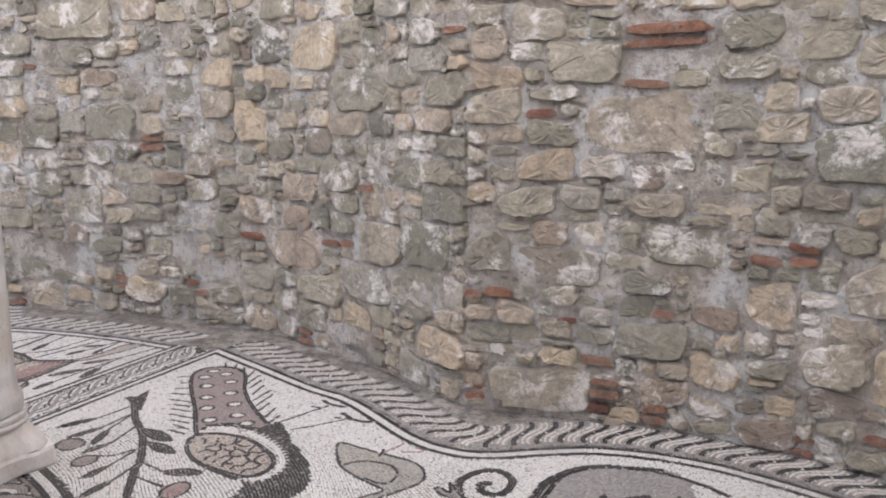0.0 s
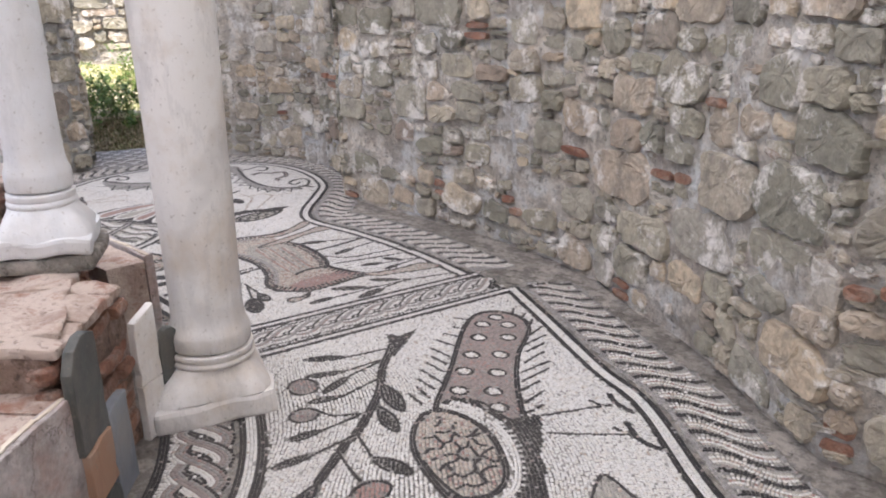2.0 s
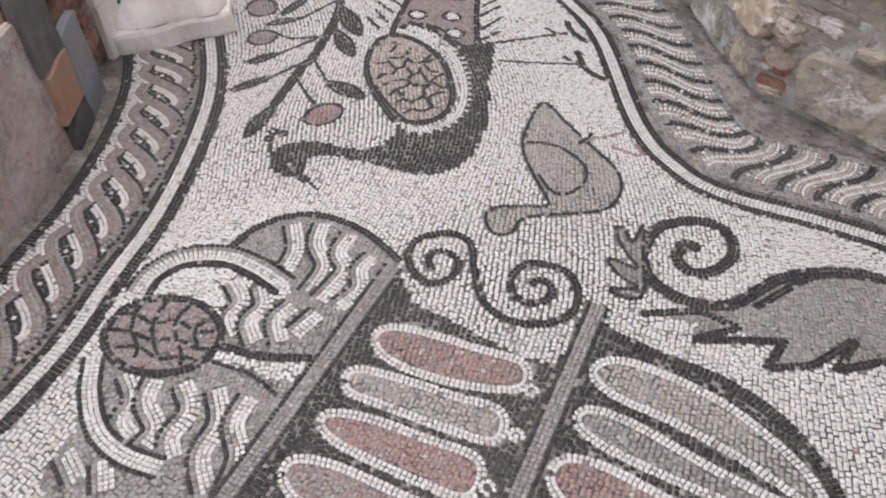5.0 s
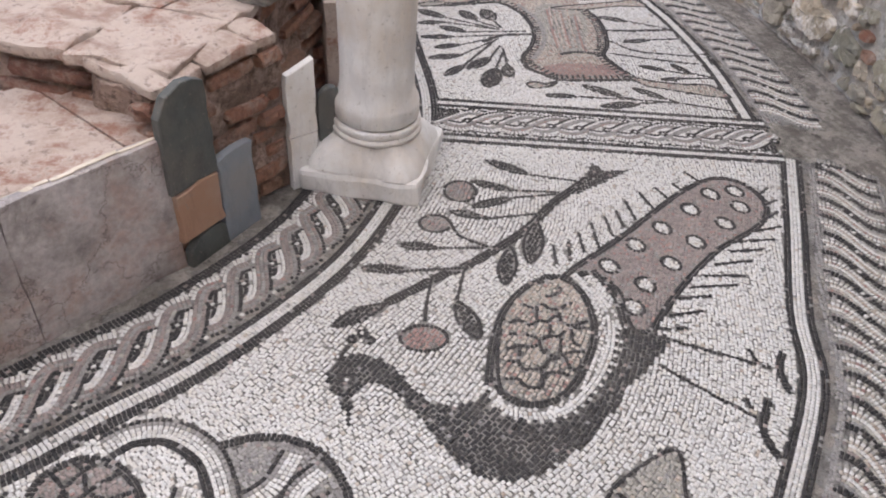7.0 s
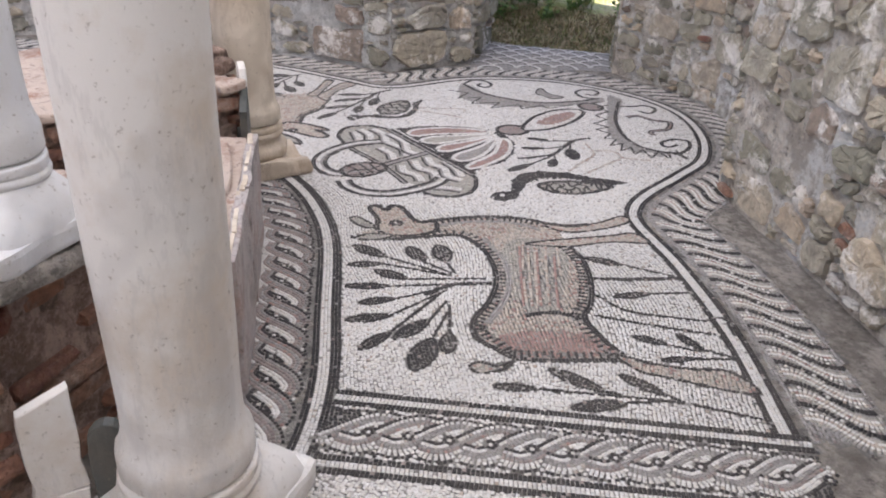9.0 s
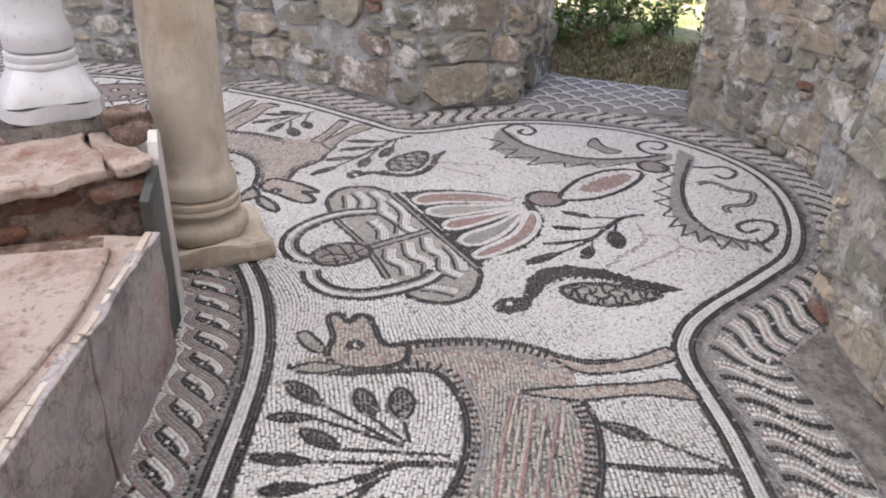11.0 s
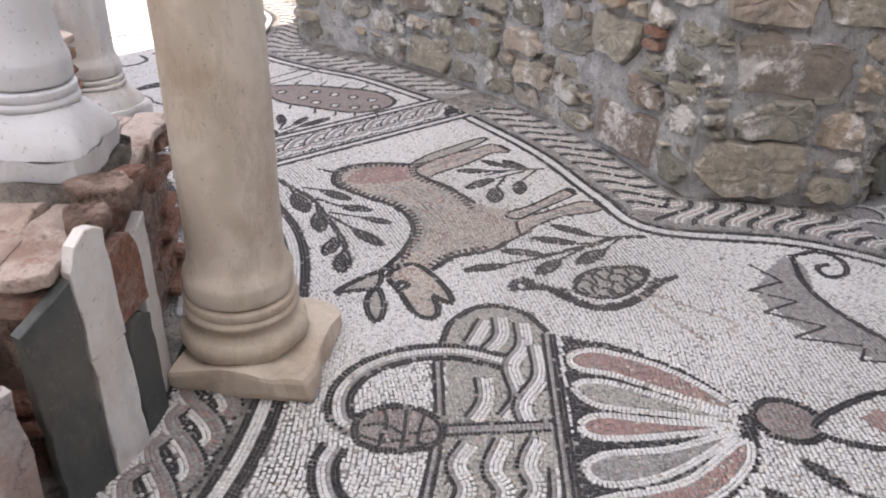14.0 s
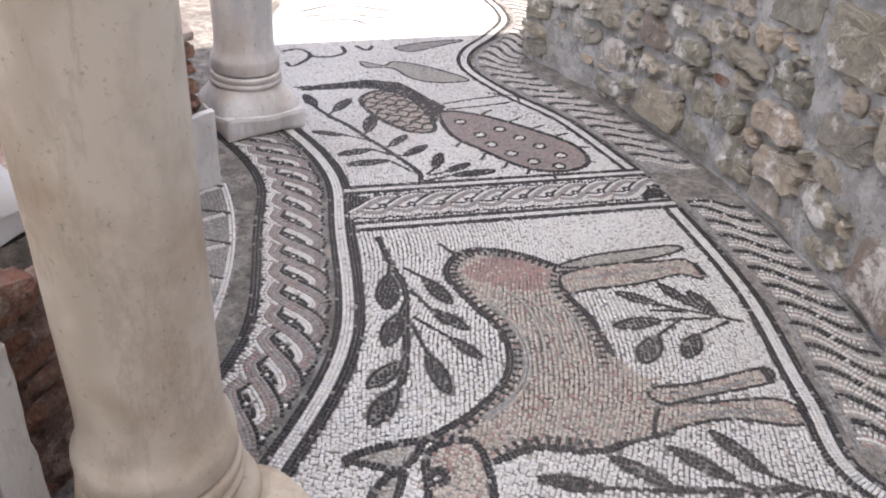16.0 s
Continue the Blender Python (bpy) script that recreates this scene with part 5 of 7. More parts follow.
line([(-5.034, 4.695), (-5.094, 4.777), (-5.058, 4.852), (-4.965, 4.857), (-4.916, 4.792), (-4.978, 4.765), (-5.014, 4.814)], "kk")
line([(-4.542, 5.427), (-4.576, 5.342), (-4.676, 5.331), (-4.739, 5.394), (-4.727, 5.480), (-4.660, 5.490), (-4.611, 5.419), (-4.659, 5.388)], "kk")
shape([(-4.735, 5.071), (-4.833, 5.154), (-4.705, 5.151), (-4.615, 5.208), (-4.597, 5.127), (-4.674, 5.090)], "g", "k")
ellipse(-4.394, 5.281, 0.071, 0.074, 91, "m", "kk")
fill([(-4.600, 5.535), (-4.460, 5.550), (-4.224, 5.375), (-3.965, 5.221), (-3.778, 5.175), (-3.644, 5.217), (-3.597, 5.280), (-3.523, 5.216), (-3.605, 5.196), (-3.611, 5.133), (-3.698, 5.089), (-3.830, 5.108), (-3.971, 5.151), (-4.230, 5.300), (-4.469, 5.442)], "g")
straight([(-4.406, 5.411), (-4.381, 5.317), (-4.287, 5.340), (-4.237, 5.224), (-4.149, 5.248), (-4.103, 5.138), (-4.019, 5.186), (-4.002, 5.092), (-3.922, 5.140), (-3.857, 5.062), (-3.829, 5.119), (-3.746, 5.034), (-3.761, 5.120), (-3.660, 5.048), (-3.694, 5.132), (-3.594, 5.092), (-3.648, 5.175), (-3.529, 5.155), (-3.601, 5.238), (-3.501, 5.246), (-3.595, 5.301), (-3.474, 5.337), (-3.591, 5.343)], "k")
line([(-4.462, 5.523), (-4.171, 5.323), (-3.916, 5.209), (-3.711, 5.186), (-3.599, 5.259), (-3.551, 5.341)], "kk")
line([(-4.369, 5.475), (-4.344, 5.545), (-4.343, 5.640), (-4.260, 5.662), (-4.196, 5.572), (-4.258, 5.539)], "kk")
line([(-3.543, 5.336), (-3.622, 5.452), (-3.712, 5.504), (-3.754, 5.441), (-3.719, 5.338), (-3.654, 5.335), (-3.668, 5.412)], "kk")
line([(-4.164, 5.397), (-4.169, 5.478), (-4.070, 5.527), (-4.025, 5.603), (-3.914, 5.512), (-3.900, 5.394), (-3.830, 5.367)], "kmk")

motif("donkey_motif", "buff donkey mosaic outlined in dark tesserae")
fill([(-4.397, 3.345), (-4.532, 3.361), (-4.654, 3.367), (-4.763, 3.330), (-4.858, 3.244), (-4.915, 3.114), (-4.939, 2.957), (-5.011, 2.882), (-5.089, 2.865), (-5.185, 2.931), (-5.265, 3.048), (-5.274, 3.159), (-5.192, 3.230), (-5.153, 3.318), (-5.059, 3.445), (-4.979, 3.529), (-4.848, 3.542), (-4.931, 3.662), (-4.823, 3.704), (-4.681, 3.660), (-4.606, 3.569), (-4.536, 3.518), (-4.475, 3.504), (-4.488, 3.421)], "t")
fill([(-5.014, 2.943), (-5.171, 2.964), (-5.247, 3.108), (-5.137, 3.180), (-5.044, 3.076)], "p")
line([(-5.041, 3.102), (-5.024, 3.194), (-4.940, 3.310), (-4.841, 3.395)], "o")
line([(-5.059, 3.190), (-5.012, 3.304), (-4.918, 3.409)], "o")
line([(-5.125, 3.210), (-5.075, 3.325), (-4.977, 3.431)], "o")
line([(-4.397, 3.345), (-4.543, 3.366), (-4.671, 3.360), (-4.779, 3.317), (-4.868, 3.217), (-4.908, 3.070), (-4.955, 2.936), (-5.036, 2.875), (-5.138, 2.878), (-5.232, 2.986), (-5.278, 3.145)], "kk")
line([(-5.274, 3.159), (-5.182, 3.210), (-5.118, 3.355), (-5.043, 3.463), (-4.967, 3.533)], "kk")
line([(-4.475, 3.504), (-4.591, 3.555), (-4.681, 3.660), (-4.783, 3.706), (-4.872, 3.760)], "kk")
fill([(-5.005, 3.472), (-5.000, 3.592), (-4.991, 3.691), (-4.915, 3.730), (-4.825, 3.726), (-4.735, 3.660), (-4.726, 3.565), (-4.850, 3.476)], "t")
DONKEY = [(-4.397, 3.345), (-4.654, 3.367), (-4.858, 3.244), (-4.939, 2.957), (-5.089, 2.865), (-5.265, 3.048), (-5.192, 3.230), (-5.059, 3.445), (-4.848, 3.542), (-4.823, 3.704), (-4.606, 3.569), (-4.475, 3.504)]
for edge in ([(-4.397, 3.345), (-4.543, 3.366), (-4.671, 3.360), (-4.779, 3.317), (-4.868, 3.217), (-4.908, 3.070), (-4.955, 2.936), (-5.036, 2.875), (-5.138, 2.878), (-5.232, 2.986), (-5.278, 3.145)], [(-5.274, 3.159), (-5.182, 3.210), (-5.118, 3.355), (-5.043, 3.463), (-4.967, 3.533)], [(-4.475, 3.504), (-4.591, 3.555), (-4.681, 3.660)]):
    teeth(edge, .026, DONKEY, .025)
line([(-4.56, 3.405), (-4.70, 3.405), (-4.82, 3.35), (-4.91, 3.24), (-4.96, 3.08)], "og")
shape([(-5.272, 3.134), (-5.408, 3.171), (-5.610, 3.280), (-5.702, 3.343), (-5.679, 3.365), (-5.565, 3.321), (-5.388, 3.227)], "o", "k")
shape([(-5.243, 3.171), (-5.413, 3.240), (-5.558, 3.347), (-5.636, 3.402), (-5.612, 3.482), (-5.567, 3.492), (-5.541, 3.435), (-5.386, 3.366), (-5.254, 3.284), (-5.176, 3.240)], "t", "k")
shape([(-4.941, 3.696), (-5.050, 3.785), (-5.174, 3.884), (-5.201, 3.952), (-5.165, 3.995), (-5.108, 3.953), (-5.027, 3.846), (-4.915, 3.770), (-4.831, 3.735)], "t", "k")
shape([(-4.966, 3.639), (-5.086, 3.718), (-5.233, 3.793), (-5.293, 3.832), (-5.251, 3.862), (-5.163, 3.820), (-5.043, 3.750), (-4.947, 3.694)], "t", "k")
line([(-5.641, 3.436), (-5.598, 3.496)], "kk")
line([(-5.279, 3.824), (-5.244, 3.863)], "kk")
line([(-5.196, 3.957), (-5.160, 4.000)], "kk")
line([(-5.260, 3.213), (-5.414, 3.309), (-5.577, 3.411)], "g")
line([(-4.991, 3.691), (-5.107, 3.769), (-5.227, 3.823)], "g")
line([(-4.951, 3.759), (-5.076, 3.852), (-5.149, 3.945)], "g")
line([(-5.075, 2.860), (-5.085, 2.776)], "k")
shape([(-4.381, 3.382), (-4.457, 3.395), (-4.487, 3.441), (-4.446, 3.516), (-4.369, 3.594), (-4.308, 3.627), (-4.317, 3.584), (-4.330, 3.559), (-4.250, 3.601), (-4.203, 3.591), (-4.217, 3.532), (-4.302, 3.457)], "t", "kk")
shape([(-4.228, 3.260), (-4.317, 3.288), (-4.397, 3.345), (-4.308, 3.370), (-4.258, 3.301)], "o", "kk")
shape([(-4.228, 3.370), (-4.308, 3.370), (-4.226, 3.429), (-4.134, 3.449), (-4.156, 3.407)], "o", "kk")
for spot_at in [(-4.351, 3.444)]:
    ellipse(*spot_at, 0.021, 0.018, 0, "w", "kk")

motif("plant_motif", "black leafy plants mosaic round the donkey")
line([(-4.959, 2.615), (-4.871, 2.773), (-4.819, 2.878), (-4.691, 3.010), (-4.544, 3.147), (-4.463, 3.184)], "kk")
line([(-4.903, 2.728), (-4.830, 2.798)], "k")
leaf(-4.830, 2.798, -4.701, 2.918, .36, "k", "k")
line([(-4.894, 2.797), (-4.900, 2.881)], "k")
leaf(-4.900, 2.881, -4.863, 3.033, .28, "k", "k")
line([(-4.821, 2.901), (-4.796, 3.010)], "k")
leaf(-4.796, 3.010, -4.807, 3.144, .28, "k", "k")
line([(-4.733, 2.998), (-4.740, 3.132)], "k")
leaf(-4.740, 3.132, -4.738, 3.254, .25, "k", "k")
line([(-4.705, 3.018), (-4.644, 3.137)], "k")
leaf(-4.644, 3.137, -4.570, 3.281, .28, "k", "k")
line([(-4.782, 2.923), (-4.712, 2.959)], "k")
leaf(-4.712, 2.959, -4.581, 3.038, .36, "k", "k")
line([(-4.602, 3.097), (-4.567, 3.112)], "k")
leaf(-4.567, 3.112, -4.433, 3.123, .36, "k", "k")
line([(-4.526, 3.152), (-4.487, 3.177)], "k")
leaf(-4.487, 3.177, -4.347, 3.223, .36, "k", "k")
line([(-5.452, 3.696), (-5.387, 3.572), (-5.283, 3.461)], "k")
line([(-5.387, 3.572), (-5.334, 3.469)], "k")
leaf(-5.334, 3.469, -5.290, 3.339, .28, "k", "k")
line([(-5.393, 3.617), (-5.270, 3.513)], "k")
leaf(-5.270, 3.513, -5.135, 3.430, .28, "k", "k")
line([(-5.331, 3.553), (-5.188, 3.543)], "k")
leaf(-5.188, 3.543, -5.049, 3.571, .42, "k", "k")
line([(-5.415, 3.659), (-5.284, 3.624)], "k")
leaf(-5.284, 3.624, -5.163, 3.647, .42, "k", "k")
line([(-5.420, 3.634), (-5.407, 3.542)], "k")
leaf(-5.407, 3.542, -5.437, 3.411, .28, "k", "k")
line([(-5.430, 3.655), (-5.430, 3.607)], "k")
leaf(-5.430, 3.607, -5.470, 3.499, .36, "k", "k")
line([(-4.984, 4.173), (-4.928, 4.060), (-4.850, 3.998), (-4.765, 3.904)], "kk")
line([(-4.936, 4.077), (-4.915, 3.986)], "k")
leaf(-4.915, 3.986, -4.946, 3.821, .22, "k", "k")
line([(-4.866, 4.014), (-4.838, 3.944)], "k")
leaf(-4.838, 3.944, -4.818, 3.775, .22, "k", "k")
line([(-4.773, 3.921), (-4.715, 3.841)], "k")
leaf(-4.715, 3.841, -4.687, 3.687, .22, "k", "k")
line([(-4.758, 3.906), (-4.599, 3.734)], "k")
leaf(-4.599, 3.734, -4.508, 3.605, .22, "k", "k")
line([(-4.815, 3.968), (-4.700, 3.901)], "k")
leaf(-4.700, 3.901, -4.575, 3.847, .36, "k", "k")
line([(-4.929, 4.078), (-4.825, 4.040)], "k")
leaf(-4.825, 4.040, -4.696, 3.966, .36, "k", "k")

motif("bird_motif", "small dark bird mosaic with a patterned wing")
fill([(-4.424, 3.783), (-4.503, 3.769), (-4.545, 3.805), (-4.522, 3.874), (-4.517, 3.962), (-4.473, 3.998), (-4.458, 4.059), (-4.502, 4.132), (-4.601, 4.199), (-4.679, 4.213), (-4.740, 4.299), (-4.677, 4.255), (-4.584, 4.225), (-4.475, 4.153), (-4.424, 4.066), (-4.439, 3.989), (-4.482, 3.902), (-4.467, 3.845), (-4.448, 3.807)], "k", False)
shape([(-4.529, 3.985), (-4.609, 3.985), (-4.691, 4.047), (-4.739, 4.145), (-4.731, 4.198), (-4.623, 4.179), (-4.528, 4.111), (-4.505, 4.032)], "o", "kk")
net([(-4.529, 3.985), (-4.609, 3.985), (-4.691, 4.047), (-4.739, 4.145), (-4.731, 4.198), (-4.623, 4.179), (-4.528, 4.111), (-4.505, 4.032)], 130, .055, "k")
for bar in [(-4.477, 4.005, -4.472, 4.039), (-4.471, 4.056, -4.478, 4.088), (-4.501, 4.116, -4.550, 4.157)]:
    straight([bar[:2], bar[2:]], "w")
line([(-4.459, 3.777), (-4.495, 3.837), (-4.495, 3.916), (-4.456, 3.993), (-4.443, 4.070), (-4.493, 4.150), (-4.595, 4.216)], "kkk")
line([(-4.595, 4.216), (-4.677, 4.255), (-4.744, 4.307)], "kk")
for spot_at in [(-4.482, 3.811)]:
    ellipse(*spot_at, 0.010, 0.008, 0, "w", "w")
line([(-4.565, 4.187), (-4.473, 4.294), (-4.389, 4.391), (-4.355, 4.422)], "t")
line([(-4.588, 4.233), (-4.548, 4.364), (-4.512, 4.487), (-4.463, 4.467)], "t")

motif("peacock_motif", "second peacock mosaic with a spotted mauve tail")
shape([(-5.931, 2.021), (-6.053, 2.158), (-6.111, 2.407), (-6.126, 2.610), (-6.063, 2.739), (-5.961, 2.777), (-5.838, 2.721), (-5.771, 2.600), (-5.769, 2.393), (-5.783, 2.221)], "m", "kk")
for spot_at in [(-5.920, 2.151), (-5.881, 2.300), (-5.999, 2.317), (-5.842, 2.395), (-5.996, 2.430), (-5.838, 2.505), (-5.993, 2.539), (-5.851, 2.613), (-5.991, 2.652), (-5.900, 2.707)]:
    ellipse(*spot_at, 0.028, 0.024, 0, "w", "k")
for bar in [(-6.053, 2.158, -6.153, 2.151), (-6.090, 2.294, -6.196, 2.295), (-6.111, 2.407, -6.205, 2.418), (-6.126, 2.520, -6.208, 2.540), (-6.111, 2.650, -6.161, 2.690), (-6.030, 2.746, -6.054, 2.800), (-5.838, 2.721, -5.793, 2.766), (-5.787, 2.646, -5.720, 2.667), (-5.764, 2.547, -5.689, 2.577), (-5.758, 2.433, -5.685, 2.462), (-5.777, 2.291, -5.697, 2.313)]:
    straight([bar[:2], bar[2:]], "k")
fill([(-5.601, 1.370), (-5.754, 1.438), (-5.951, 1.509), (-6.059, 1.639), (-6.017, 1.870), (-6.003, 1.991), (-5.907, 2.043), (-5.792, 2.113), (-5.904, 1.957), (-5.956, 1.759), (-5.899, 1.623), (-5.779, 1.533), (-5.611, 1.442)], "k", False)
shape([(-5.760, 1.672), (-5.889, 1.653), (-5.946, 1.770), (-5.894, 1.949), (-5.769, 2.134), (-5.669, 2.092), (-5.658, 1.929), (-5.688, 1.788)], "t", "kk")
net([(-5.760, 1.672), (-5.889, 1.653), (-5.946, 1.770), (-5.894, 1.949), (-5.769, 2.134), (-5.669, 2.092), (-5.658, 1.929), (-5.688, 1.788)], 70, .060, "k")
line([(-6.019, 1.960), (-6.216, 2.022), (-6.359, 2.085)], "k")
line([(-5.978, 2.014), (-6.165, 2.100), (-6.299, 2.149)], "k")
line([(-6.297, 1.991), (-6.370, 2.112), (-6.332, 2.175)], "k")

motif("tree_motif", "black leafy branch mosaic beside the second peacock")
line([(-5.355, 2.441), (-5.415, 2.368), (-5.455, 2.171), (-5.477, 2.012), (-5.500, 1.881), (-5.505, 1.728), (-5.541, 1.548)], "kk")
line([(-5.454, 2.204), (-5.473, 2.233)], "k")
leaf(-5.473, 2.233, -5.624, 2.225, .25, "k", "k")
line([(-5.458, 2.118), (-5.493, 2.132)], "k")
leaf(-5.493, 2.132, -5.629, 2.098, .25, "k", "k")
line([(-5.425, 2.420), (-5.501, 2.440)], "k")
leaf(-5.501, 2.440, -5.633, 2.452, .25, "k", "k")
line([(-5.423, 2.406), (-5.485, 2.394)], "k")
leaf(-5.485, 2.394, -5.610, 2.312, .25, "k", "k")
line([(-5.373, 2.438), (-5.493, 2.477)], "k")
leaf(-5.493, 2.477, -5.662, 2.561, .22, "k", "k")
line([(-5.436, 2.189), (-5.419, 2.107)], "k")
leaf(-5.419, 2.107, -5.274, 2.057, .25, "k", "k")
line([(-5.398, 2.354), (-5.400, 2.226)], "k")
leaf(-5.400, 2.226, -5.238, 2.144, .22, "k", "k")
line([(-5.466, 2.025), (-5.422, 1.932)], "k")
leaf(-5.422, 1.932, -5.338, 1.819, .22, "k", "k")
line([(-5.505, 1.728), (-5.558, 1.712)], "k")
leaf(-5.558, 1.712, -5.714, 1.645, .28, "k", "k")
line([(-5.503, 1.710), (-5.528, 1.623)], "k")
leaf(-5.528, 1.623, -5.584, 1.475, .28, "k", "k")
line([(-5.470, 1.985), (-5.517, 1.970)], "k")
leaf(-5.517, 1.970, -5.663, 1.852, .28, "k", "k")
shape([(-6.110, 1.296), (-6.164, 1.410), (-6.256, 1.402), (-6.339, 1.571), (-6.368, 1.821), (-6.220, 1.760), (-6.145, 1.634), (-6.170, 1.468), (-6.075, 1.377)], "o", "k")
line([(-5.878, 0.930), (-5.974, 0.953), (-5.953, 1.073), (-5.783, 1.143), (-5.791, 1.065)], "kk")
line([(-5.941, 1.064), (-6.013, 1.138), (-6.128, 1.143), (-6.198, 1.041)], "kk")
line([(-6.262, 1.086), (-6.260, 1.179), (-6.340, 1.141)], "kk")
shape([(-6.423, 1.235), (-6.656, 1.277), (-6.846, 1.372), (-6.657, 1.364), (-6.452, 1.339)], "g", "k")
line([(-6.420, 0.403), (-6.725, 0.422), (-6.912, 0.695)], "kk")
line([(-6.387, 0.497), (-6.620, 0.593), (-6.789, 0.820)], "kk")
line([(-6.384, 0.606), (-6.569, 0.702), (-6.591, 0.828)], "kk")

motif("fish_scale_motif", "grey fish-scale mosaic on the doorway threshold")
SILL = [(-5.22, 5.62), (-5.30, 5.0), (-5.50, 4.93), (-6.10, 5.34), (-5.62, 6.16), (-5.12, 5.86)]
fill(SILL, "g", False)
along = Vector((0.50, 0.866))
away = Vector((-0.866, 0.50))
for row in range(7, -1, -1):
    for k in range(-1, 8):
        c = Vector((-5.44, 4.86)) + away * (0.098 * row) + along * (0.175 * (k + 0.5 * (row % 2)))
        tip = [c + along * (0.084 * math.cos(u)) + away * (0.10 * math.sin(u)) for u in np.linspace(0, math.pi, 9)]
        if inside(np.array(SILL), np.array([c.x]), np.array([c.y]))[0]:
            fill([tuple(q) for q in tip] + [tuple(c - away * 0.05)], "g", False)
            line([tuple(q) for q in tip], "ww")
            line([tuple(q * 0.78 + c * 0.22) for q in tip[1:-1]], "k")


# the tesserae themselves
rng = np.random.default_rng(7)
laid = np.vstack(LAID)
j, i = spot(laid[:, 0], laid[:, 1])
own = owner[j, i]
laid = laid[own == laid[:, 5]]
rad = np.arange(1.75, 5.78, TESS * 1.02)
grid = []
for r in rad:
    a = np.arange(radians(-35) + rng.random() * .01, radians(206), TESS * 1.03 / r)
    a += rng.normal(0, .0016, len(a)) / r
    rr = r + .045 * np.sin(a * 7 + r * 3.1) + .02 * np.sin(a * 19 - r * 5.3) + rng.normal(0, .0012, len(a))
    slope = np.arctan2(.045 * 7 * np.cos(a * 7 + r * 3.1) + .02 * 19 * np.cos(a * 19 - r * 5.3), r)
    grid.append(np.c_[CX + rr * np.cos(a), CY + rr * np.sin(a), a + np.pi / 2 + slope * -1])
grid = np.vstack(grid)
ok = (grid[:, 0] > X0 + .02) & (grid[:, 0] < X0 + NX * CELL - .02) & (grid[:, 1] > Y0 + .02) & (grid[:, 1] < Y0 + NY * CELL - .02)
grid = grid[ok]
j, i = spot(grid[:, 0], grid[:, 1])
keep = (owner[j, i] < 0) & (ink[j, i] < 255)
grid, j, i = grid[keep], j[keep], i[keep]
allt = np.vstack([np.c_[grid, ink[j, i], motif_of[j, i], np.zeros(len(grid))], laid])
# stray colours, as in any old mosaic
STRAY = {"w": ("t", "g", .025), "k": ("g", "m", .04), "g": ("m", "o", .12), "m": ("p", "g", .14), "t": ("o", "p", .26), "o": ("t", "g", .14), "p": ("t", "m", .14)}
roll = rng.random((len(allt), 2))
was = allt[:, 3].copy()
for k, (a, c, chance) in STRAY.items():
    hit = (was == COLOURS.index(k)) & (roll[:, 0] < chance)
    allt[hit, 3] = np.where(roll[hit, 1] < .5, COLOURS.index(a), COLOURS.index(c))
# clear of the walls
edge_poly = np.array(WALL_EAST + WALL_NORTH[1:] + WALL_CONCH[1:] + WALL_JAMB[1:] + WALL_PIER + WALL_WEST[1:] + WALL_FAR[1:] + WALL_SOUTH[1:-1])
allt = allt[inside(edge_poly, allt[:, 0], allt[:, 1])]


def tesserae(t, name, label):
    """One mesh of separate little stones, each with sloping sides, set in the bedding."""
    n = len(t)
    if not n:
        return
    size = TESS * .5 * rng.uniform(.80, .97, (n, 2))
    a = t[:, 2] + rng.normal(0, .10, n)
    c, s = np.cos(a), np.sin(a)
    verts = np.zeros((n, 8, 3))
    tilt = rng.normal(0, .0005, (n, 4))
    high = np.where(t[:, 5] > 0, .0042, .0036) + rng.normal(0, .0003, n)
    for q, (u, v) in enumerate(((-1, -1), (1, -1), (1, 1), (-1, 1))):
        ju, jv = rng.uniform(.84, 1.06, n), rng.uniform(.84, 1.06, n)
        for base, sc in ((0, 1.03), (4, .93)):
            du, dv = u * size[:, 0] * ju * sc, v * size[:, 1] * jv * sc
            verts[:, base + q, 0] = t[:, 0] + du * c - dv * s
            verts[:, base + q, 1] = t[:, 1] + du * s + dv * c
            verts[:, base + q, 2] = 0.0006 if base == 0 else high + tilt[:, q]
    faces = np.array([(4, 5, 6, 7), (0, 1, 5, 4), (1, 2, 6, 5), (2, 3, 7, 6), (3, 0, 4, 7)])
    loops = (np.arange(n)[:, None, None] * 8 + faces[None]).reshape(-1).astype(np.int32)
    me = bpy.data.meshes.new(name)
    me.vertices.add(n * 8)
    me.vertices.foreach_set("co", verts.reshape(-1))
    me.loops.add(n * 20)
    me.loops.foreach_set("vertex_index", loops)
    me.polygons.add(n * 5)
    me.polygons.foreach_set("loop_start", np.arange(0, n * 20, 4, dtype=np.int32))
    for k in COLOURS:
        me.materials.append(TESSERAE[k])
    me.polygons.foreach_set("material_index", np.repeat(t[:, 3].astype(np.int32), 5))
    me.update(calc_edges=True)
    ob = new(name, me)
    ob.parent = floor
    tagged(ob, label, kind="stuff")


for k, (name, label) in enumerate(MOTIFS):
    tesserae(allt[allt[:, 4] == k], name, label)
# the grey bedding between the stones
bed = 0.05
verts, faces, seen = [], [], {}


def bed_vert(a, b):
    if (a, b) not in seen:
        seen[(a, b)] = len(verts)
        verts.append((X0 + a * bed, Y0 + b * bed, 0.0015))
    return seen[(a, b)]


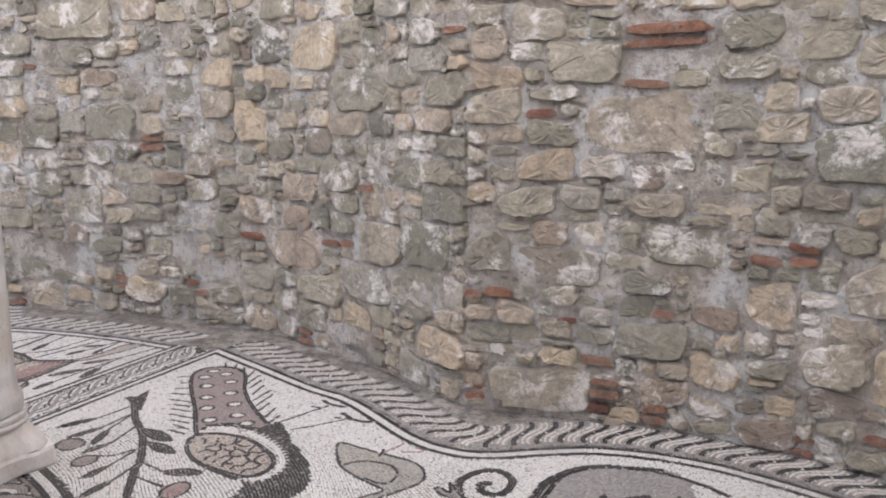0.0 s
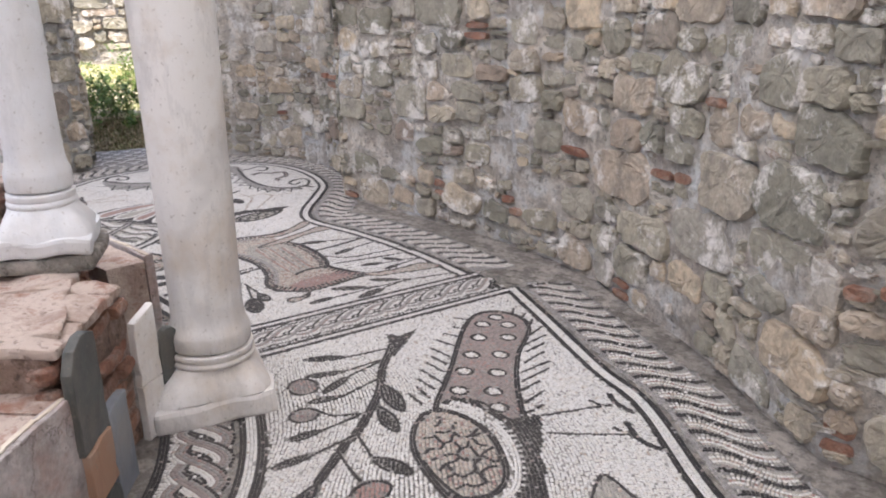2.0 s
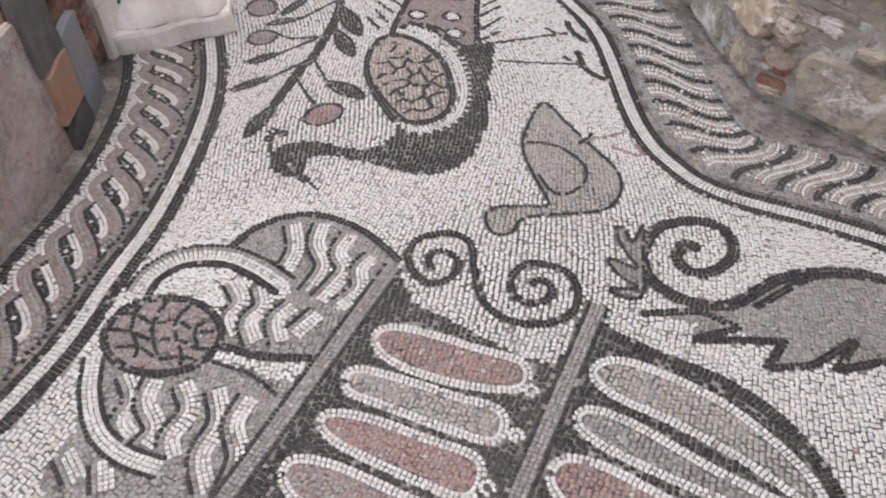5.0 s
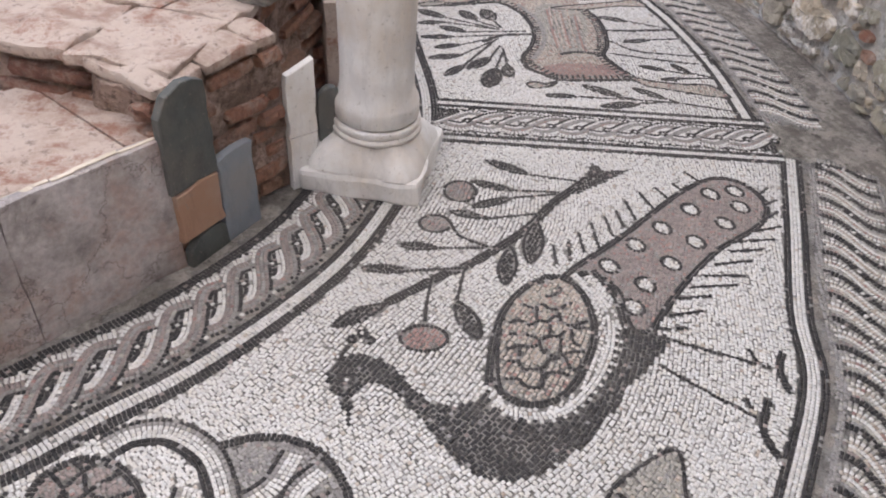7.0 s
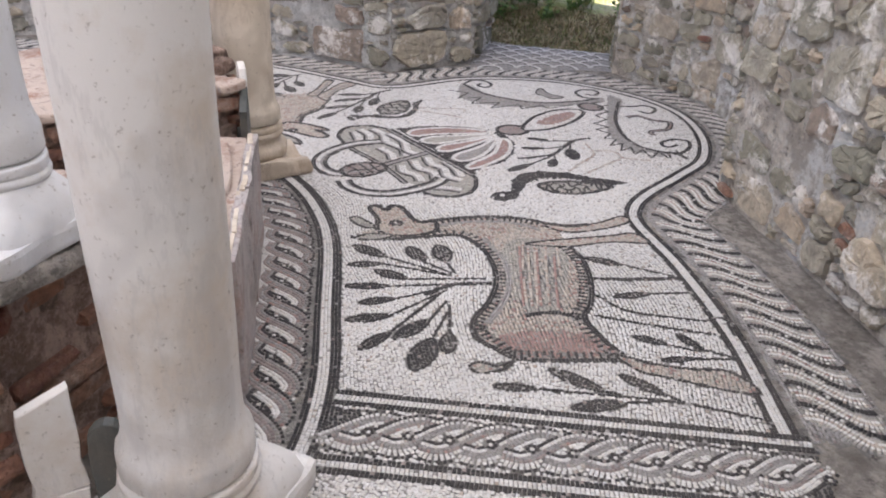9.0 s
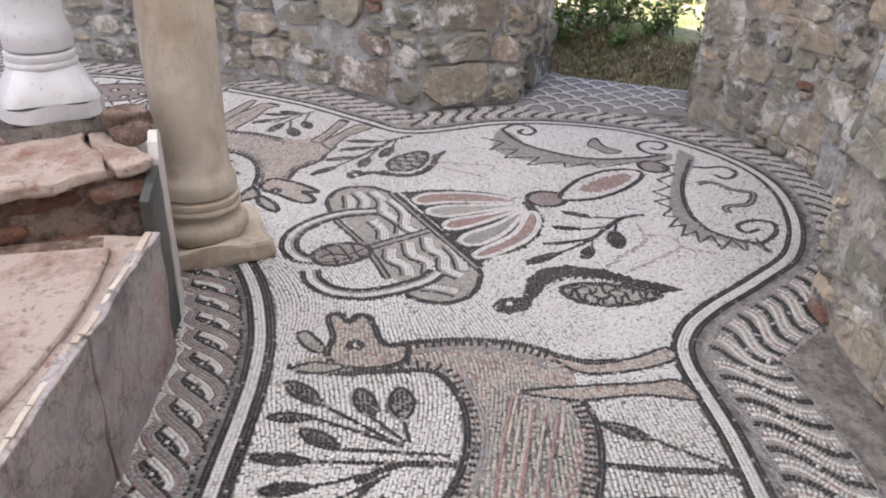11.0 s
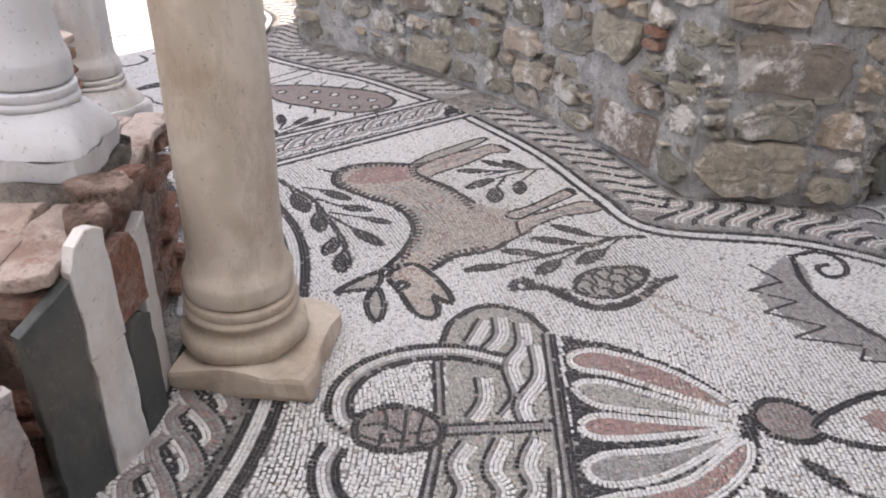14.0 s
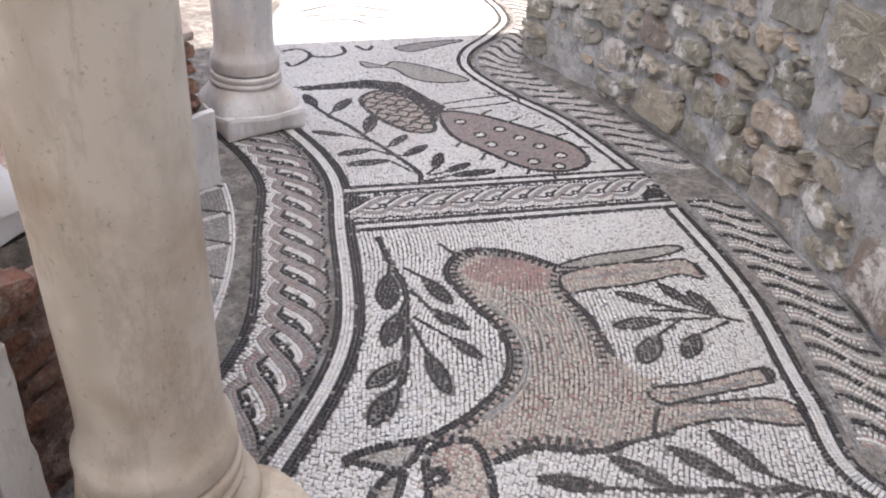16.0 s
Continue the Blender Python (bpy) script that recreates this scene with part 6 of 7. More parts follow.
for a in range(int(NX * CELL / bed) - 1):
    for b in range(int(NY * CELL / bed) - 1):
        if ink[spot(X0 + (a + .5) * bed, Y0 + (b + .5) * bed)] < 255:
            faces.append((bed_vert(a, b), bed_vert(a + 1, b), bed_vert(a + 1, b + 1), bed_vert(a, b + 1)))
part("bedding", mesh_of("bedding", verts, faces, [BEDDING]), BEDDING, floor, "grey mortar bedding between the tesserae")


# ---- columns ----
def column(name, x, y, z, turn, radius, plinth, height, shaft_mat, base_mat, label, group="", seed=0, ph=0.09, top=0.24, off=(0, 0), round_off=.018, torus=False, swell=.11):
    """A column: square plinth, a skirt that spreads from round to square, two fillets, a footed shaft that swells upward."""
    col = thing(name, x, y, z, turn, label=label, category="column", group=group)
    c, s = math.cos(radians(-turn)), math.sin(radians(-turn))
    ox, oy = off[0] * c - off[1] * s, off[0] * s + off[1] * c
    part("plinth", block(plinth, plinth, ph, Matrix.Translation((ox, oy, 0)), bevel=round_off, rough=0.030 if torus else 0.018, cuts=8, seed=seed), base_mat, col, smooth=False)
    r, k, h = radius, plinth / 2, top - ph
    # the skirt: square with cut corners below, round above
    bm = bmesh.new()
    sides, levels = 64, ((1.0, -.03), (.93, .10), (.74, .26), (.50, .42), (.28, .54), (.12, .62), (0, .66))
    rings = []
    for w, u in levels:
        ring = []
        for i in range(sides):
            a = 2 * math.pi * i / sides
            square = min(k * .97 / max(abs(math.cos(a)), abs(math.sin(a))), k * 1.22)
            flare = r * 1.17 + (square - r * 1.17) * w ** 1.25
            flare += .006 * noise.noise(Vector((math.cos(a) * 3, math.sin(a) * 3, u * 4 + seed)))
            ring.append(bm.verts.new((flare * math.cos(a) + ox * w, flare * math.sin(a) + oy * w, ph + u * h)))
        rings.append(ring)
    for p, q in zip(rings, rings[1:]):
        for i in range(sides):
            bm.faces.new((p[i], p[(i + 1) % sides], q[(i + 1) % sides], q[i]))
    if torus:
        bm.free()
        bm = lathe([(k * .80, ph - .004), (k * .88, ph + .06 * h), (k * .93, ph + .18 * h), (k * .92, ph + .30 * h), (k * .85, ph + .40 * h), (k * .76, ph + .46 * h), (k * .73, ph + .54 * h), (r * 1.17, ph + .64 * h)], 64, .016, seed)
    part("skirt", bm, base_mat, col, smooth=True)
    prof = [(r * 1.10, ph + .58 * h), (r * 1.18, ph + .62 * h), (r * 1.235, ph + .655 * h), (r * 1.25, ph + .70 * h), (r * 1.235, ph + .745 * h), (r * 1.185, ph + .77 * h), (r * 1.18, ph + .785 * h), (r * 1.20, ph + .80 * h), (r * 1.21, ph + .83 * h), (r * 1.21, ph + .90 * h), (r * 1.20, ph + .935 * h), (r * 1.17, ph + .95 * h), (r * 1.0, ph + .955 * h), (r * 1.0, ph + 1.0 * h)]
    part("moulding", lathe(prof, 64, 0.003, seed), base_mat, col, smooth=True)
    b = top
    prof = [(r * .99, b - .001), (r * 1.13, b), (r * 1.155, b + .002), (r * 1.165, b + .006), (r * 1.17, b + .045), (r * 1.15, b + .058), (r * 1.07, b + .075), (r * 1.02, b + .10), (r * 1.0, b + .16)]
    prof += [(r * (1.0 + swell * min(i / 7, 1) - .04 * max(0, i - 7) / 7), b + .16 + (height - b - .14) * i / 14) for i in range(1, 15)]
    part("shaft", lathe(prof, 64, 0.003, seed + 9), shaft_mat, col, smooth=True)
    return col


COL = [(-1.712, 2.776, 55.0), (-3.858, 3.165, 11.7), (-5.21, 1.56, -10.0), (-4.35, -0.5, 50.0), (-2.2, -0.75, 20.0), (-0.95, 0.85, 70.0)]
column("column", *COL[0][:2], 0, COL[0][2], 0.118, 0.40, 2.7, MARBLE, MARBLE, "white marble column on a chipped square base", "floor columns", 1, off=(-.033, 0))
column("column", *COL[1][:2], 0, COL[1][2], 0.123, 0.375, 2.7, MARBLE_WARM, MARBLE_WORN_SHADED, "honey-coloured marble column on a worn moulded base", "floor columns", 2, .075, .245, off=(-.010, .038), torus=True, swell=.01)
for i, (x, y, a) in enumerate(COL[2:]):
    column("column", x, y, 0, a, 0.118, 0.36, 2.7, MARBLE, MARBLE, "pale marble column on a moulded base", "floor columns", 3 + i)

# ---- the font's brick core ----
def brick_at(parent, meshes, m):
    ob = new("brick", meshes)
    ob.parent = parent
    ob.matrix_basis = m


def unit_brick(seed):
    bm = bmesh.new()
    bmesh.ops.create_cube(bm, size=1)
    bmesh.ops.subdivide_edges(bm, edges=bm.edges[:], cuts=1, use_grid_fill=True)
    r = random.Random(seed)
    for v in bm.verts:
        edges = sum(abs(c) > .4 for c in v.co)
        v.co *= (1, 1, .955, .86)[edges]
        v.co += Vector((r.uniform(-.035, .035), r.uniform(-.035, .035), r.uniform(-.09, .09)))
    me = bpy.data.meshes.new("brick")
    bm.to_mesh(me)
    bm.free()
    me.materials.append(BRICK)
    return me


UNIT_BRICKS = [unit_brick(i) for i in range(12)]


def pier(angle, top, width, r0, r1, seed, label, shift=0.0):
    """A brick pier of the font, its axis at an angle: mortar core, courses of thin bricks, a top of tiles."""
    rng = random.Random(seed)
    x, y = ring_at((r0 + r1) / 2, angle)
    x, y = x - shift * math.sin(radians(angle)), y + shift * math.cos(radians(angle))
    ob = thing("brick_pier", x, y, 0, angle, label=label, category="pier", group="font piers")
    d = r1 - r0
    part("core", block(d - .075, width - .075, top - .03, bevel=0.01, rough=0.022, cuts=12, seed=seed), BRICK_BED, ob)
    z = 0.03
    course = 0
    while z < top - 0.05:
        h = rng.uniform(.036, .046)
        for face in ("outer", "left", "right", "inner"):
            run = width if face in ("outer", "inner") else d
            u = -run / 2 + (course % 2) * 0.08
            while u < run / 2 - 0.06:
                w = min(rng.uniform(.14, .30), run / 2 - u)
                if rng.random() > 0.22 and w > .05:
                    c = u + w / 2
                    dep = rng.uniform(.06, .09)
                    off = rng.uniform(-.030, .008)
                    if face == "outer":
                        t, sx, sy = (d / 2 - dep / 2 + off, c), dep, w
                    elif face == "inner":
                        t, sx, sy = (-d / 2 + dep / 2 - off, c), dep, w
                    elif face == "left":
                        t, sx, sy = (c, width / 2 - dep / 2 + off), w, dep
                    else:
                        t, sx, sy = (c, -width / 2 + dep / 2 - off), w, dep
                    brick_at(ob, UNIT_BRICKS[rng.randrange(12)], Matrix.Translation((t[0], t[1], z + h / 2)) @ Matrix.Rotation(rng.uniform(-.03, .03), 4, "X") @ Matrix.Diagonal((sx - .008, sy - .012, h, 1)))
                u += w
        z += h + rng.uniform(.018, .026)
        course += 1
    # tiles on top
    u = -width / 2
    while u < width / 2 - .05:
        w = min(rng.uniform(.24, .36), width / 2 - u)
        v = -d / 2
        while v < d / 2 - .05:
            l = min(rng.uniform(.28, .42), d / 2 - v)
            part("tile", block(l - .008, w - .008, .034, Matrix.Translation((v + l / 2, u + w / 2, top - .034)) @ Matrix.Rotation(rng.uniform(-.02, .02), 4, "X"), bevel=.009, rough=.020, cuts=7, seed=rng.randrange(99)), PAVING, ob)
            v += l
        u += w
    return ob


PIER_ANGLES = [51.8, 111.5, 170.5, 231, 291, 351]
PIERS = [pier(a, .56, 1.06 if i == 0 else .92, 1.10, (1.71, 1.90)[i] if i < 2 else 1.82, 40 + i, "ruined red brick pier topped with dusty tiles", -.07 if i == 0 else 0) for i, a in enumerate(PIER_ANGLES)]

# upper columns on the piers
for i, a in enumerate(PIER_ANGLES):
    x, y = ((-2.065, 2.48), (-3.70, 2.778), ring_at(1.62, PIER_ANGLES[2]))[i] if i < 3 else ring_at(1.62, a)
    so = thing("column_socle", x, y, .56, a - 6, label="rough grey mortar block under a column", category="socle", group="socles")
    part("drum", block(.31, .31, .045, bevel=.02 if i != 1 else .05, rough=.014, cuts=6, seed=i), SCREED, so)
    for k, (u, v, w, h, mat) in enumerate(((.17, -.10, .13, .05, BRICK_BED), (.20, -.16, .11, .075, BRICK_BED), (.20, -.03, .10, .04, BRICK), (.20, -.23, .10, .05, BRICK_BED)) if i == 1 else ((-.20, .1, .14, .05, BRICK_BED),)):
        part("rubble_lump", block(w, w * .8, h, Matrix.Translation((u, v, -.004)) @ Matrix.Rotation(k * .7, 4, "Z"), bevel=.014, rough=.03, cuts=4, seed=i * 5 + k), mat, so)
    column("upper_column", x, y, .605, a - 4, .083, .285, 2.35, MARBLE_COOL, MARBLE_COOL, "smooth bluish white column on a moulded base", "upper columns", 20 + i, .055, .195, round_off=.014 if i != 1 else .05, swell=.02)

# ledge between the piers
def ledge(a0, a1, top, seed, r1=1.835):
    x, y = ring_at(0, 0)
    ob = thing("font_ledge", x, y, 0, 0, label="low masonry ledge of the font with a dusty pink top", category="ledge", group="font ledges")
    bm = bmesh.new()
    n = 14
    rows = []
    for i in range(n + 1):
        a = radians(a0 + (a1 - a0) * i / n)
        c, s = math.cos(a), math.sin(a)
        rows.append([bm.verts.new((r * c, r * s, z + 0.006 * noise.noise(Vector((c * 9, s * 9, seed))))) for r, z in ((1.30, -.2), (1.30, top - .05), (1.32, top - .015), (r1 - .035, top - .015), (r1, top - .03), (r1, 0))])
    for p, q in zip(rows, rows[1:]):
        for j in range(5):
            bm.faces.new((p[j], p[j + 1], q[j + 1], q[j]))
    part("body", bm, BRICK_BED, ob)
    rng = random.Random(seed + 70)
    a = a0 + .4
    while a < a1 - 3:
        e = min(a1 - .4, a + rng.uniform(15, 22))
        for r0, q in ((1.34, r1 - .004),):
            bm = bmesh.new()
            lift = rng.uniform(-.004, .006)
            ring = []
            for u in range(5):
                t = radians(a + .08 + (e - a - .16) * u / 4)
                ring.append([bm.verts.new((r * math.cos(t), r * math.sin(t), z)) for r, z in ((r0, top - .04), (r0, top + lift - .005), (r0 + .006, top + lift), (q - .006, top + lift), (q, top + lift - .006), (q, top - .04))])
            for p, s in zip(ring, ring[1:]):
                for k in range(5):
                    bm.faces.new((p[k], p[k + 1], s[k + 1], s[k]))
            for p in (ring[0], ring[-1]):
                bm.faces.new(p)
            bmesh.ops.recalc_face_normals(bm, faces=bm.faces[:])
            part("coping_slab", bm, PAVING, ob)
        a = e
    return ob


LEDGES = [ledge(a + 17.5, b - 17.5, .42, i, 1.66 if i == 1 else 1.835) for i, (a, b) in enumerate(zip(PIER_ANGLES, PIER_ANGLES[1:] + [PIER_ANGLES[0] + 360]))]
bm = bmesh.new()
bmesh.ops.create_circle(bm, cap_ends=True, segments=48, radius=1.32)
bmesh.ops.transform(bm, matrix=Matrix.Translation((CX, CY, .012)), verts=bm.verts)
basin = part("font_basin", bm, PAVING, None)
tagged(basin, "dusty pink floor of the dry font", "basin")


def slab(name, x, y, turn, w, h, mat, label, thick=.025, lean=0.0, top=(0, 0), seed=0, z=0.0, group="facing slabs"):
    """An upright slab with broken upper corners; it faces along its own +x."""
    ob = bmesh.new()
    outline = [(-w / 2, 0), (w / 2, 0), (w / 2, h - top[1]), (w / 2 - .22 * w, h - .25 * top[1]), (0.05 * w, h), (-w / 2 + .2 * w, h - .3 * top[0]), (-w / 2, h - top[0])]
    if 0 in top:
        outline = [(-w / 2, 0), (w / 2, 0), (w / 2, h - top[1]), (w * .1, h - .5 * sum(top) + .006), (-w / 2, h - top[0])]
    rng = random.Random(seed + 300)
    worn = []
    for (a, b), (c, d) in zip(outline, outline[1:] + outline[:1]):
        n = max(1, int(math.hypot(c - a, d - b) / .035))
        for i in range(n):
            e, f = a + (c - a) * i / n, b + (d - b) * i / n
            bite = rng.choice((.001, .002, .003, .007)) if f > .01 else 0
            worn.append((e - bite * (1 if e > 0 else -1), f - (bite * rng.random() if f > h * .5 else 0)))
    outline = worn
    front = [ob.verts.new((thick / 2 + rng.uniform(-.0015, .0015), a, b)) for a, b in outline]
    back = [ob.verts.new((-thick / 2, a, b)) for a, b in outline]
    ob.faces.new(front)
    ob.faces.new(back[::-1])
    for i in range(len(outline)):
        j = (i + 1) % len(outline)
        ob.faces.new((front[j], front[i], back[i], back[j]))
    bmesh.ops.recalc_face_normals(ob, faces=ob.faces[:])
    bmesh.ops.bevel(ob, geom=[e for e in ob.edges if abs(e.verts[0].co.x - e.verts[1].co.x) < .01], offset=.0022, segments=1, affect="EDGES")
    obj = part(name, ob, mat, None)
    obj.matrix_basis = pose(x, y, z, 0, lean, turn)
    return tagged(obj, label, "slab", group)


def facing(x, y, turn, width, deep, tall, seed, label):
    """Crumbling brickwork that fills the corner behind a row of facing slabs; its front is at +x."""
    rng = random.Random(seed)
    ob = thing("brick_facing", x, y, 0, turn, label=label, category="brickwork")
    part("core", block(deep - .03, width, tall - .03, Matrix.Translation((-deep / 2 - .016, 0, 0)), bevel=.008, rough=.02, cuts=12, seed=seed), BRICK_BED, ob)
    z = .02
    while z < tall - .06:
        h = rng.uniform(.034, .05)
        u = -width / 2 - rng.uniform(0, .1)
        while u < width / 2 - .03:
            l = min(rng.uniform(.10, .22), width / 2 - u)
            if rng.random() > .2:
                brick_at(ob, UNIT_BRICKS[rng.randrange(12)], Matrix.Translation((-.045 + rng.uniform(-.02, .012), u + l / 2, z + h / 2)) @ Matrix.Rotation(rng.uniform(-.05, .05), 4, "X") @ Matrix.Diagonal((.07, l - .012, h, 1)))
            u += l
        z += h + rng.uniform(.014, .024)
    u = -width / 2
    while u < width / 2 - .03:
        l = min(rng.uniform(.14, .24), width / 2 - u)
        part("tile", block(deep, l - .006, .03, Matrix.Translation((-deep / 2 - .012, u + l / 2, tall - .032)) @ Matrix.Rotation(rng.uniform(-.03, .03), 4, "X"), bevel=.009, rough=.020, cuts=7, seed=rng.randrange(99)), PAVING, ob)
        u += l
    return ob


facing(-1.585, 2.298, 34.5, .46, .26, .552, 5, "crumbling red brickwork behind the facing slabs")
def panel(x0, y0, x1, y1, top, mat, label):
    """An upright facing panel between two points of the ledge's foot: three thick slabs with a chipped rim."""
    x, y = (x0 + x1) / 2, (y0 + y1) / 2
    w = math.hypot(x1 - x0, y1 - y0)
    turn = math.degrees(math.atan2(y1 - y0, x1 - x0)) - 90
    ob = thing("marble_panel", x, y, 0, turn, label=label, category="panel", group="ledge panels")
    n = 1
    for k in range(n):
        part("slab", block(.035, w / n - .003, top, Matrix.Translation((0, -w / 2 + (k + .5) * w / n, 0)), bevel=.004, rough=.010, cuts=12, seed=k + int(x * 10)), mat, ob)
    part("mortar_bed", block(.15, w - .004, top - .016, Matrix.Translation((-.0935, 0, 0)), bevel=.004, rough=.006, cuts=5, seed=int(x * 7)), PAVING, ob)
    # chipped pale rim along the upper edge
    rng = random.Random(int(x * 100))
    u = -w / 2 + .004
    while u < w / 2 - .03:
        l = min(rng.uniform(.03, .13), w / 2 - .004 - u)
        part("rim", block(rng.uniform(.010, .02), l - .001, rng.uniform(.004, .009), Matrix.Translation((-.006 + rng.uniform(-.004, .006), u + l / 2, top - .003)), bevel=.002, rough=.006, cuts=3, seed=rng.randrange(99)), MARBLE_WARM, ob)
        u += l
    return ob


panel(-1.10, 1.26, -1.2635, 1.7085, .43, MARBLE_PINK, "mottled pink-grey marble panel facing the font ledge")
panel(-1.262, 1.705, -1.445, 2.088, .425, MARBLE_PINK, "mottled pink-grey marble panel with rusty veins")
panel(-2.18, 2.92, -2.66, 3.012, .42, MARBLE_PINK, "mottled grey marble panel facing the font ledge")
panel(-2.665, 3.013, -3.17, 3.105, .415, MARBLE_PINK, "mottled grey marble panel with pink stains")
SLABS = [
    (-1.468, 2.155, 35, .17, .30, SLATE, "dark green slate slab with a rounded broken top", (.07, .02), .26),
    (-1.462, 2.158, 35, .16, .165, TERRACOTTA, "orange terracotta slab set in mortar", (.01, .01), .10),
    (-1.468, 2.165, 35, .15, .098, SLATE, "broken black slate piece at the foot of the pier", (.04, .02), 0),
    (-1.552, 2.278, 35, .145, .295, SLATE_GREY, "blue-grey slate slab with a rounded top", (.012, .006), 0),
    (-1.726, 2.528, 14, .105, .19, MARBLE, "white marble slab against the brick pier", (.0, .0), 0),
    (-1.728, 2.527, 14, .105, .25, MARBLE, "broken white marble slab on another slab", (.035, .0), .194),
    (-1.745, 2.625, -5, .08, .34, SLATE, "dark slate slab behind the column", (.03, .03), 0),
    (-3.298, 3.095, 80, .13, .535, SLATE, "dark slate slab with a rounded broken top", (.06, .0), 0),
    (-3.418, 3.108, 90, .115, .33, MARBLE, "white marble slab standing on the mosaic", (.0, .0), 0),
    (-3.418, 3.107, 90, .113, .285, MARBLE, "broken white marble slab above a crack", (.07, .02), .332),
    (-3.540, 3.085, 100, .11, .33, SLATE, "narrow dark slate slab against the pier", (.03, .03), 0),
    (-3.545, 3.078, 100, .12, .20, BRICK, "rough reddish slab above the slate", (.02, .04), .335),
    (-3.655, 3.03, 108, .085, .51, MARBLE, "narrow white marble slab against the pier", (.03, .0), 0),
    (-4.455, 1.905, 80.5, .15, .30, MARBLE, "white marble slab at the farther pier", (.0, .0), 0),
    (-4.455, 1.904, 80.5, .148, .25, MARBLE, "white marble slab set above a crack", (.03, .01), .304),
    (-4.605, 1.932, 80.5, .135, .33, SLATE, "dark slate slab at the foot of the farther pier", (.03, .01), 0),
    (-4.735, 1.952, 80.5, .11, .29, MARBLE, "small white marble slab at the farther pier", (.02, .0), 0),
    (-3.55, 1.985, 4, .115, .56, MARBLE_COOL, "pale bluish marble slab standing in the dry font", (.04, .10), .012),
    (-3.53, 2.105, 0, .115, .54, MARBLE_COOL, "pale bluish marble slab with a sloping broken top", (.09, .02), .012),
]
for k, (x, y, a, w, h, m, text, top, z) in enumerate(SLABS):
    slab("facing_slab", x, y, a, w, h, m, text, .028, top=top, seed=k, z=z)


# ---- assumed roof over the ruin ----
# unseen translucent sheet, inferred from the steel post, keeps direct sun off the mosaic
# outline cut so that a strip of sun falls in the far conch
roof_pts = [(4.5, -6.5), (4.5, 7.2), (-3.9, 6.5), (-5.2, 5.6), (-6.6, 4.4), (-7.67, 0.69), (-3.02, -1.64), (-1.5, -6.5)]
bm = bmesh.new()
bm.faces.new([bm.verts.new((x, y, 3.5)) for x, y in roof_pts])
bmesh.ops.triangulate(bm, faces=bm.faces[:])
SHEET = material("milky_roof_sheet", 0.5)
_n = SHEET.node_tree
tr = _n.nodes.new("ShaderNodeBsdfTranslucent")
tr.inputs["Color"].default_value = (.78, .77, .75, 1)
df = _n.nodes.new("ShaderNodeBsdfDiffuse")
df.inputs["Color"].default_value = (.85, .85, .84, 1)
mx = _n.nodes.new("ShaderNodeMixShader")
mx.inputs[0].default_value = .25
_n.links.new(tr.outputs[0], mx.inputs[1])
_n.links.new(df.outputs[0], mx.inputs[2])
_n.links.new(mx.outputs[0], _n.nodes["Material Output"].inputs["Surface"])
roof = part("ceiling", bm, SHEET, None)
tagged(roof, "unseen milky translucent sheet roof assumed over the ruin", kind="structure")


# ---- outside ----
def height(x, y):
    r = math.hypot(x - CX, y - CY)
    q = r - 5.15
    if 108 < math.degrees(math.atan2(y - CY, x - CX)) < 136:
        q = -.863 * (x + 6.10) + .505 * (y - 5.34) + .10
    u = min(max(q / 0.85, 0), 1)
    return -0.06 + 0.26 * u * u * (3 - 2 * u) + 0.05 * noise.noise(Vector((x * .8, y * .8, 0))) * u + min(max(r - 9, 0) * .03, 3.0)


verts, faces = [], []
rings = [0.0, 2.0, 3.4] + [4.0 + .3 * i for i in range(3)] + [4.8 + .1 * i for i in range(25)] + [7.3 + .3 * i for i in range(13)] + [12, 14, 17, 22, 30, 50, 100, 300, 1000]
sides = 216
for r in rings:
    for k in range(sides):
        x, y = ring_at(r, 360 * k / sides)
        verts.append((x, y, height(x, y)))
for a in range(len(rings) - 1):
    for k in range(sides):
        faces.append((a * sides + k, (a + 1) * sides + k, (a + 1) * sides + (k + 1) % sides, a * sides + (k + 1) % sides))
EARTH = material("dry_earth_and_grass", 0.95)
c = ramp(EARTH, grain(EARTH, 1.1, 7, .65), [(.35, (.30, .36, .10)), (.45, (.48, .47, .22)), (.54, (.64, .55, .40)), (.7, (.58, .48, .34))])
c = mix(EARTH, ramp(EARTH, grain(EARTH, 4, 6, .7), [(.45, (0, 0, 0)), (.6, (.8, .8, .8))]), c, (.62, .53, .39))
c = mix(EARTH, ramp(EARTH, grain(EARTH, 25, 5), [(.4, (0, 0, 0)), (.7, (.5, .5, .5))]), c, (.12, .085, .05))
paint(EARTH, c)
relief(EARTH, (grain(EARTH, 18, 6), .8, .06))
ground = new("ground", mesh_of("ground", verts, faces, [EARTH], smooth=True))
tagged(ground, "dry grassy earth around the ruin", kind="structure")
# far ruined wall in the sun
FAR = [(-6.0, 13.0), (-9.0, 11.6), (-11.2, 9.3), (-12.6, 6.5), (-13.5, 3.0)]
# the darker SCREED bed stands in for shade on this wall
far_wall = wall_shell("wall_ruin", FAR, 4.0, .8, "sunlit ruined rubble wall beyond the doorway", .9, SCREED)
FENCE = material("blue_steel_paint", .45)
FENCE.node_tree.nodes["Principled BSDF"].inputs["Base Color"].default_value = (.035, .075, .14, 1)
c = ramp(FENCE, grain(FENCE, 30), [(.4, (.03, .065, .12)), (.7, (.05, .095, .16))])
paint(FENCE, c)
post = thing("steel_post", -5.30, 6.10, 1.85, 30, label="blue painted square steel post on the wall end", category="post")
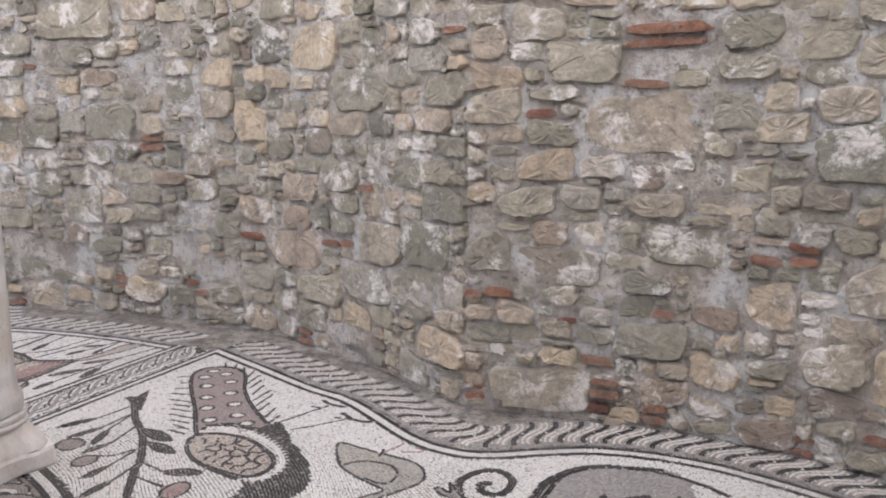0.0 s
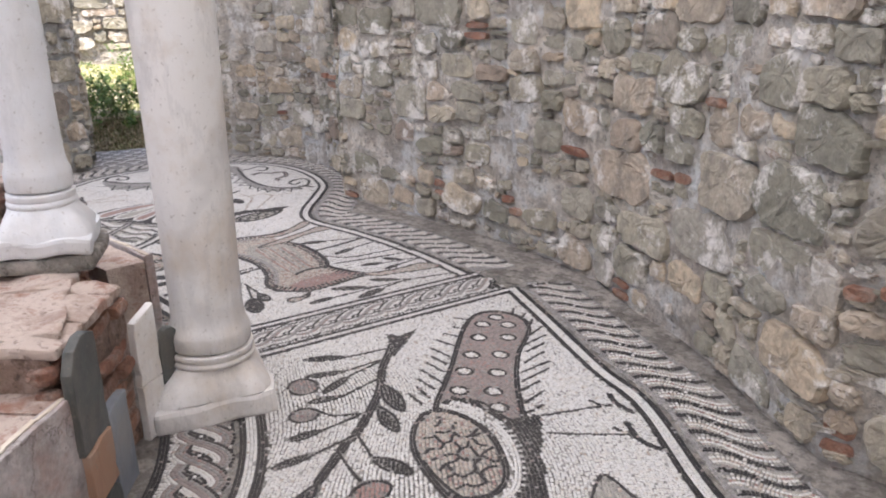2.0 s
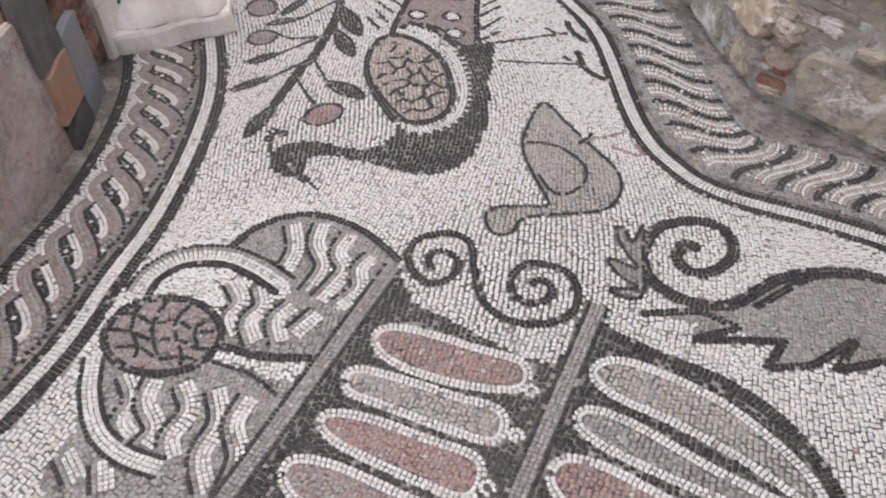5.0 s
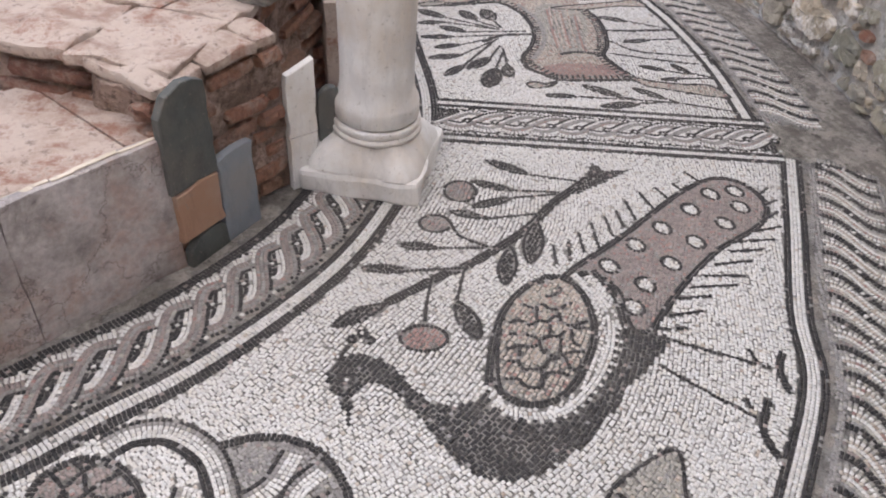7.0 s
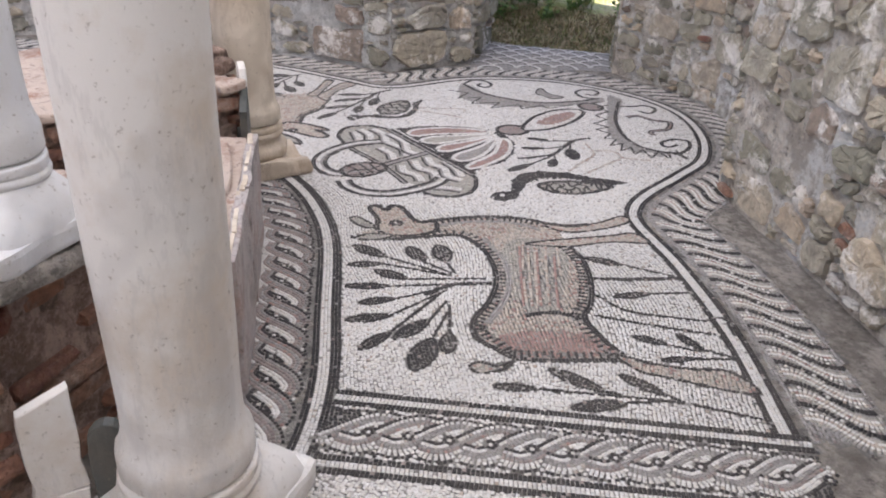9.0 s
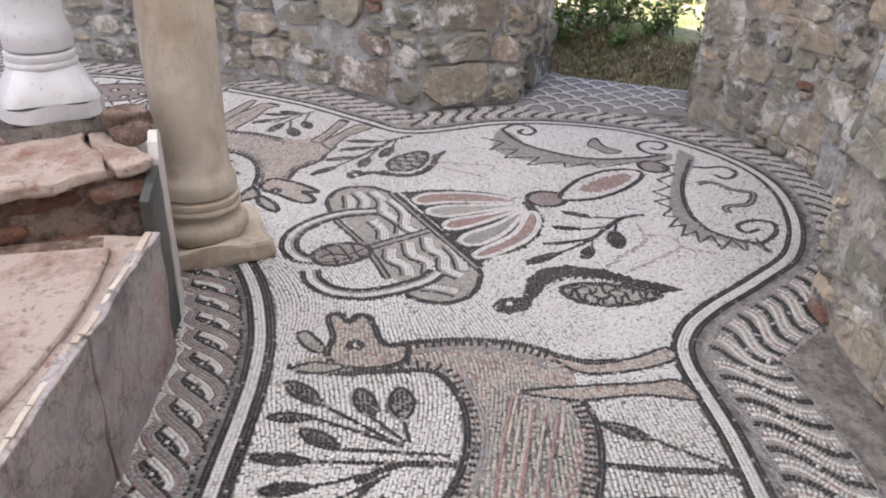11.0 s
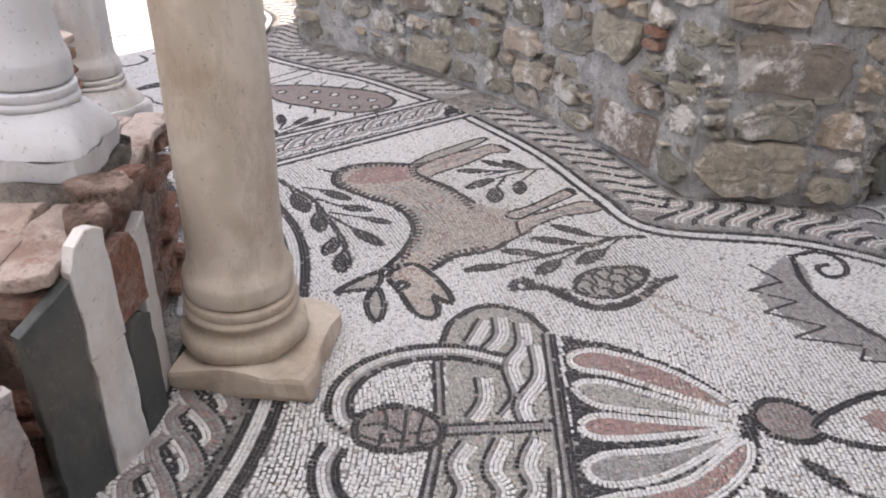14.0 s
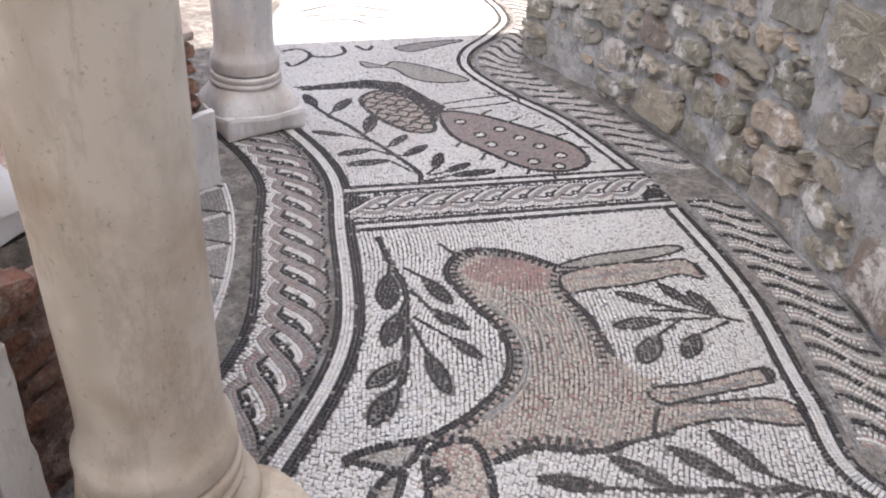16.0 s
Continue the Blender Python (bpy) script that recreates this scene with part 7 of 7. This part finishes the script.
part("shaft", block(.14, .14, 1.63, bevel=.006, rough=0, cuts=0), FENCE, post)
part("base_plate", block(.24, .24, .012, bevel=.003, rough=0, cuts=0), FENCE, post)

rubble(far_wall, FAR, 0.1, 4.0, 9, 0.42, singles=0, depth=(.03, .12), gap=.02)
# old plaster left on the conch wall
path = np.vstack([polyline([(-3.03, 5.15)] + WALL_CONCH, 0.03), WALL_CONCH[-1]])
_, nrm = normals_of(path)
verts, faces, seen = [], [], {}


def flake(i, k):
    if (i, k) not in seen:
        z = 1.15 + k * .03
        a, n = path[i], nrm[i]
        d = .034 + .01 * noise.noise(Vector((a[0] * 4, a[1] * 4, z * 4)))
        seen[(i, k)] = len(verts)
        verts.append((a[0] + n[0] * d, a[1] + n[1] * d, z))
    return seen[(i, k)]


for i in range(len(path) - 2):
    for k in range(45):
        z = 1.15 + k * .03
        edge = .25 * noise.noise(Vector((i * .09, z * 2.6, 4))) + .10 * noise.noise(Vector((i * .3, z * 9, 1)))
        if i * .03 < .25 + 2.0 * max(0, z - 1.3) ** .8 + edge and z < 2.42 + edge * .5 and noise.noise(Vector((i * .2, z * 6, 9))) < .42:
            faces.append((flake(i, k), flake(i + 1, k), flake(i + 1, k + 1), flake(i, k + 1)))
plaster = part("plaster", mesh_of("plaster", verts, faces, [PLASTER], smooth=True), PLASTER, walls["conch"], "flaking pale lime plaster")
thick = plaster.modifiers.new("thickness", "SOLIDIFY")
thick.thickness = .04
thick.offset = -1

LEAF = material("green_leaves", .6)
paint(LEAF, ramp(LEAF, random_of(LEAF, True), [(0, (.06, .11, .025)), (.4, (.11, .19, .04)), (.8, (.18, .26, .07)), (1, (.28, .29, .10))]))
STRAW = material("dry_stalks", .9)
paint(STRAW, ramp(STRAW, random_of(STRAW, True), [(0, (.22, .16, .09)), (.3, (.40, .32, .19)), (.55, (.12, .17, .05)), (.8, (.17, .12, .07)), (1, (.46, .38, .25))]))


def blades(n, spread, tall, wide, rng, flat=0.0):
    verts, faces = [], []
    for _ in range(n):
        a, r = rng.uniform(0, 6.283), spread * math.sqrt(rng.random())
        x, y = r * math.cos(a), r * math.sin(a)
        h = tall * rng.uniform(.4, 1.0) * (1 - .6 * r / spread)
        lean = rng.uniform(.1, .5) + flat
        b = rng.uniform(0, 6.283)
        dx, dy = math.cos(b) * lean * h, math.sin(b) * lean * h
        wx, wy = -math.sin(b) * wide, math.cos(b) * wide
        k = len(verts)
        verts += [(x - wx, y - wy, -.02), (x + wx, y + wy, -.02), (x + dx * .4 + wx * .7, y + dy * .4 + wy * .7, h * .6), (x + dx * .4 - wx * .7, y + dy * .4 - wy * .7, h * .6), (x + dx, y + dy, h * (1 - flat * .5))]
        faces += [(k, k + 1, k + 2, k + 3), (k + 3, k + 2, k + 4)]
    return verts, faces


def shrub(x, y, tall, spread, seed, label):
    """A weed of thin stems set with many small leaves."""
    rng = random.Random(seed)
    ob = thing("weed", x, y, height(x, y), label=label, category="plant", group="weeds at the doorway")
    stems, sf, leaves, lf = [], [], [], []
    for _ in range(int(16 * spread / .25)):
        a, r = rng.uniform(0, 6.283), spread * .35 * rng.random()
        base = Vector((r * math.cos(a), r * math.sin(a), -.03))
        tip = base + Vector((rng.uniform(-1, 1) * spread, rng.uniform(-1, 1) * spread, tall * rng.uniform(.5, 1)))
        k = len(stems)
        stems += [tuple(base + Vector((.004, 0, 0))), tuple(base + Vector((-.002, .0035, 0))), tuple(base + Vector((-.002, -.0035, 0))), tuple(tip)]
        sf += [(k, k + 1, k + 3), (k + 1, k + 2, k + 3), (k + 2, k, k + 3)]
        for _ in range(26):
            p = base.lerp(tip, rng.uniform(.2, 1.0))
            d = Vector((rng.uniform(-1, 1), rng.uniform(-1, 1), rng.uniform(-.2, .8))).normalized() * rng.uniform(.03, .06)
            w = d.cross(Vector((rng.uniform(-1, 1), rng.uniform(-1, 1), 1))).normalized() * .012
            q = len(leaves)
            leaves += [tuple(p), tuple(p + d * .5 + w), tuple(p + d), tuple(p + d * .5 - w)]
            lf.append((q, q + 1, q + 2, q + 3))
    tagged(part("stem", mesh_of("stem", stems, sf, [STRAW]), STRAW, ob), "thin dry stalks", kind="stuff")
    part("foliage", mesh_of("foliage", leaves, lf, [LEAF]), LEAF, ob)


for k, (x, y, t, w) in enumerate([(-6.42, 5.58, .55, .2), (-6.5, 5.85, .48, .22), (-6.35, 6.2, .34, .18), (-6.15, 6.6, .28, .18), (-7.6, 7.2, .3, .25), (-8.3, 7.2, .5, .4), (-9.2, 8.3, .7, .5), (-5.95, 6.5, .22, .12), (-6.55, 5.45, .42, .2), (-6.62, 5.7, .5, .24), (-6.55, 6.05, .40, .22), (-6.40, 6.35, .36, .2), (-6.85, 6.15, .5, .28), (-6.28, 5.86, .20, .12)]):
    shrub(x, y, t, w, k, "leafy green weed growing outside the doorway")
rng2 = random.Random(5)
verts, faces = [], []
for _ in range(1500):
    p, q = rng2.uniform(-.25, 1.25), rng2.uniform(.02, .62)
    x, y = -6.10 + .505 * p - .863 * q, 5.34 + .863 * p + .505 * q
    v, f = blades(8, .09, rng2.uniform(.03, .10), .0045, rng2, rng2.choice((.5, 1.2, 1.6)))
    k = len(verts)
    verts += [(a + x, b + y, c + height(x, y)) for a, b, c in v]
    faces += [tuple(k + i for i in q) for q in f]
tagged(new("dry_grass", mesh_of("dry_grass", verts, faces, [STRAW])), "dry trampled grass and stalks outside the doorway", "grass", kind="stuff")
verts, faces = [], []
for _ in range(420):
    x, y = -8.6 + rng2.uniform(-3.4, 2.0), 7.6 + rng2.uniform(-2.4, 2.6)
    if math.hypot(x - CX, y - CY) < 6.3:
        continue
    v, f = blades(10, .16, .16, .006, rng2, .2)
    k = len(verts)
    verts += [(a + x, b + y, c + height(x, y)) for a, b, c in v]
    faces += [tuple(k + i for i in q) for q in f]
MEADOW = material("meadow_grass", .8)
paint(MEADOW, ramp(MEADOW, random_of(MEADOW, True), [(0, (.24, .32, .08)), (.5, (.42, .46, .16)), (1, (.55, .50, .27))]))
tagged(new("grass", mesh_of("grass", verts, faces, [MEADOW])), "sunlit green grass before the ruined wall", "grass", kind="stuff")


# ---- stones ----
rubble(walls["east"], WALL_EAST, 0.0, 3.05, 1, 0.20, near=(3.5, 6.2), lime=.62, gap=.004, bare=.01)
rubble(walls["north"], WALL_NORTH, 0.0, 3.05, 2, 0.21, gap=.009)
rubble(walls["conch"], WALL_CONCH, 0.0, 2.85, 3, 0.16)
rubble(walls["jamb"], WALL_JAMB, 0.0, 1.88, 8, 0.23, gap=.016)
rubble(walls["pier"], WALL_PIER, 0.0, 1.9, 4, 0.29, gap=0.015, bare=.02, lime=.7, depth=(.010, .045))
rubble(walls["west"], WALL_WEST, 0.0, 1.95, 5, 0.25, gap=0.017, near=(0, 3), lime=.55, bare=.03, depth=(.010, .046))
rubble(walls["far"], WALL_FAR, 0.0, 1.35, 6, 0.18)
rubble(walls["south"], WALL_SOUTH, 0.0, 2.75, 7, 0.24, singles=0)
